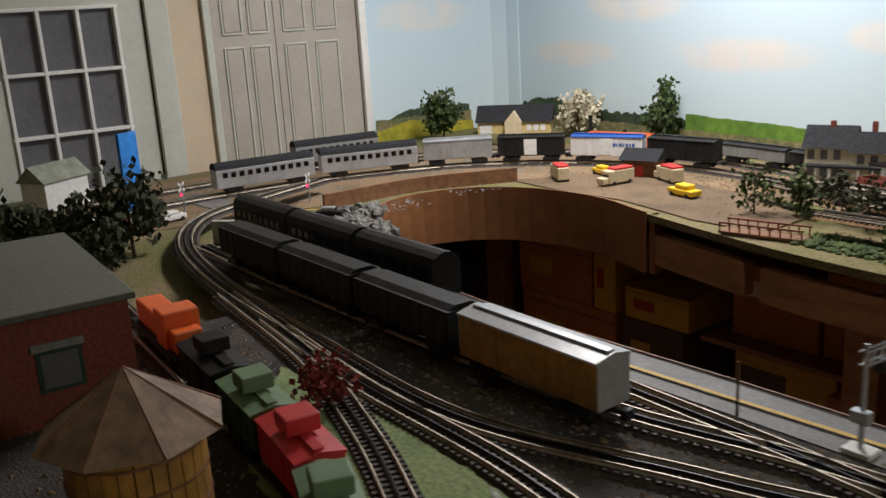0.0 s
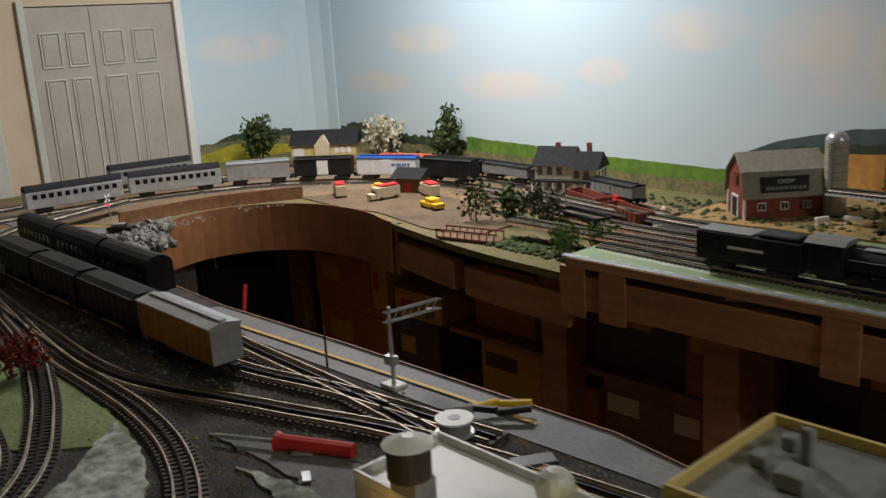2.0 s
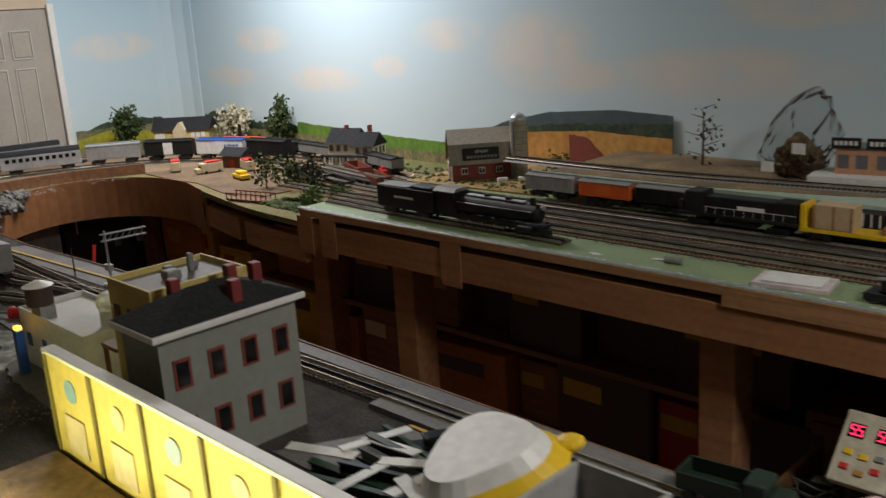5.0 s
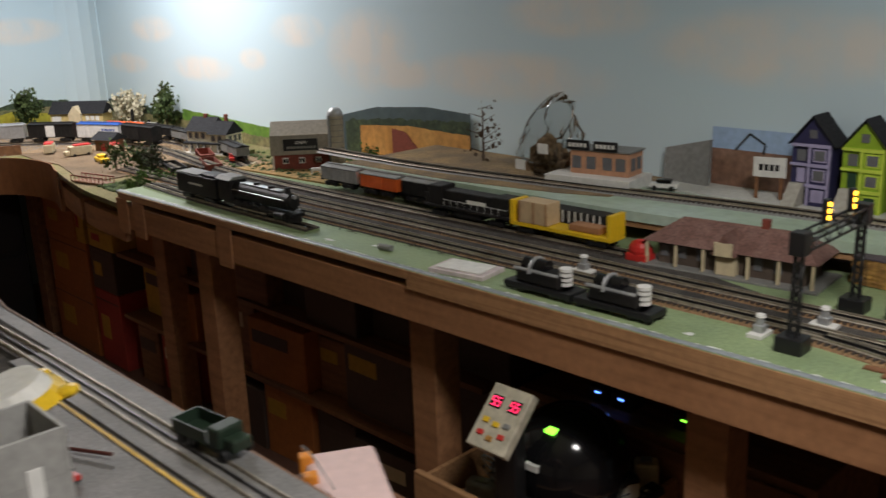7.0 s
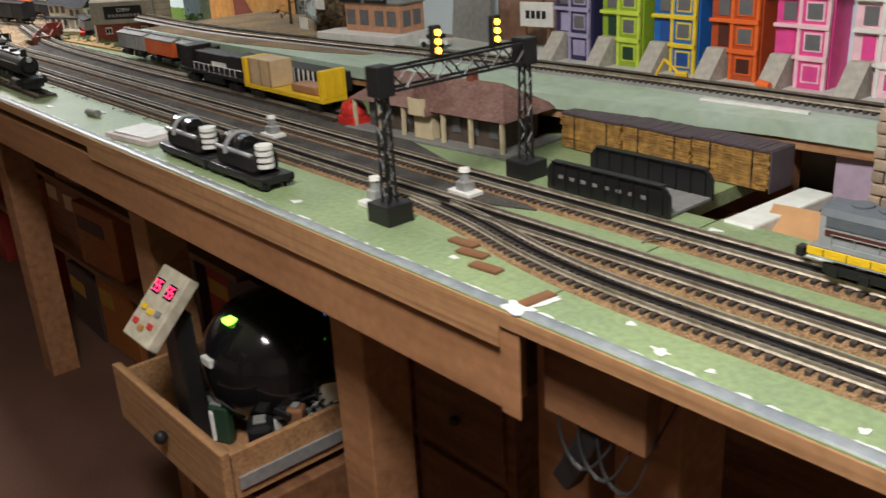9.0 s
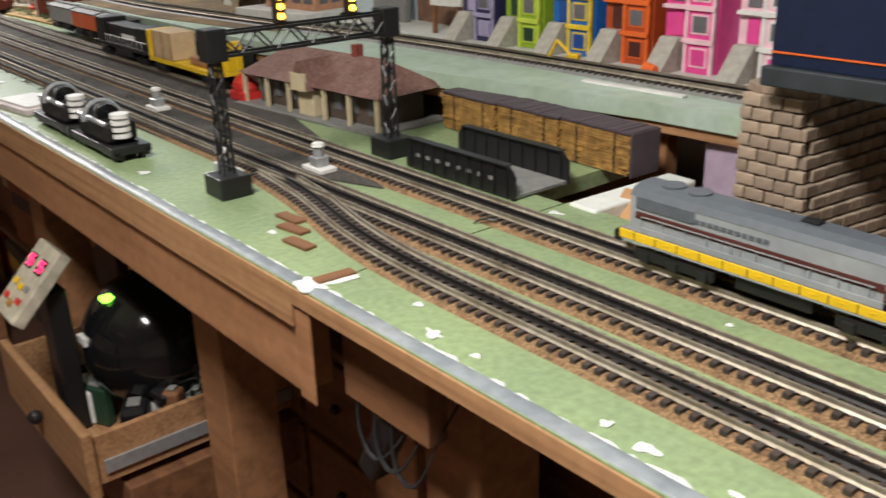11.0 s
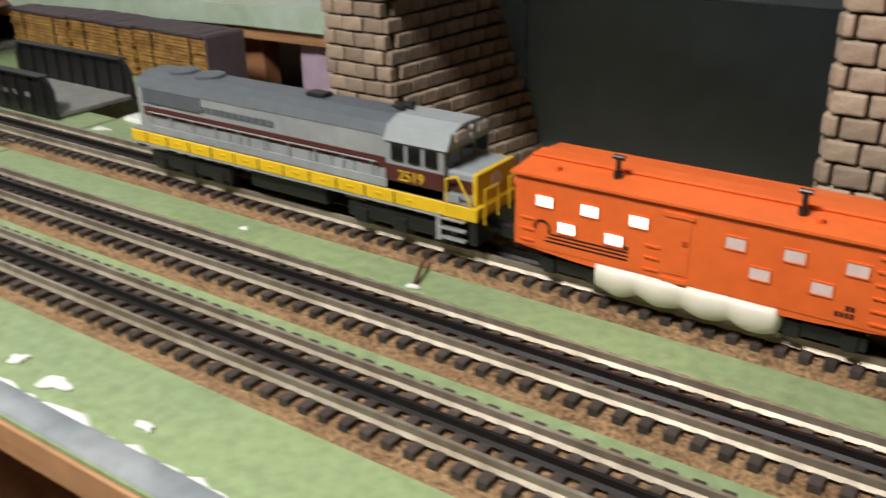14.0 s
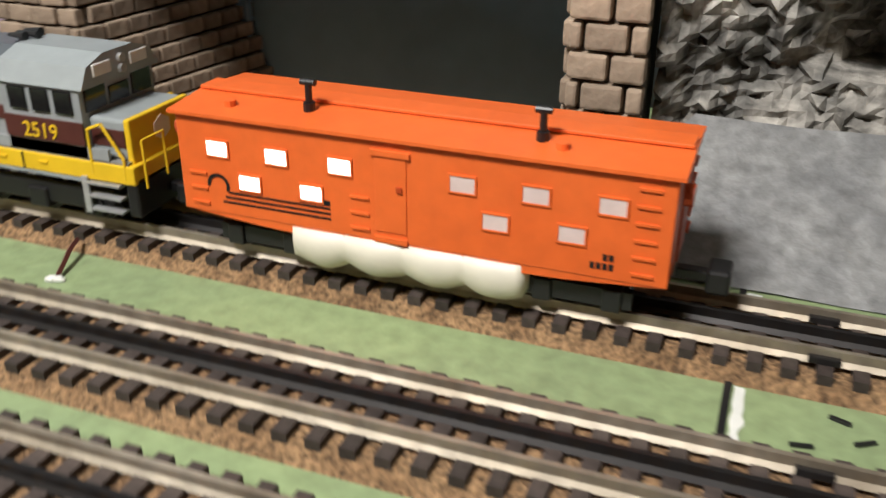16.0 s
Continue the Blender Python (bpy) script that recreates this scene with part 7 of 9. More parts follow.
for x, y, a in ((-3.95, 0.30, 150), (-3.76, 0.36, 262), (-3.655, 0.475, 160)):
    road_vehicle("delivery_van", pose(x, y, 0.959, 0, 0, a), 0.098, CREAM, RED, "cream delivery van with a red roof", True, "delivery vans")
road_vehicle("yellow_car", pose(-3.49, 0.335, 0.959, 0, 0, 170), 0.10, YELLOW, YELLOW, "small yellow model car on the lot")
road_vehicle("yellow_car", pose(-3.90, 0.44, 0.959, 0, 0, 165), 0.08, YELLOW, YELLOW, "small yellow model car behind the shed")
road_vehicle("red_truck", pose(-3.0, 0.68, 0.965, 0, 0, 150), 0.09, RED, RED, "red model pickup by the farmhouse")
sh = thing("depot_shed", pose(-3.79, 0.515, 0.959, 0, 0, 18), "brown shed with a dark gabled roof", "building")
part("wall", box(B(), -0.05, -0.04, 0, 0.05, 0.04, 0.055), PINE_DARK, sh)
part("roof", profile(B(), [(-0.055, 0.053), (0.055, 0.053), (0, 0.085)], -0.065, 0.065), DARK_ROOF, sh)
part("door", box(B(), -0.012, -0.0415, 0, 0.012, -0.0395, 0.035), RED, sh)
rb = thing("footbridge", pose(-3.08, 0.105, 0.957, 0, 0, 12), "rusty red model bridge with open railings", "bridge")
part("deck", box(B(), -0.10, -0.025, 0.002, 0.10, 0.025, 0.008), PINE_DARK, rb)
for y in (-0.025, 0.025):
    part("railing", box(B(), -0.10, y - 0.0015, 0.026, 0.10, y + 0.0015, 0.030), RED_BRICK, rb)
    for i in range(9):
        part("baluster", box(B(), -0.098 + i * 0.024, y - 0.0012, 0.008, -0.095 + i * 0.024, y + 0.0012, 0.026), RED_BRICK, rb)
for i, (x, y, w, m2) in enumerate(((-2.24, 0.62, 0.022, WHITE), (-2.12, 0.63, 0.022, MAROON), (-2.30, 0.58, 0.018, WHITE), (-2.75, 0.62, 0.02, PINE_DARK), (-2.82, 0.66, 0.02, CREAM))):
    b2 = B()
    box(b2, -w, -0.006, 0.010, w, 0.006, 0.022, 0.003)
    for dx in (-w * 0.8, w * 0.8):
        box(b2, dx - 0.002, -0.004, 0, dx + 0.002, 0.004, 0.012)
    solid("crate_stand", b2, m2, "small low stand on the farm ground", "stand", pose(x, y, 1.006 if x > -2.65 else 0.957, 0, 0, i * 30), group="farm stands")

# tufts of scenic foam round the farm and the lots
tf = B()
for i in range(900):
    x = rng2.uniform(-3.4, -2.0)
    y = rng2.uniform(0.50, 0.84) if x > -2.66 else rng2.choice((rng2.uniform(0.62, 0.9), rng2.uniform(0.08, 0.2)))
    if x < -2.66 and y < 0.3:
        x = rng2.uniform(-3.0, -2.66)
    s = rng2.uniform(0.004, 0.012)
    bmesh.ops.create_icosphere(tf, subdivisions=1, radius=s, matrix=Matrix.Translation((x, y, (1.004 if x > -2.65 else 0.957))) @ Matrix.Diagonal((1, 1, rng2.uniform(0.5, 1.2), 1)))
solid("foam_tufts", tf, LEAF, "scattered olive foam tufts of ground cover", "ground cover", kind="stuff")

# ---- far left of the curve ----
road = sweep(B(), smooth_line([(-4.75, -0.62, 0.957), (-4.45, -0.6, 0.957), (-4.2, -0.52, 0.957), (-4.02, -0.36, 0.957)], 0.03), [(-0.045, 0.0), (0.045, 0.0), (0.045, 0.003), (-0.045, 0.003)])
solid("crossing_road", road, ASPHALT, "grey curved road crossing the tracks", "road", kind="structure")
yl = sweep(B(), smooth_line([(-4.36, -0.535, 0.9605), (-4.22, -0.47, 0.9605), (-4.1, -0.36, 0.9605)], 0.02), [(-0.005, 0), (0.005, 0), (0.005, 0.001), (-0.005, 0.001)])
solid("road_line", yl, YELLOW_LINE, "yellow line on the curved road", "road marking", kind="structure")
bs = thing("bus_sign", pose(-4.60, -0.84, 0.957, 0, 0, -60), "tall blue sign with red letter boxes reading BUS", "sign")
part("panel", box(B(), -0.038, -0.006, 0.02, 0.038, 0.006, 0.25, 0.002), material("bright_blue_sign", (0.03, 0.22, 0.65), 0.35), bs)
part("foot", box(B(), -0.05, -0.02, 0, 0.05, 0.02, 0.02, 0.002), GREY, bs)
for i, ch in enumerate("BUS"):
    q = part("letter_box", box(B(), 0.004, -0.0085, 0.19 - i * 0.045, 0.036, -0.0062, 0.222 - i * 0.045, 0.001), RED, bs)
    letters(ch, 0.033, WHITE, q, Matrix.Translation((0.020, -0.0090, 0.194 - i * 0.045)) @ Matrix.Rotation(math.pi / 2, 4, "X"))
wh = thing("white_house", pose(-4.93, -0.98, 0.957, 0, 0, -60), "small white house with a grey-green roof", "house")
part("wall", box(B(), -0.09, -0.05, 0, 0.09, 0.05, 0.10), WHITE, wh)
part("roof", profile(B(), [(-0.06, 0.098), (0.06, 0.098), (0, 0.15)], -0.10, 0.10), material("grey_green_roof", (0.26, 0.28, 0.22), 0.7), wh)
for x in (-0.05, 0.03):
    part("window", box(B(), x, -0.0515, 0.04, x + 0.022, -0.0495, 0.07), GLASS_DIM, wh)
road_vehicle("white_car", pose(-4.42, -0.80, 0.957, 0, 0, 100), 0.085, WHITE, WHITE, "white model car by the crossing")
road_vehicle("dark_car", pose(-4.08, -0.47, 0.960, 0, 0, 40), 0.08, SOOT, GREY, "dark grey model car on the curved road")
for x, y in ((-4.32, -0.40), (-4.52, -0.72)):
    cs = thing("crossing_signal", pose(x, y, 0.957, 0, 0, -60), "white crossbuck crossing signal with red lamp", "signal", "crossing signals")
    part("mast", rod(B(), (0, 0, 0), (0, 0, 0.085), 0.0022, n=8), SILVER, cs)
    for a in (45, -45):
        part("crossbuck", box(B(), -0.018, -0.0015, -0.003, 0.018, 0.0015, 0.003, m=pose(0, -0.003, 0.076, 0, a, 0)), WHITE, cs)
    part("lamp", rod(B(), (0, -0.003, 0.052), (0, -0.007, 0.052), 0.005, n=10), RED_LED, cs)
solid("portal_wing", box(B(), -0.03, -0.008, 0, 0.03, 0.008, 0.06, 0.002), material("pale_concrete", (0.45, 0.44, 0.40), 0.8), "pale concrete portal wing beside the curve", "portal", pose(-4.05, -0.80, 0.957, 0, 0, 40))

solid("yellow_tube", sweep(B(), smooth_line([(-4.06, -0.69, 0.956), (-4.062, -0.688, 0.985), (-4.075, -0.682, 1.012), (-4.10, -0.672, 1.03), (-4.125, -0.664, 1.034)], 0.006), [(-0.005, 0), (0, -0.005), (0.005, 0), (0, 0.005)]), YELLOW, "bent yellow tube standing by the curved track", "tube")

# ---- peninsula ----
PATCHES = []


def ground_patch(outline, z, mat, label):
    PATCHES.append(label)
    if len(outline) > 5 and "road" not in label:
        ring = smooth_line(outline + outline[:1], 0.012)[:-1]
        outline = [(p.x + 0.008 * noise.noise((p.x * 45, p.y * 45, 1)), p.y + 0.008 * noise.noise((p.x * 45, p.y * 45, 7))) for p in ring]
    solid("ground_patch", prism(B(), outline, z, z + 0.0012 + 0.0006 * len(PATCHES)), mat, label, "ground", kind="structure")


ground_patch([(-3.05, -0.80), (-2.3, -0.775), (-1.9, -0.755), (-1.2, -0.755), (-0.40, -0.76), (-0.40, -0.725), (-1.7, -0.725), (-2.0, -0.68), (-2.6, -0.70), (-3.0, -0.722)], 0.99, ASPHALT, "grey painted road along the peninsula edge")
ground_patch([(-1.35, -1.02), (-0.42, -1.02), (-0.40, -0.762), (-1.2, -0.757)], 0.99, ASPHALT, "grey painted street at the peninsula end")
solid("street_infill", prism(B(), [(-1.35, -0.838), (-0.47, -0.834), (-0.47, -0.738), (-1.35, -0.745)], 0.9905, 0.9996), ASPHALT, "grey street surface laid flush between the rails", "road", kind="structure")
PALE_GRASS = material("pale_green_turf", (0.22, 0.28, 0.12), 0.9, 0, 140, 0.3, 0.4, (0.15, 0.20, 0.08), 10)
ground_patch([(-3.10, -1.13), (-2.85, -1.115), (-2.62, -1.12), (-2.53, -1.135), (-2.55, -1.2), (-2.68, -1.31), (-2.85, -1.30)], 0.99, PALE_GRASS, "pale green turf between the peninsula tracks")
SNOWY = material("blotchy_white_turf", (0.42, 0.44, 0.40), 0.9, 0, 60, 0.5, 0.5, (0.16, 0.17, 0.13), 22)
ground_patch([(-2.60, -1.125), (-2.42, -1.16), (-2.28, -1.25), (-2.20, -1.40), (-2.34, -1.40), (-2.48, -1.24)], 0.99, SNOWY, "blotchy white and grey turf beside the branch")
ground_patch([(-2.32, -1.075), (-2.15, -1.10), (-2.06, -1.17), (-2.0, -1.28), (-1.96, -1.25), (-2.04, -1.12), (-2.16, -1.05)], 0.99, SNOWY, "blotchy white turf strip beside the branch")
ground_patch([(-2.45, -1.05), (-2.2, -1.05), (-2.02, -1.14), (-1.7, -1.14), (-1.7, -0.92), (-2.1, -0.95), (-2.3, -0.985)], 0.9885, material("grey_felt_base", (0.16, 0.155, 0.15), 0.8, 0, 120, 0.2, 0.2, (0.22, 0.21, 0.20), 9), "grey base under the white building")
ln = sweep(B(), smooth_line([(-3.0, -0.775, 0.9946), (-2.6, -0.75, 0.9946), (-2.3, -0.73, 0.9946), (-2.1, -0.722, 0.9946)], 0.03), [(-0.004, 0), (0.004, 0), (0.004, 0.0006), (-0.004, 0.0006)])
solid("road_line", ln, YELLOW_LINE, "yellow line along the painted road", "road marking", kind="structure")
ln = sweep(B(), [Vector((-1.25, -0.845, 0.9946)), Vector((-0.45, -0.845, 0.9946))], [(-0.003, 0), (0.003, 0), (0.003, 0.0006), (-0.003, 0.0006)])
solid("road_line", ln, YELLOW_LINE, "yellow line along the street", "road marking", kind="structure")
for i in range(6):
    solid("road_dash", box(B(), -0.012, -0.003, 0, 0.012, 0.003, 0.0006), TRIM_WHITE, "white crossing bar on the street", "road marking", pose(-1.12 + i * 0.012, -0.80 - i * 0.003, 0.9946, 0, 0, 62), kind="structure")

oc = boxcar(on_track(-2.735, -0.925, 0.99), 0.27, OCHRE, SILVER, "ochre boxcar with a bright silver roof and grey ends", height=0.062, width=0.058)
for sx in (-1, 1):
    part("end_panel", box(B(), sx * 0.1355 - 0.0012, -0.0285, 0.0225, sx * 0.1355 + 0.0012, 0.0285, 0.084, 0.0005), SILVER, oc, "grey end panel")
for k in range(3):
    hopper(on_track(-3.02 - k * 0.275, -0.925, 0.99), 0.26, "sooty black hopper car with coal")
for k in range(3):
    coach(on_track(-3.24 - k * 0.275, -0.792, 0.99), 0.26, "dark unlit passenger coach", SOOT, SOOT)
bk = thing("caboose_engine", on_track(-3.28, -1.235, 0.99, -4), "orange switching engine on the peninsula", "locomotive")
part("hood", box(B(), -0.10, -0.022, 0.026, 0.04, 0.022, 0.065, 0.004), ORANGE, bk)
part("cab", box(B(), 0.035, -0.029, 0.026, 0.085, 0.029, 0.085, 0.003), ORANGE, bk)
part("frame", box(B(), -0.12, -0.030, 0.018, 0.12, 0.030, 0.027, 0.001), SOOT, bk)
part("rear_hood", box(B(), 0.085, -0.022, 0.026, 0.115, 0.022, 0.06, 0.003), ORANGE, bk)
bogie(bk, -0.07)
bogie(bk, 0.07)
for x, y, a, L2, bm2, rf, lab in ((-3.02, -1.265, -5, 0.15, SOOT, SOOT, "small black car on the engine track"), (-2.86, -1.28, -6, 0.13, DARK_GREEN, plain("moss_green_roof", (0.14, 0.22, 0.11), 0.6), "small green caboose on the engine track"),
                              (-2.72, -1.295, -8, 0.13, RED, plain("bright_red_roof", (0.55, 0.03, 0.03), 0.5), "small red caboose on the engine track"), (-2.58, -1.335, -20, 0.13, DARK_GREEN, bpy.data.materials["moss_green_roof"], "small green caboose on the engine track")):
    c = boxcar(on_track(x, y, 0.99, a), L2, bm2, rf, lab, height=0.045, width=0.055)
    part("cupola", box(B(), -0.02, -0.020, 0.078, 0.02, 0.020, 0.098, 0.002), rf, c)


def water_tower():
    w = thing("water_tower", pose(-2.70, -1.475, 0.99) @ Matrix.Diagonal((0.76, 0.76, 0.98, 1)), "ochre wooden water tower with a tan eight-sided roof", "water tower")
    part("base", rod(B(), (0, 0, 0), (0, 0, 0.045), 0.075, n=20), RED_BRICK, w)
    r = 0.082
    for i in range(28):
        a = i / 28 * math.tau
        part("stave", box(B(), -0.0086, -0.004, 0.045, 0.0086, 0.004, 0.165, m=pose(r * math.cos(a), r * math.sin(a), 0, 0, 0, math.degrees(a) + 90)), OCHRE, w)
    for z in (0.06, 0.09, 0.12, 0.15):
        part("hoop", rod(B(), (0, 0, z), (0, 0, z + 0.003), r + 0.006, n=32), PINE_DARK, w)
    rf = B()
    rod(rf, (0, 0, 0.165), (0, 0, 0.225), 0.118, 0.006, 8)
    part("roof", rf, TAN_ROOF, w)
    for i in range(8):
        a = (i) / 8 * math.tau
        part("roof_rib", rod(B(), (0.118 * math.cos(a), 0.118 * math.sin(a), 0.166), (0, 0, 0.227), 0.0015, n=5), PINE_DARK, w)
    part("spout", rod(B(), (0.085, 0.02, 0.075), (0.15, 0.05, 0.06), 0.006, n=10), SILVER, w)


water_tower()
bb = thing("brick_warehouse", pose(-3.36, -1.47, 0.99, 0, 0, -4), "red brick warehouse with a flat grey-green roof", "building")
part("wall", box(B(), -0.24, -0.17, 0, 0.22, 0.15, 0.158), RED_BRICK, bb)
part("roof", box(B(), -0.25, -0.18, 0.158, 0.23, 0.16, 0.168, 0.002), material("grey_green_felt", (0.13, 0.135, 0.11), 0.8, 0, 90, 0.15, 0.2), bb)
part("vent", box(B(), -0.02, -0.03, 0.168, 0.02, 0.01, 0.195, 0.002), SOOT, bb)
for y in (-0.09, 0.05):
    w = part("window", box(B(), 0.2195, y - 0.03, 0.05, 0.223, y + 0.03, 0.11), DARK_GREEN, bb)
    part("pane", box(B(), 0.222, y - 0.024, 0.056, 0.2245, y + 0.024, 0.104), GLASS_DIM, w)
    part("lintel", box(B(), 0.2195, y - 0.034, 0.11, 0.2255, y + 0.034, 0.12), GREY, w)

sb = thing("signal_bridge", pose(-2.37, -0.762, 0.99), "silver cantilever signal bridge with two heads", "signal")
part("base", box(B(), -0.018, -0.014, 0, 0.018, 0.014, 0.008, 0.002), WHITE, sb)
part("mast", rod(B(), (0, 0, 0.008), (0, 0, 0.136), 0.0035, 0.003, 8), SILVER, sb)
ar = B()
for dy, dz in ((-0.004, 0.112), (0.004, 0.112), (-0.004, 0.128), (0.004, 0.128)):
    rod(ar, (dy, -0.01, dz), (0.012 + dy, 0.098, dz + 0.0), 0.0014, n=6)
for i in range(7):
    rod(ar, (i * 0.0017, -0.008 + i * 0.015, 0.112), (i * 0.0017, 0.004 + i * 0.015, 0.128), 0.001, n=5)
part("arm", ar, SILVER, sb)
for y in (0.03, 0.085):
    part("signal_head", box(B(), -0.004, y - 0.006, 0.094, 0.006, y + 0.006, 0.112, 0.001), BLACK, sb)
part("relay_box", box(B(), -0.012, -0.008, 0.040, 0.010, 0.006, 0.055, 0.001), SILVER, sb)
solid("telegraph_pole", rod(B(), (0, 0, 0), (0, 0, 0.075), 0.0022, 0.0018, 8), BARK, "thin wooden pole at the roadside", "pole", pose(-2.52, -0.785, 0.993))
sp = thing("solder_spool", pose(-2.15, -0.835, 1.006), "silver solder spool on the tracks", "spool")
part("flange", rod(B(), (0, 0, 0), (0, 0, 0.003), 0.027, n=24), SILVER, sp)
part("winding", rod(B(), (0, 0, 0.003), (0, 0, 0.021), 0.022, n=24), GREY, sp)
part("flange", rod(B(), (0, 0, 0.021), (0, 0, 0.024), 0.027, n=24), WHITE, sp)
part("hub", rod(B(), (0, 0, 0.024), (0, 0, 0.0246), 0.009, n=16), BLACK, sp)
pl = thing("pliers", pose(-2.19, -0.76, 0.998, 0, 0, 40), "pliers with yellow and black handles", "pliers")
for s, m2 in ((1, YELLOW), (-1, BLACK)):
    h2 = B()
    for a, b in (((0, 0), (0.035, s * 0.016)), ((0.035, s * 0.016), (0.085, s * 0.010))):
        rod(h2, (a[0], a[1], 0.008), (b[0], b[1], 0.012), 0.0055, n=10)
    part("handle", h2, m2, pl)
part("jaw", rod(B(), (0, 0, 0.008), (-0.04, 0, 0.006), 0.009, 0.003, 8), SILVER, pl)
sd = thing("screwdriver", pose(-2.37, -1.035, 1.0, 0, 0, 27), "screwdriver with a red handle", "screwdriver")
part("handle", rod(B(), (0.06, 0, 0.004), (0.17, 0, 0.004), 0.0115, 0.0105, 10), RED, sd)
part("collar", rod(B(), (0.052, 0, 0.004), (0.06, 0, 0.004), 0.015, 0.0125, 12), RED, sd)
part("shaft", rod(B(), (-0.05, 0, 0.002), (0.052, 0, 0.004), 0.0035, n=10), SILVER, sd)
for i, (x, y, m2, sx, sy, sz, lab) in enumerate(((-1.93, -0.915, BLUE, 0.07, 0.012, 0.012, "blue plastic rail part"), (-1.80, -0.90, RED, 0.03, 0.022, 0.03, "red plastic tool case"), (-1.95, -0.86, CARD, 0.06, 0.03, 0.008, "open card of small parts"), (-1.72, -0.87, WHITE, 0.10, 0.02, 0.006, "white styrene strip"),
                                          (-2.28, -1.0, SILVER, 0.015, 0.006, 0.003, "small silver part"), (-2.22, -1.035, SILVER, 0.014, 0.006, 0.003, "small silver part"), (-2.02, -0.82, BLACK, 0.03, 0.015, 0.01, "black plastic clip"))):
    solid("hobby_part", box(B(), -sx, -sy, 0, sx, sy, sz, min(sx, sy, sz) * 0.2), m2, lab + " on the layout", "hobby part", pose(x, y, 0.995, 0, 0, (-22, 15, -12, -10, 40, -30, 60)[i]), group="loose hobby parts")


def flat_building(name, m, L, W, H, wall, roof, label, windows, win_mat, deep=0.012):
    b = thing(name, m, label, "building", "street buildings")
    part("wall", box(B(), -L / 2, -W / 2, 0, L / 2, W / 2, H - deep), wall, b)
    part("roof", box(B(), -L / 2 + 0.005, -W / 2 + 0.005, H - deep, L / 2 - 0.005, W / 2 - 0.005, H - deep + 0.003), roof, b)
    for x0, y0, x1, y1 in ((-L / 2, -W / 2, L / 2, -W / 2 + 0.005), (-L / 2, W / 2 - 0.005, L / 2, W / 2), (-L / 2, -W / 2 + 0.005, -L / 2 + 0.005, W / 2 - 0.005), (L / 2 - 0.005, -W / 2 + 0.005, L / 2, W / 2 - 0.005)):
        part("parapet", box(B(), x0, y0, H - deep, x1, y1, H, 0.0008), wall, b)
    for side, n, z0, z1 in windows:
        for i in range(n):
            f = (i + 0.5) / n - 0.5
            bx = {"s": (f * L - 0.009, -W / 2 - 0.0015, f * L + 0.009, -W / 2 + 0.001), "n": (f * L - 0.009, W / 2 - 0.001, f * L + 0.009, W / 2 + 0.0015),
                  "e": (L / 2 - 0.001, f * W - 0.009, L / 2 + 0.0015, f * W + 0.009), "w": (-L / 2 - 0.0015, f * W - 0.009, -L / 2 + 0.001, f * W + 0.009)}[side]
            fr = part("window", box(B(), bx[0], bx[1], z0, bx[2], bx[3], z1), win_mat, b)
            part("sill", box(B(), bx[0] - 0.001, bx[1] - 0.001, z0 - 0.003, bx[2] + 0.001, bx[3] + 0.001, z0), wall, fr)
    return b


wb = flat_building("white_works", pose(-1.89, -1.035, 0.9918), 0.27, 0.125, 0.108, WHITE, TRIM_WHITE, "white flat-roofed works with a roof tank", (("s", 4, 0.04, 0.065), ("w", 2, 0.03, 0.06)), BLUE)
part("blue_door", box(B(), -0.02, -0.0645, 0, 0.02, -0.0615, 0.055), BLUE, wb)
tk = part("roof_tank", rod(B(), (-0.055, -0.05, 0.125), (-0.055, -0.05, 0.160), 0.023, n=22), material("dark_brown_tank", (0.045, 0.025, 0.02), 0.6), wb)
part("tank_lid", rod(B(), (-0.055, -0.05, 0.160), (-0.055, -0.05, 0.169), 0.027, 0.006, 22), TRIM_WHITE, tk)
part("tank_stand", box(B(), -0.075, -0.0615, 0.098, -0.035, -0.032, 0.125, 0.002), GREY, tk)
vp = B()
rod(vp, (0.085, 0.01, 0.096), (0.085, 0.01, 0.135), 0.016, n=16)
ball(vp, (0.085, 0.01, 0.138), 0.020, n=14)
part("roof_vent", vp, WHITE, wb)
bl = thing("blue_lamp_post", pose(-1.965, -1.125, 0.9905), "blue post with a small lit amber lamp", "lamp")
part("post", box(B(), -0.008, -0.008, 0, 0.008, 0.008, 0.085, 0.002), BLUE, bl)
part("lamp", box(B(), -0.006, -0.006, 0.0852, 0.006, 0.006, 0.092, 0.002), AMBER_LED, bl)
yb = flat_building("yellow_store", pose(-1.578, -1.008, 0.99), 0.132, 0.165, 0.229, YELLOW_WALL, GREY, "yellow flat-roofed store with roof vents", (("w", 4, 0.155, 0.19), ("s", 3, 0.155, 0.19), ("e", 3, 0.155, 0.19)), MAROON)
for x, y, w, h2 in ((-0.01, 0.03, 0.005, 0.030), (-0.03, 0.045, 0.007, 0.012), (-0.035, 0.005, 0.008, 0.011), (0.0, -0.01, 0.012, 0.014)):
    part("roof_unit", box(B(), x - w, y - w, 0.220, x + w, y + w, 0.220 + h2, 0.003), GREY, yb)
part("awning", box(B(), -0.12, -0.085, 0.105, -0.068, 0.085, 0.112, 0.001), PINE_DARK, yb)
for y in (-0.08, 0, 0.08):
    part("awning_post", box(B(), -0.118, y - 0.003, 0, -0.112, y + 0.003, 0.105), PINE_DARK, yb)


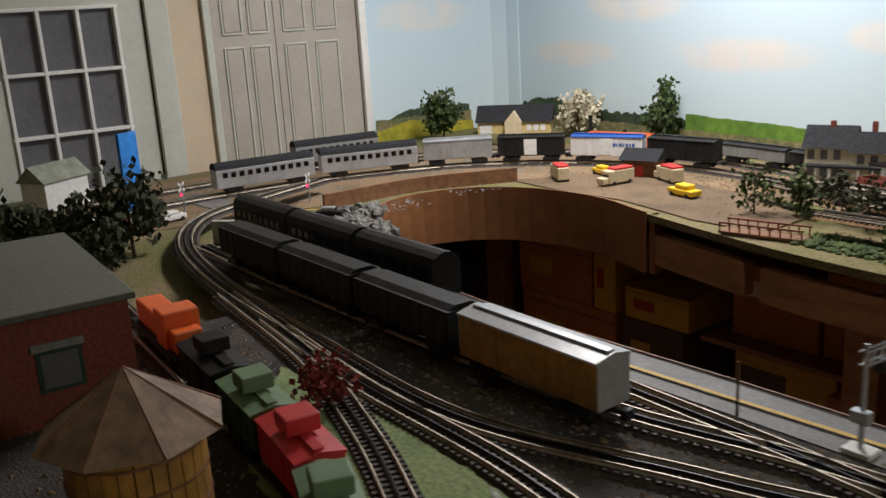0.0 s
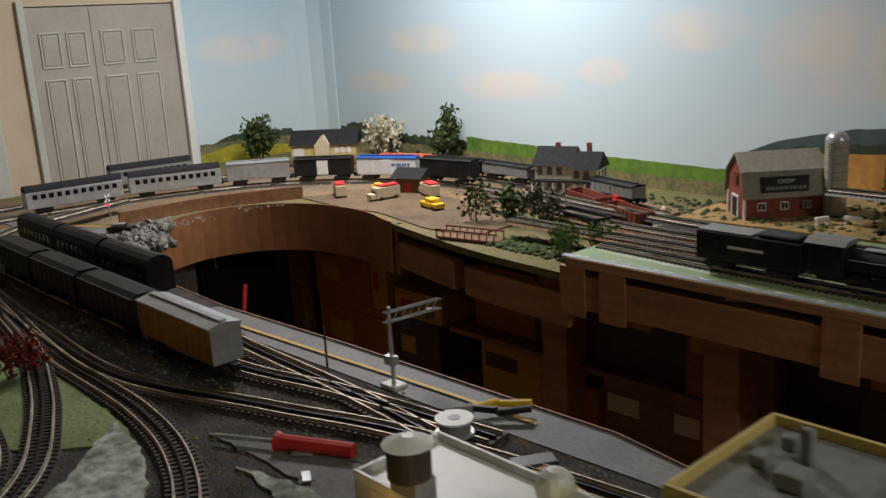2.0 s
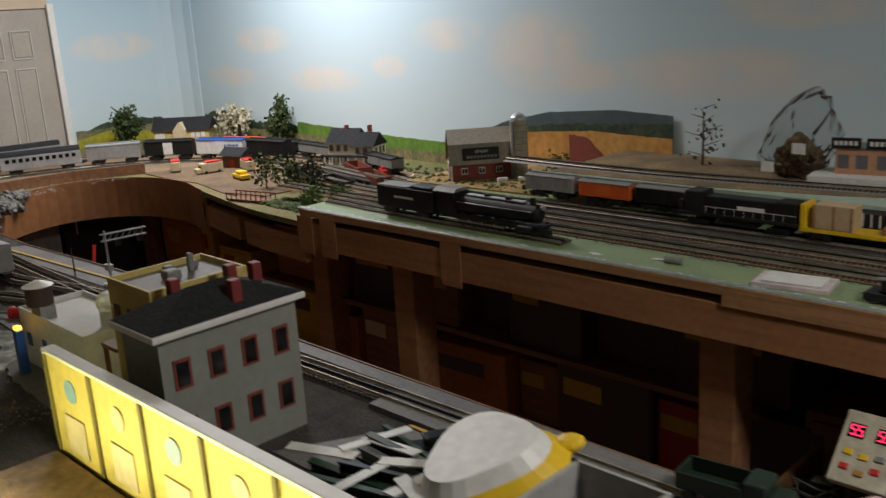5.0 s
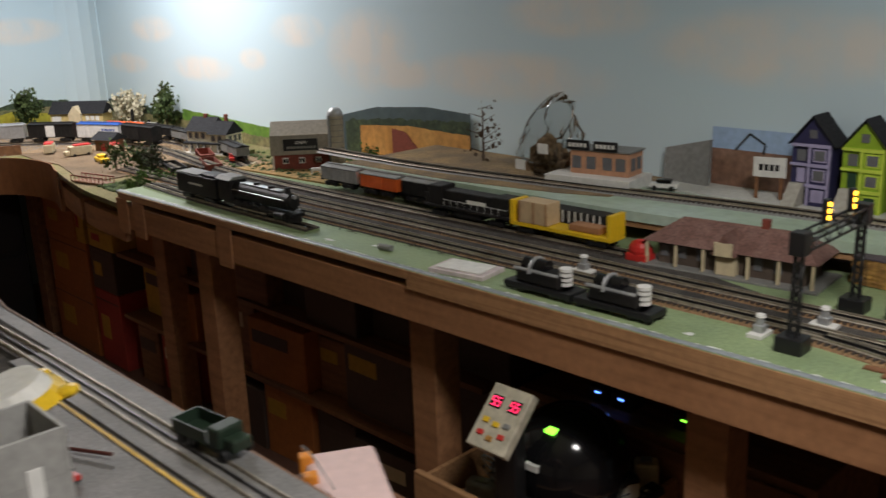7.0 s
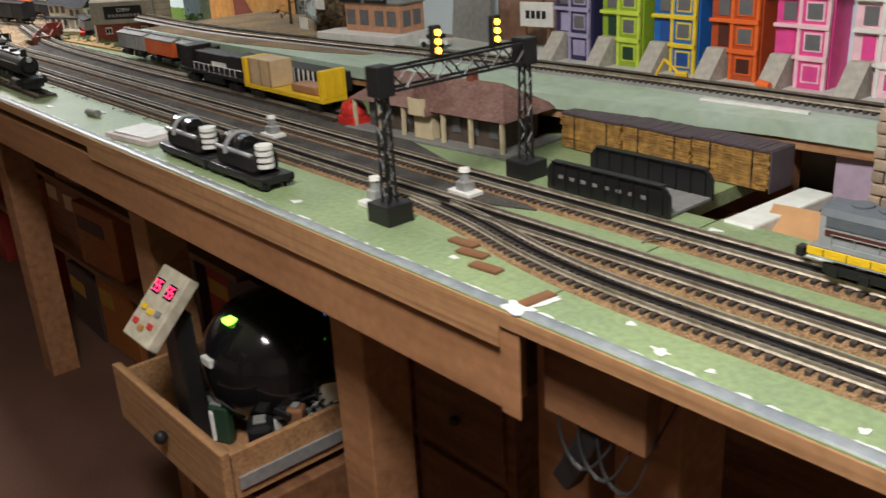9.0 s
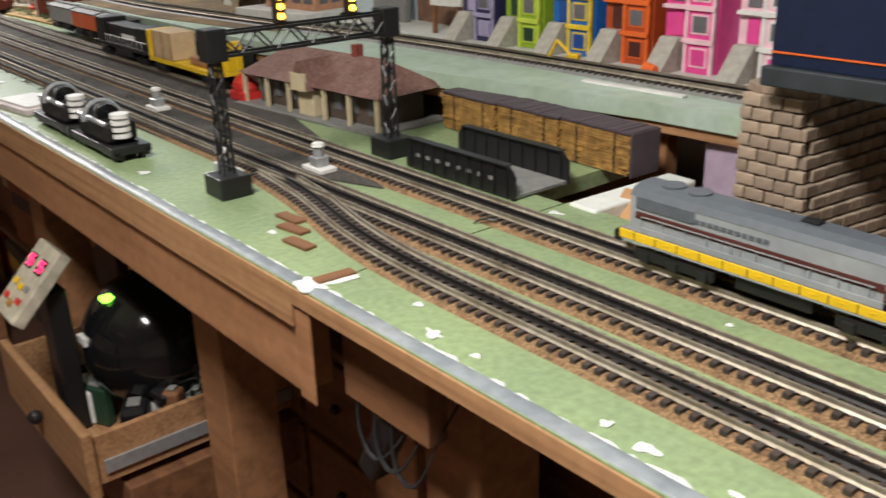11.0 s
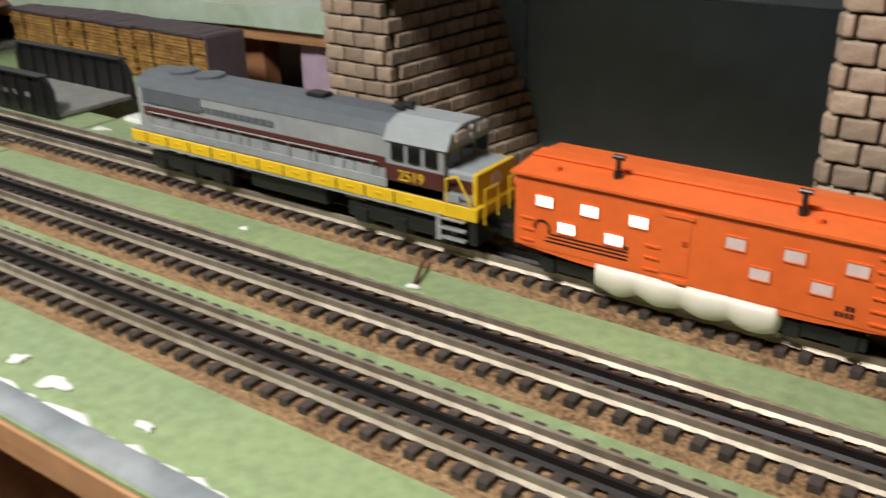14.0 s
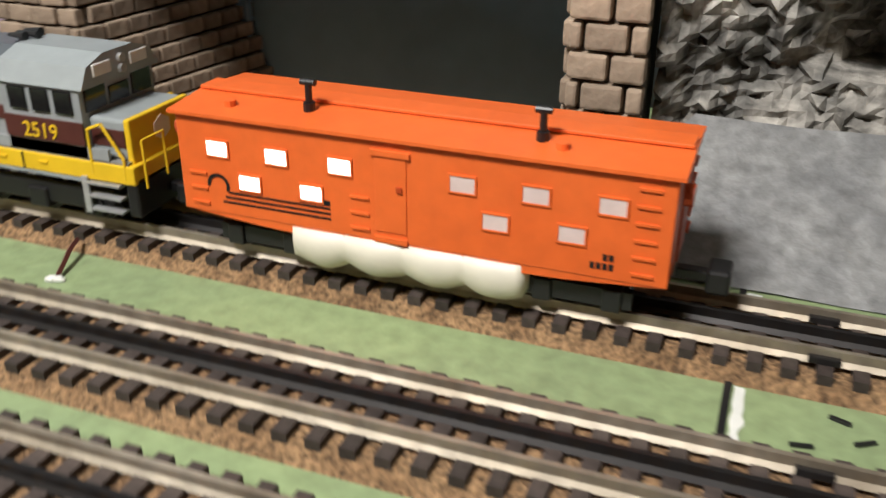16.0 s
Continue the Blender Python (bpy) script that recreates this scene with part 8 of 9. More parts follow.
def hip_building():
    b = thing("grey_hotel", pose(-1.437, -1.04, 0.99), "pale grey hotel with a dark hipped roof and red chimneys", "building", "street buildings")
    L, W, H = 0.10, 0.22, 0.20
    part("wall", box(B(), -L / 2, -W / 2, 0, L / 2, W / 2, H), material("pale_grey_green_wall", (0.27, 0.285, 0.25), 0.6, 0, 60, 0.08, 0.1), b)
    part("cornice", box(B(), -L / 2 - 0.012, -W / 2 - 0.012, H, L / 2 + 0.012, W / 2 + 0.012, H + 0.010, 0.002), TRIM_WHITE, b)
    rf = B()
    lo = [rf.verts.new((x, y, H + 0.0105)) for x, y in ((-L / 2 - 0.010, -W / 2 - 0.010), (L / 2 + 0.010, -W / 2 - 0.010), (L / 2 + 0.010, W / 2 + 0.010), (-L / 2 - 0.010, W / 2 + 0.010))]
    hi = [rf.verts.new((0, y, H + 0.045)) for y in (-W / 2 + 0.08, W / 2 - 0.08)]
    rf.faces.new((lo[0], lo[1], hi[0]))
    rf.faces.new((lo[1], lo[2], hi[1], hi[0]))
    rf.faces.new((lo[2], lo[3], hi[1]))
    rf.faces.new((lo[3], lo[0], hi[0], hi[1]))
    rf.faces.new(list(reversed(lo)))
    part("roof", rf, DARK_ROOF, b)
    for x, y in ((-0.035, 0.06), (-0.04, -0.03), (0.038, 0.02), (-0.015, 0.09)):
        part("chimney", box(B(), x - 0.008, y - 0.008, H + 0.012, x + 0.008, y + 0.008, H + 0.050, 0.002), material("dark_red_chimney", (0.22, 0.03, 0.03), 0.6), b)
    for i in range(4):
        y = -W / 2 + 0.03 + i * 0.053
        for z in (0.04, 0.125):
            w = part("window", box(B(), L / 2 - 0.001, y - 0.013, z, L / 2 + 0.002, y + 0.013, z + 0.042), RED_BRICK, b)
            part("pane", box(B(), L / 2 + 0.0015, y - 0.009, z + 0.004, L / 2 + 0.003, y + 0.009, z + 0.038), BLACK_GLOSS, w)
    for i in range(3):
        x = -L / 2 + 0.018 + i * 0.032
        w = part("window", box(B(), x - 0.012, W / 2 - 0.001, 0.125, x + 0.012, W / 2 + 0.002, 0.167), RED_BRICK, b)


hip_building()

gp2 = thing("girder_pile", pose(-1.10, -1.01, 0.993), "pile of dark green bridge girders and white strips", "girder pile")
for i in range(11):
    m2 = pose(rng2.uniform(-0.06, 0.06), -0.075 + i * 0.014, 0.010 + (i % 3) * 0.014, rng2.uniform(-20, 20), 0, rng2.uniform(-16, 16))
    bm = B()
    l2 = rng2.uniform(0.08, 0.15)
    box(bm, -l2, -0.005, 0, l2, 0.005, 0.003)
    box(bm, -l2, -0.001, 0.003, l2, 0.001, 0.014)
    box(bm, -l2, -0.005, 0.014, l2, 0.005, 0.017)
    bmesh.ops.transform(bm, matrix=m2, verts=bm.verts)
    part("girder", bm, (DARK_GREEN, BLACK, DARK_GREEN, GREY)[i % 4], gp2)
for i in range(7):
    m2 = pose(-0.12 + i * 0.035, rng2.uniform(-0.05, 0.07), 0.045 + 0.003 * i, rng2.uniform(-8, 8), rng2.uniform(-6, 6), rng2.uniform(50, 110) if i % 2 else rng2.uniform(-25, 25))
    bm = box(B(), -0.05, -0.009, 0, 0.05, 0.009, 0.002)
    bmesh.ops.transform(bm, matrix=m2, verts=bm.verts)
    part("strip", bm, TRIM_WHITE if i % 3 else WHITE, gp2)
b4 = flat_building("white_shop", pose(-0.79, -1.065, 0.99), 0.11, 0.175, 0.14, material("grey_white_plastic", (0.36, 0.355, 0.34), 0.6, 0, 70, 0.12, 0.1), SOOT, "white roofless model shop with small windows", (("e", 2, 0.06, 0.10), ("s", 2, 0.06, 0.10)), TRIM_WHITE, 0.06)
pt = thing("party_plate", pose(-0.985, -0.965, 1.066, 10, -14, 20) @ Matrix.Diagonal((1.15, 1.15, 1.0, 1)), "white rounded plastic lid with a yellow rim", "plastic lid")
rim = B()
dk = B()
for bmx, r, z0, z1 in ((rim, 0.082, 0.0, 0.016), (dk, 0.070, 0.010, 0.034)):
    lo, hi = [], []
    for i in range(30):
        a = i / 30 * math.tau
        k = r * (1 + 0.10 * math.cos(3 * a))
        lo.append(bmx.verts.new((k * math.cos(a), k * math.sin(a), z0)))
        hi.append(bmx.verts.new((k * 0.82 * math.cos(a), k * 0.82 * math.sin(a), z1)))
    bmx.faces.new(list(reversed(lo)))
    bmx.faces.new(hi)
    for i in range(30):
        bmx.faces.new((lo[i], lo[(i + 1) % 30], hi[(i + 1) % 30], hi[i]))
part("rim", rim, YELLOW, pt)
part("dish", dk, WHITE, pt)
for a in (200, 20, 110):
    part("foot", ball(B(), (0.085 * math.cos(radians(a)), 0.085 * math.sin(radians(a)), 0.002), 0.016, 1.2, 0.9, 0.6, 12), YELLOW, pt)
solid("dark_shop_block", box(B(), -0.05, -0.085, 0, 0.05, 0.085, 0.075, 0.003), plain("dark_slate_plastic", (0.03, 0.045, 0.055), 0.5), "dark slate block between the shop and girders", "block", pose(-0.905, -1.07, 0.99))

OLIVE = plain("olive_trim_paint", (0.16, 0.13, 0.03), 0.6)
lw = thing("lit_facade", pose(-1.18, -1.215, 0.99), "long yellow station facade lit by a strip lamp", "facade")
part("wall", box(B(), -0.42, 0, 0, 0.42, 0.012, 0.158), GLOW, lw)
part("coping", box(B(), -0.425, -0.004, 0.158, 0.425, 0.016, 0.164, 0.001), TRIM_WHITE, lw)
for i in range(7):
    x = -0.42 + i * 0.14
    part("pilaster", box(B(), x - 0.0035, -0.004, 0, x + 0.0035, 0.0, 0.156), OLIVE, lw)
for i in range(6):
    x = -0.35 + i * 0.14
    part("window", box(B(), x - 0.03, -0.0025, 0.02, x + 0.03, 0.001, 0.075), CREAM, lw)
    part("medallion", rod(B(), (x, -0.002, 0.115), (x, 0.001, 0.115), 0.017, n=20), CREAM if i % 2 else SLATE_BLUE, lw)
part("backing", box(B(), -0.42, 0.014, 0, 0.42, 0.030, 0.15), SOOT, lw)
solid("platform", box(B(), -1.60, -1.45, 0.990, -0.72, -1.222, 0.998, 0.002), TAN_ROOF, "tan platform in front of the lit facade", "platform")
ls = thing("strip_lamp", pose(-1.18, -1.36, 0.998), "lit yellow strip lamp along the platform", "lamp")
part("channel", box(B(), -0.42, -0.012, 0, 0.42, 0.012, 0.006), WHITE, ls)
part("strip", box(B(), -0.41, -0.006, 0.0062, 0.41, 0.010, 0.010), LAMP_STRIP, ls)

ARMY = plain("army_green_plastic", (0.012, 0.026, 0.015), 0.5)
tc = thing("army_truck", pose(-0.782, -0.762, 0.9998, 0, 0, 6) @ Matrix.Diagonal((0.82, 0.82, 0.82, 1)), "dark green model army truck on the street", "vehicle")
part("bed", box(B(), -0.075, -0.028, 0.018, 0.02, 0.028, 0.022), ARMY, tc)
for s in (-1, 1):
    part("bed_side", box(B(), -0.075, s * 0.028 - 0.0015, 0.022, 0.02, s * 0.028 + 0.0015, 0.045), ARMY, tc)
part("tailgate", box(B(), -0.0765, -0.028, 0.022, -0.0735, 0.028, 0.045), ARMY, tc)
part("cab", box(B(), 0.022, -0.027, 0.018, 0.055, 0.027, 0.055, 0.004), ARMY, tc)
part("bonnet", box(B(), 0.055, -0.020, 0.018, 0.085, 0.020, 0.040, 0.004), ARMY, tc)
for x in (-0.055, -0.025, 0.062):
    for s in (-1, 1):
        part("wheel", rod(B(), (x, s * 0.022, 0.0105), (x, s * 0.030, 0.0105), 0.0105, n=14), BLACK, tc)
road_vehicle("black_car", pose(-1.16, -0.875, 0.993, 0, 0, 60), 0.075, BLACK_GLOSS, BLACK_GLOSS, "black model car parked on the street")
road_vehicle("silver_car", pose(-0.98, -0.93, 0.993, 0, 0, 40), 0.075, SILVER, BLACK_GLOSS, "silver and black model car on the street")
road_vehicle("red_car", pose(-0.86, -0.945, 0.993, 0, 0, 10), 0.05, RED, WHITE, "red and white model car on the street")
solid("barrier_arm", rod(B(), (-0.06, 0, 0.006), (0.06, 0.0, 0.010), 0.003, n=8), MAROON, "dark striped barrier arm lying on the street", "barrier", pose(-0.92, -0.90, 0.993, 0, 0, 25))

pk = thing("pink_box", pose(-0.645, -0.632, 0.90, 0, 0, -30) @ Matrix.Diagonal((0.86, 0.84, 1, 1)), "pinkish white plastic box with orange clips and a wire bail", "box")
part("body", box(B(), -0.10, -0.065, 0, 0.10, 0.065, 0.05, 0.010), material("pink_white_plastic", (0.66, 0.48, 0.46), 0.4, 0, 40, 0.06, 0.05), pk)
for x in (-0.07, 0.0):
    part("clip", box(B(), x - 0.012, -0.075, 0.035, x + 0.012, -0.05, 0.062, 0.003), plain("orange_clip", (0.70, 0.25, 0.03), 0.5) if x < 0 else bpy.data.materials["orange_clip"], pk)
bl2 = B()
pts = smooth_line([(-0.09, -0.06, 0.05), (-0.05, -0.07, 0.085), (0.02, -0.06, 0.10), (0.06, -0.03, 0.06)], 0.006)
sweep(bl2, pts, [(-0.002, 0), (0, -0.002), (0.002, 0), (0, 0.002)])
part("bail", bl2, SILVER, pk)
solid("box_ledge_board", box(B(), -0.78, -0.72, 0.882, -0.56, -0.56, 0.899, 0.003), PINE_DARK, "brown ledge board at the peninsula side", "board", kind="structure")
solid("ledge_post", box(B(), -0.72, -0.66, 0.0, -0.64, -0.58, 0.881), PINE_DARK, "brown post under the ledge", "post")

# ---- under the bench ----
dr = thing("open_drawer", pose(-1.14, -0.05, 0.42), "pulled-out wooden drawer full of cables and remotes", "drawer")
part("front", box(B(), 0, -0.012, -0.02, 0.475, 0.006, 0.11, 0.003), PLY, dr)
part("bottom", box(B(), 0.01, 0.006, 0.0, 0.465, 0.42, 0.008), PLY, dr)
for x in (0.01, 0.453):
    part("side", box(B(), x, 0.006, 0.008, x + 0.012, 0.42, 0.095, 0.001), PLY, dr)
    part("runner", box(B(), x - 0.006 if x < 0.1 else x + 0.012, 0.02, 0.02, x if x < 0.1 else x + 0.018, 0.6, 0.045), SILVER, dr)
part("knob", ball(B(), (0.24, -0.024, 0.045), 0.014, n=12), BLACK, dr)
dc = thing("drawer_cabinet", pose(-1.16, 0.35, 0.0), "dark wooden drawer cabinet under the bench", "cabinet")
part("body", box(B(), 0, 0, 0.0, 0.80, 0.37, 0.60, 0.004), PINE_DARK, dc)
for x in (0.02, 0.28, 0.54):
    for z in (0.03, 0.22, 0.41):
        f = part("drawer_front", box(B(), x, -0.012, z, x + 0.24, 0.001, z + 0.17, 0.003), PINE_DARK, dc)
        part("knob", ball(B(), (x + 0.12, -0.02, z + 0.085), 0.010, n=10), BLACK, f)
solid("drawer_stand", box(B(), -1.14, 0.0, 0.30, -0.66, 0.349, 0.399, 0.004), PINE_DARK, "dark wooden rail frame below the drawer", "frame")
for i in range(9):
    rm = thing("remote_control", pose(-1.02 + 0.04 * i, 0.10 + 0.05 * (i % 3), 0.432 + 0.02 * (i % 4) + 0.008 * i, rng2.uniform(-12, 12), rng2.uniform(-14, 14), rng2.uniform(10, 80)), "black remote control with rows of keys", "remote control", "remotes in the drawer")
    part("body", box(B(), -0.075, -0.022, 0, 0.075, 0.022, 0.018, 0.004), BLACK, rm)
    for a in range(6):
        for b in range(3):
            part("key", box(B(), -0.055 + a * 0.018, -0.014 + b * 0.011, 0.018, -0.045 + a * 0.018, -0.008 + b * 0.011, 0.0195), WHITE if (a + b) % 3 == 0 else GREY, rm)
# drawer clutter: adapters, bottles, boxes and coiled leads
r5 = random.Random(5)
for x, y, z, sx, sy, sz, m2, turn, lab in ((-0.79, 0.10, 0.505, 0.035, 0.022, 0.020, WHITE, 20, "white plastic adapter in the drawer"), (-0.72, 0.20, 0.500, 0.022, 0.020, 0.055, FROST, -15, "off-white plastic case in the drawer"), (-0.735, 0.30, 0.480, 0.028, 0.022, 0.075, CREAM, 35, "cream plastic case in the drawer"),
                                        (-0.86, 0.03, 0.500, 0.030, 0.010, 0.008, DARK_GREEN, 25, "green plastic strip in the drawer"), (-0.90, 0.035, 0.490, 0.045, 0.016, 0.010, WHITE, -20, "white card packet in the drawer"), (-1.02, 0.05, 0.470, 0.04, 0.02, 0.03, GREY, 15, "grey power brick in the drawer"),
                                        (-0.745, 0.06, 0.490, 0.030, 0.024, 0.020, BLACK, -30, "black power brick in the drawer"), (-1.05, 0.20, 0.460, 0.05, 0.03, 0.05, BLACK, 12, "black plastic box in the drawer"), (-0.71, 0.12, 0.480, 0.016, 0.016, 0.05, PINE_DARK, 40, "brown bottle in the drawer")):
    ob = thing("drawer_item", pose(x, y, 0.429, 0, 0, turn), lab, "small item", "things in the drawer")
    part("body", box(B(), -sx, -sy, 0, sx, sy, z - 0.429 + sz, min(sx, sy) * 0.35), m2, ob)
    part("cap", box(B(), -sx * 0.45, -sy * 0.5, z - 0.429 + sz, sx * 0.45, sy * 0.5, z - 0.429 + sz + 0.006, 0.002), GREY, ob)
for k in range(4):
    cx, cy = (-0.97, -0.80, -0.74, -1.04)[k], (0.08, 0.20, 0.16, 0.13)[k]
    loop = [(cx + (0.045 + 0.008 * math.sin(i * 2.1)) * math.cos(i * 0.62), cy + 0.030 * math.sin(i * 0.62), 0.47 + 0.0022 * i + 0.01 * math.sin(i * 1.3)) for i in range(32)]
    solid("coiled_lead", sweep(B(), smooth_line(loop, 0.008), [(-0.0025, 0), (0, -0.0025), (0.0025, 0), (0, 0.0025)]), BLACK if k % 2 == 0 else GREY, "coiled lead lying in the open drawer", "cable", group="leads in the drawer")
dm = thing("black_dome", pose(-0.845, 0.155, 0.50), "large glossy black dome with a green light", "dome")
d2 = ball(B(), (0, 0, 0.075), 0.137, 1, 1, 1.0, 32)
part("shell", d2, BLACK_GLOSS, dm, smooth=True)
part("green_light", box(B(), 0.0, -0.094, 0.181, 0.024, -0.072, 0.190, 0.002), GREEN_LED, dm)
part("sticker", box(B(), -0.02, -0.138, 0.105, 0.015, -0.126, 0.120), WHITE, dm)
ctl = thing("control_panel", pose(-0.88, -0.095, 0.69, -44, 0, 0) @ Matrix.Diagonal((0.82, 0.82, 0.73, 1)), "white slanted control panel with red digits", "control panel")
part("case", box(B(), -0.065, 0.0, 0, 0.065, 0.03, 0.20, 0.004), material("ivory_panel", (0.50, 0.46, 0.36), 0.45), ctl)
for x in (-0.032, 0.030):
    q = part("display", box(B(), x - 0.018, -0.002, 0.125, x + 0.018, 0.001, 0.165), BLACK_GLOSS, ctl)
    seg = B()
    for dx in (-0.008, 0.008):
        for dz in (0.131, 0.145, 0.157):
            box(seg, x + dx - 0.006, -0.0032, dz, x + dx + 0.006, -0.0021, dz + 0.003)
        box(seg, x + dx + 0.004, -0.0032, 0.134, x + dx + 0.0065, -0.0021, 0.145)
        box(seg, x + dx - 0.0065, -0.0032, 0.148, x + dx - 0.004, -0.0021, 0.157)
    part("digits", seg, RED_LED, q)
for x, z, m2 in ((-0.035, 0.085, YELLOW), (0.0, 0.08, YELLOW), (0.032, 0.05, RED), (-0.035, 0.045, RED), (0.0, 0.035, OCHRE), (0.034, 0.085, GREY)):
    part("button", box(B(), x - 0.010, -0.006, z - 0.008, x + 0.010, 0.0, z + 0.008, 0.002), m2, ctl)
solid("panel_stand", box(B(), -0.915, -0.025, 0.429, -0.855, 0.012, 0.715, 0.004), BLACK, "black stand holding up the control panel", "stand")
for x, z, m2 in ((-0.945, 0.80, BLUE_LED), (-0.875, 0.80, BLUE_LED), (-0.70, 0.72, GREEN_LED)):
    k = thing("indicator_box", pose(x, 0.40, z - 0.17 if z > 0.75 else 0.63), "small black box with a lit indicator", "electronics", "indicator boxes")
    part("case", box(B(), -0.03, 0, -0.03, 0.03, 0.06, 0.01, 0.003), BLACK, k)
    part("light", box(B(), -0.008, -0.002, -0.003, 0.008, 0.0, 0.001), m2, k)
hk = B()
for i in range(3):
    pts = smooth_line([(0.0 + i * 0.02, 0.03, 0.92), (0.02 + i * 0.03, -0.0, 0.86 - i * 0.01), (0.06 + i * 0.03, -0.005, 0.83), (0.09 + i * 0.02, 0.02, 0.88), (0.10 + i * 0.02, 0.05, 0.93)], 0.01)
    sweep(hk, pts, [(-0.003, 0), (0, -0.003), (0.003, 0), (0, 0.003)])
solid("cable_loop", hk, BLACK, "loops of dark cable hanging under the bench", "cable", pose(0.02, 0.03, 0))
wt = B()
box(wt, -0.014, -0.014, -0.06, 0.014, 0.014, 0.06, 0.004)
solid("plug_strip", wt, BLACK, "black plug transformer hanging under the bench", "transformer", pose(0.055, 0.055, 0.83, 0, 28, 0))
BOX_ORANGE = material("orange_brown_carton", (0.36, 0.12, 0.03), 0.6, 0, 40, 0.12, 0.08)
BOX_YELLOW = material("yellow_carton", (0.45, 0.26, 0.03), 0.6, 0, 40, 0.12, 0.08)
BOX_DARK = material("dark_carton", (0.07, 0.045, 0.035), 0.6, 0, 40, 0.12, 0.08)
BOX_RED = material("red_carton", (0.32, 0.03, 0.02), 0.6, 0, 40, 0.12, 0.08)
r3 = random.Random(21)
for layer, z in enumerate((0.0, 0.30, 0.58)):
    x = -3.35
    while x < -1.28:
        w = r3.uniform(0.14, 0.34)
        hgt = r3.uniform(0.20, 0.28 if layer < 2 else 0.24)
        # past x -2.35 mostly dark colours: under-bench shade put into the cartons
        m2 = r3.choice((BOX_ORANGE, BOX_ORANGE, BOX_YELLOW, BOX_DARK, BOX_RED, PINE_DARK) if x < -2.35 else (BOX_DARK, BOX_DARK, BOX_DARK, BOX_RED, PINE_DARK))
        b = thing("storage_carton", pose(x + w / 2, 0.34 + r3.uniform(-0.03, 0.05), z, 0, 0, r3.uniform(-4, 4)), {BOX_ORANGE: "orange-brown storage carton under the bench", BOX_YELLOW: "yellow storage carton under the bench", BOX_DARK: "dark storage carton under the bench", BOX_RED: "red storage carton under the bench", PINE_DARK: "brown wooden storage box under the bench"}[m2], "box", "storage cartons")
        part("carton", box(B(), -w / 2 + 0.004, 0, 0, w / 2 - 0.004, 0.3, hgt, 0.004), m2, b)
        part("end_label", box(B(), -w * 0.42, -0.0015, hgt * 0.58, w * r3.uniform(-0.1, 0.3), -0.0002, hgt * 0.80), r3.choice((BOX_YELLOW, BOX_DARK, WALL_BEIGE)), b)
        x += w
    if layer:
        solid("storage_shelf", box(B(), -3.4, 0.30, z - 0.018, -1.25, 0.72, z - 0.001), PINE_DARK, "brown storage shelf under the bench", "shelf", kind="structure")
rs = thing("red_stick", pose(-3.98, -0.13, 0.0), "thin red stick leaning under the curved fascia", "stick")
part("rod", rod(B(), (0, -0.10, 0.001), (-0.05, 0.05, 0.70), 0.008, n=10), RED, rs)
solid("storage_partition", box(B(), -4.5, -0.60, 0.0, -4.45, -0.05, 0.88), material("dim_grey_panel", (0.30, 0.29, 0.27), 0.6), "pale grey partition under the layout", "partition")
bc = thing("black_cabinet", pose(-4.42, -0.04, 0.0), "black cabinet standing under the layout", "cabinet")
part("body", box(B(), -0.28, 0, 0, 0, 0.33, 0.80, 0.004), BLACK, bc)
for z0 in (0.03, 0.42):
    dp = part("door", box(B(), 0.0, 0.008, z0, 0.012, 0.322, z0 + 0.36, 0.003), BLACK, bc)
    part("handle", rod(B(), (0.022, 0.05, z0 + 0.26), (0.022, 0.05, z0 + 0.32), 0.004, n=8), SILVER, dp)
solid("layout_post", box(B(), -4.33, 0.29, 0.0, -4.24, 0.34, 0.935, 0.003), PINE_DARK, "brown post carrying the curved layout", "post")


def stacked_carton(x0, x1, y, z0, z1, mat, label):
    c = thing("storage_carton", pose((x0 + x1) / 2, y, z0), label, "box", "storage cartons")
    w, hgt = (x1 - x0) / 2, z1 - z0
    part("carton", box(B(), -w, 0, 0, w, 0.26, hgt, 0.004), mat, c)
    part("flap_line", box(B(), -w + 0.004, -0.0012, hgt * 0.86, w - 0.004, 0.0004, hgt * 0.875), BOX_DARK, c)
    part("end_label", box(B(), -w * 0.7, -0.0016, hgt * 0.35, -w * 0.05, 0.0002, hgt * 0.66), BOX_YELLOW if mat is not BOX_YELLOW else BOX_RED, c)


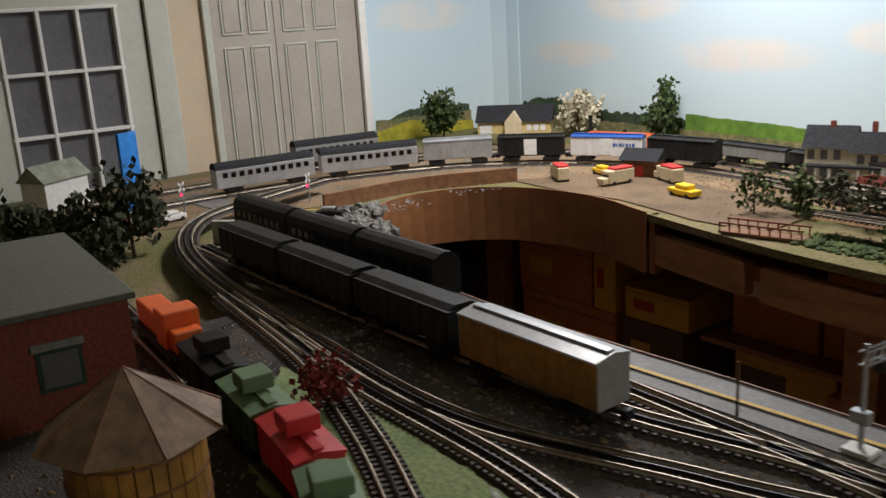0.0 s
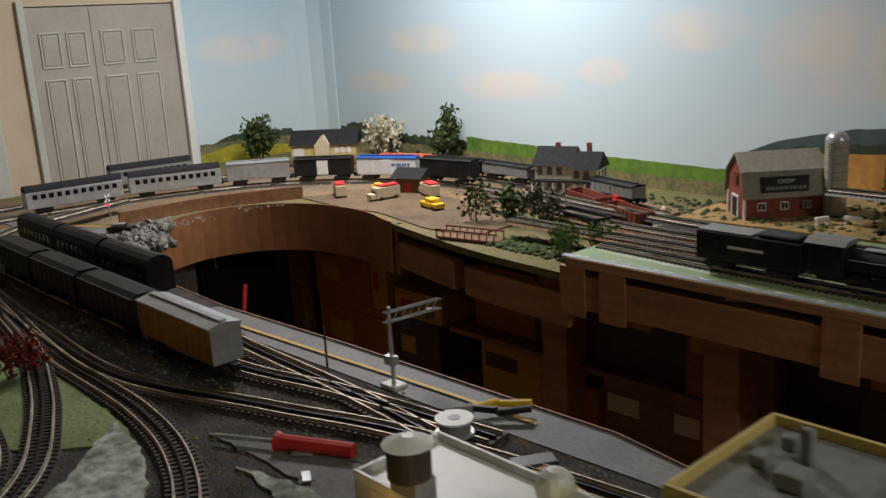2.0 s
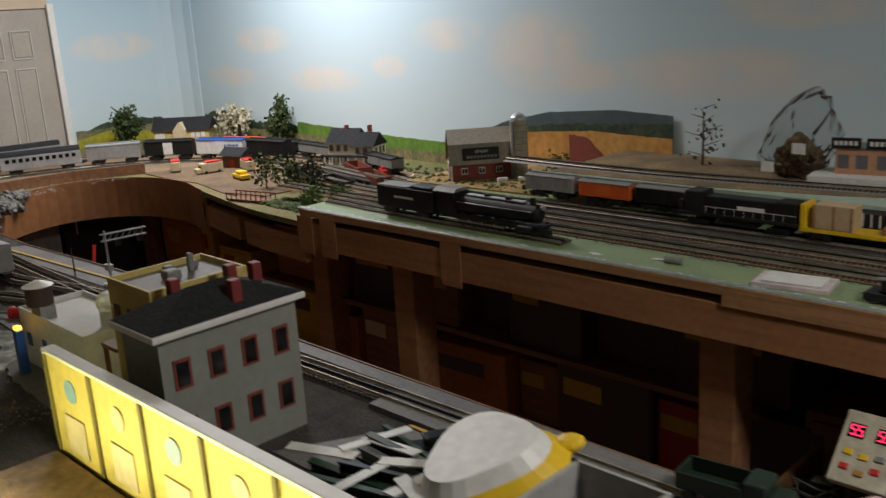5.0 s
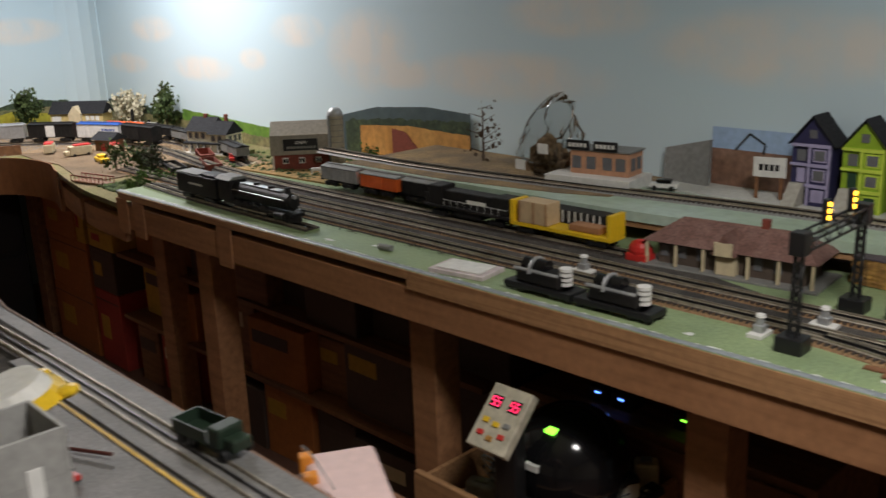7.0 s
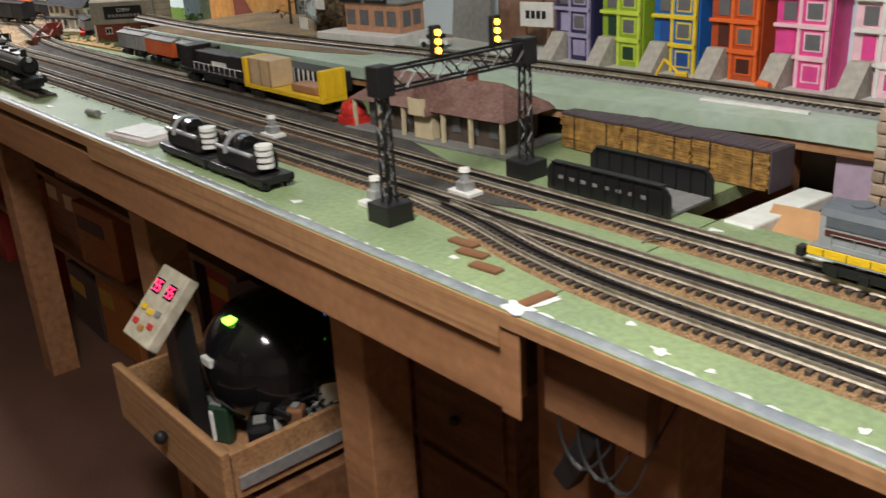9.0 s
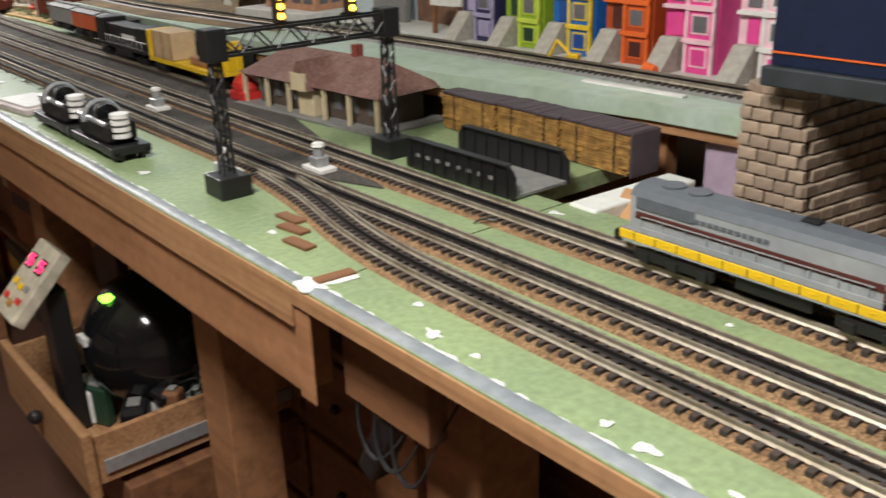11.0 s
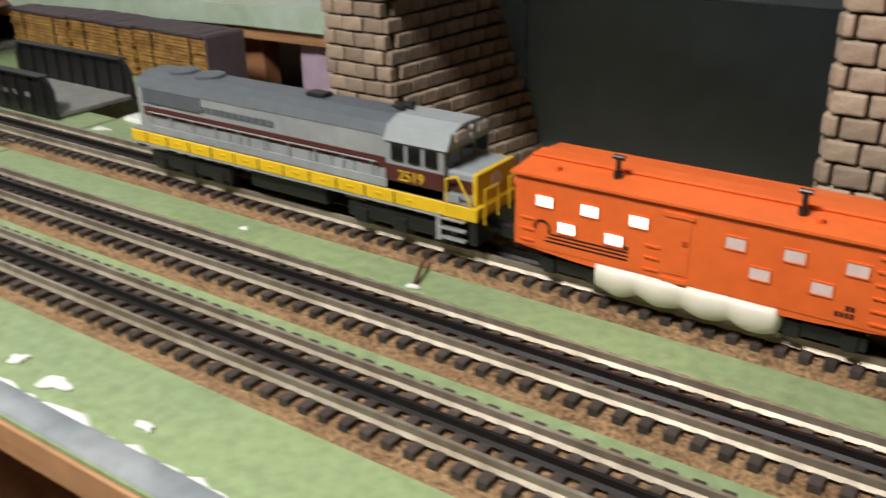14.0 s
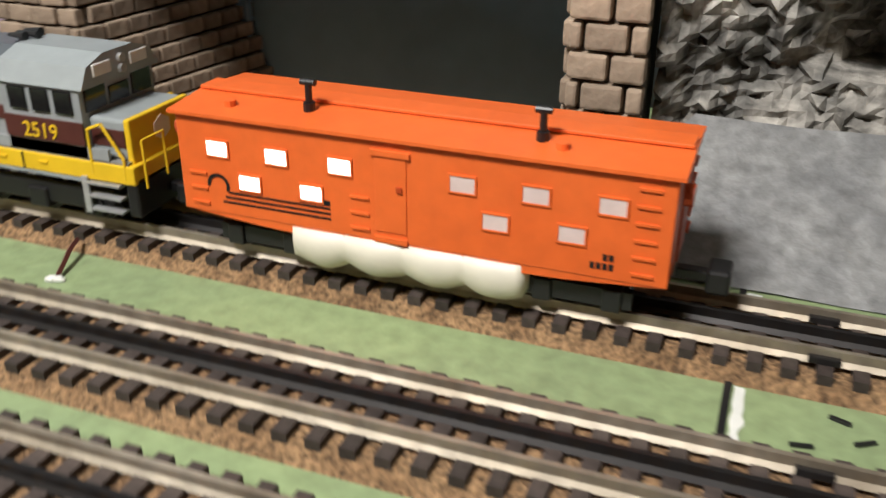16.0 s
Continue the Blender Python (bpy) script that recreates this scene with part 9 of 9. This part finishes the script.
for x0, x1, z0, z1, mat, lab in ((-4.17, -3.74, 0.0, 0.30, BOX_ORANGE, "orange-brown carton at the foot of a stack"), (-4.16, -3.73, 0.301, 0.555, BOX_ORANGE, "orange-brown carton in a stack under the layout"),
                                 (-4.17, -3.83, 0.556, 0.745, BOX_ORANGE, "bright orange-brown carton on top of a stack"), (-3.82, -3.73, 0.556, 0.765, BOX_YELLOW, "slim yellow carton on top of a stack"),
                                 (-3.70, -3.46, 0.0, 0.36, BOX_RED, "red carton at the foot of a stack"), (-3.70, -3.47, 0.361, 0.56, BOX_DARK, "dark carton in a stack under the layout"), (-3.69, -3.45, 0.561, 0.66, BOX_YELLOW, "flat yellow carton on a stack")):
    stacked_carton(x0, x1, 0.31, z0, z1, mat, lab)

# loose stones and scraps on the scenicked ground
def scatter(name, n, area, z, size, mat, label, seed):
    r = random.Random(seed)
    verts, faces = [], []
    for i in range(n):
        x, y = r.uniform(area[0], area[2]), r.uniform(area[1], area[3])
        if noise.noise((x * 5, y * 5, seed)) < r.uniform(-0.35, 0.35):
            continue
        s, a = size * r.uniform(0.4, 1.3), r.uniform(0, 6.3)
        c, d = math.cos(a) * s, math.sin(a) * s
        k = len(verts)
        verts += [(x + c, y + d, z), (x - d * 0.8, y + c * 0.8, z), (x - c, y - d, z), (x + d * 0.7, y - c * 0.7, z), (x + c * 0.3, y + d * 0.2, z + s * r.uniform(0.5, 1.0))]
        faces += [(k, k + 1, k + 4), (k + 1, k + 2, k + 4), (k + 2, k + 3, k + 4), (k + 3, k, k + 4)]
    me = bpy.data.meshes.new(name)
    me.from_pydata(verts, [], faces)
    me.materials.append(mat)
    tagged(new(name, me), label, "ground cover", kind="stuff")


scatter("loose_ballast", 9000, (-3.35, -1.60, -1.75, -0.76), 0.9902, 0.0032, GREY, "loose grey ballast stones on the peninsula", 3)
scatter("loose_earth", 5000, (-3.35, -1.60, -1.75, -0.76), 0.9902, 0.0045, DIRT, "clods of brown earth on the peninsula", 8)
scatter("loose_gravel", 5000, (-4.9, -0.6, -4.0, 0.75), 0.9572, 0.004, GREY, "loose grey gravel along the curved tracks", 5)
scatter("yard_earth", 6000, (-4.0, 0.2, -2.68, 0.88), 0.9572, 0.0045, DIRT, "clods of brown earth round the yard tracks", 6)
scatter("yard_cinders", 5000, (-2.62, 0.13, -0.9, 0.46), 1.0024, 0.0028, BALLAST, "dark cinders between the yard tracks", 9)
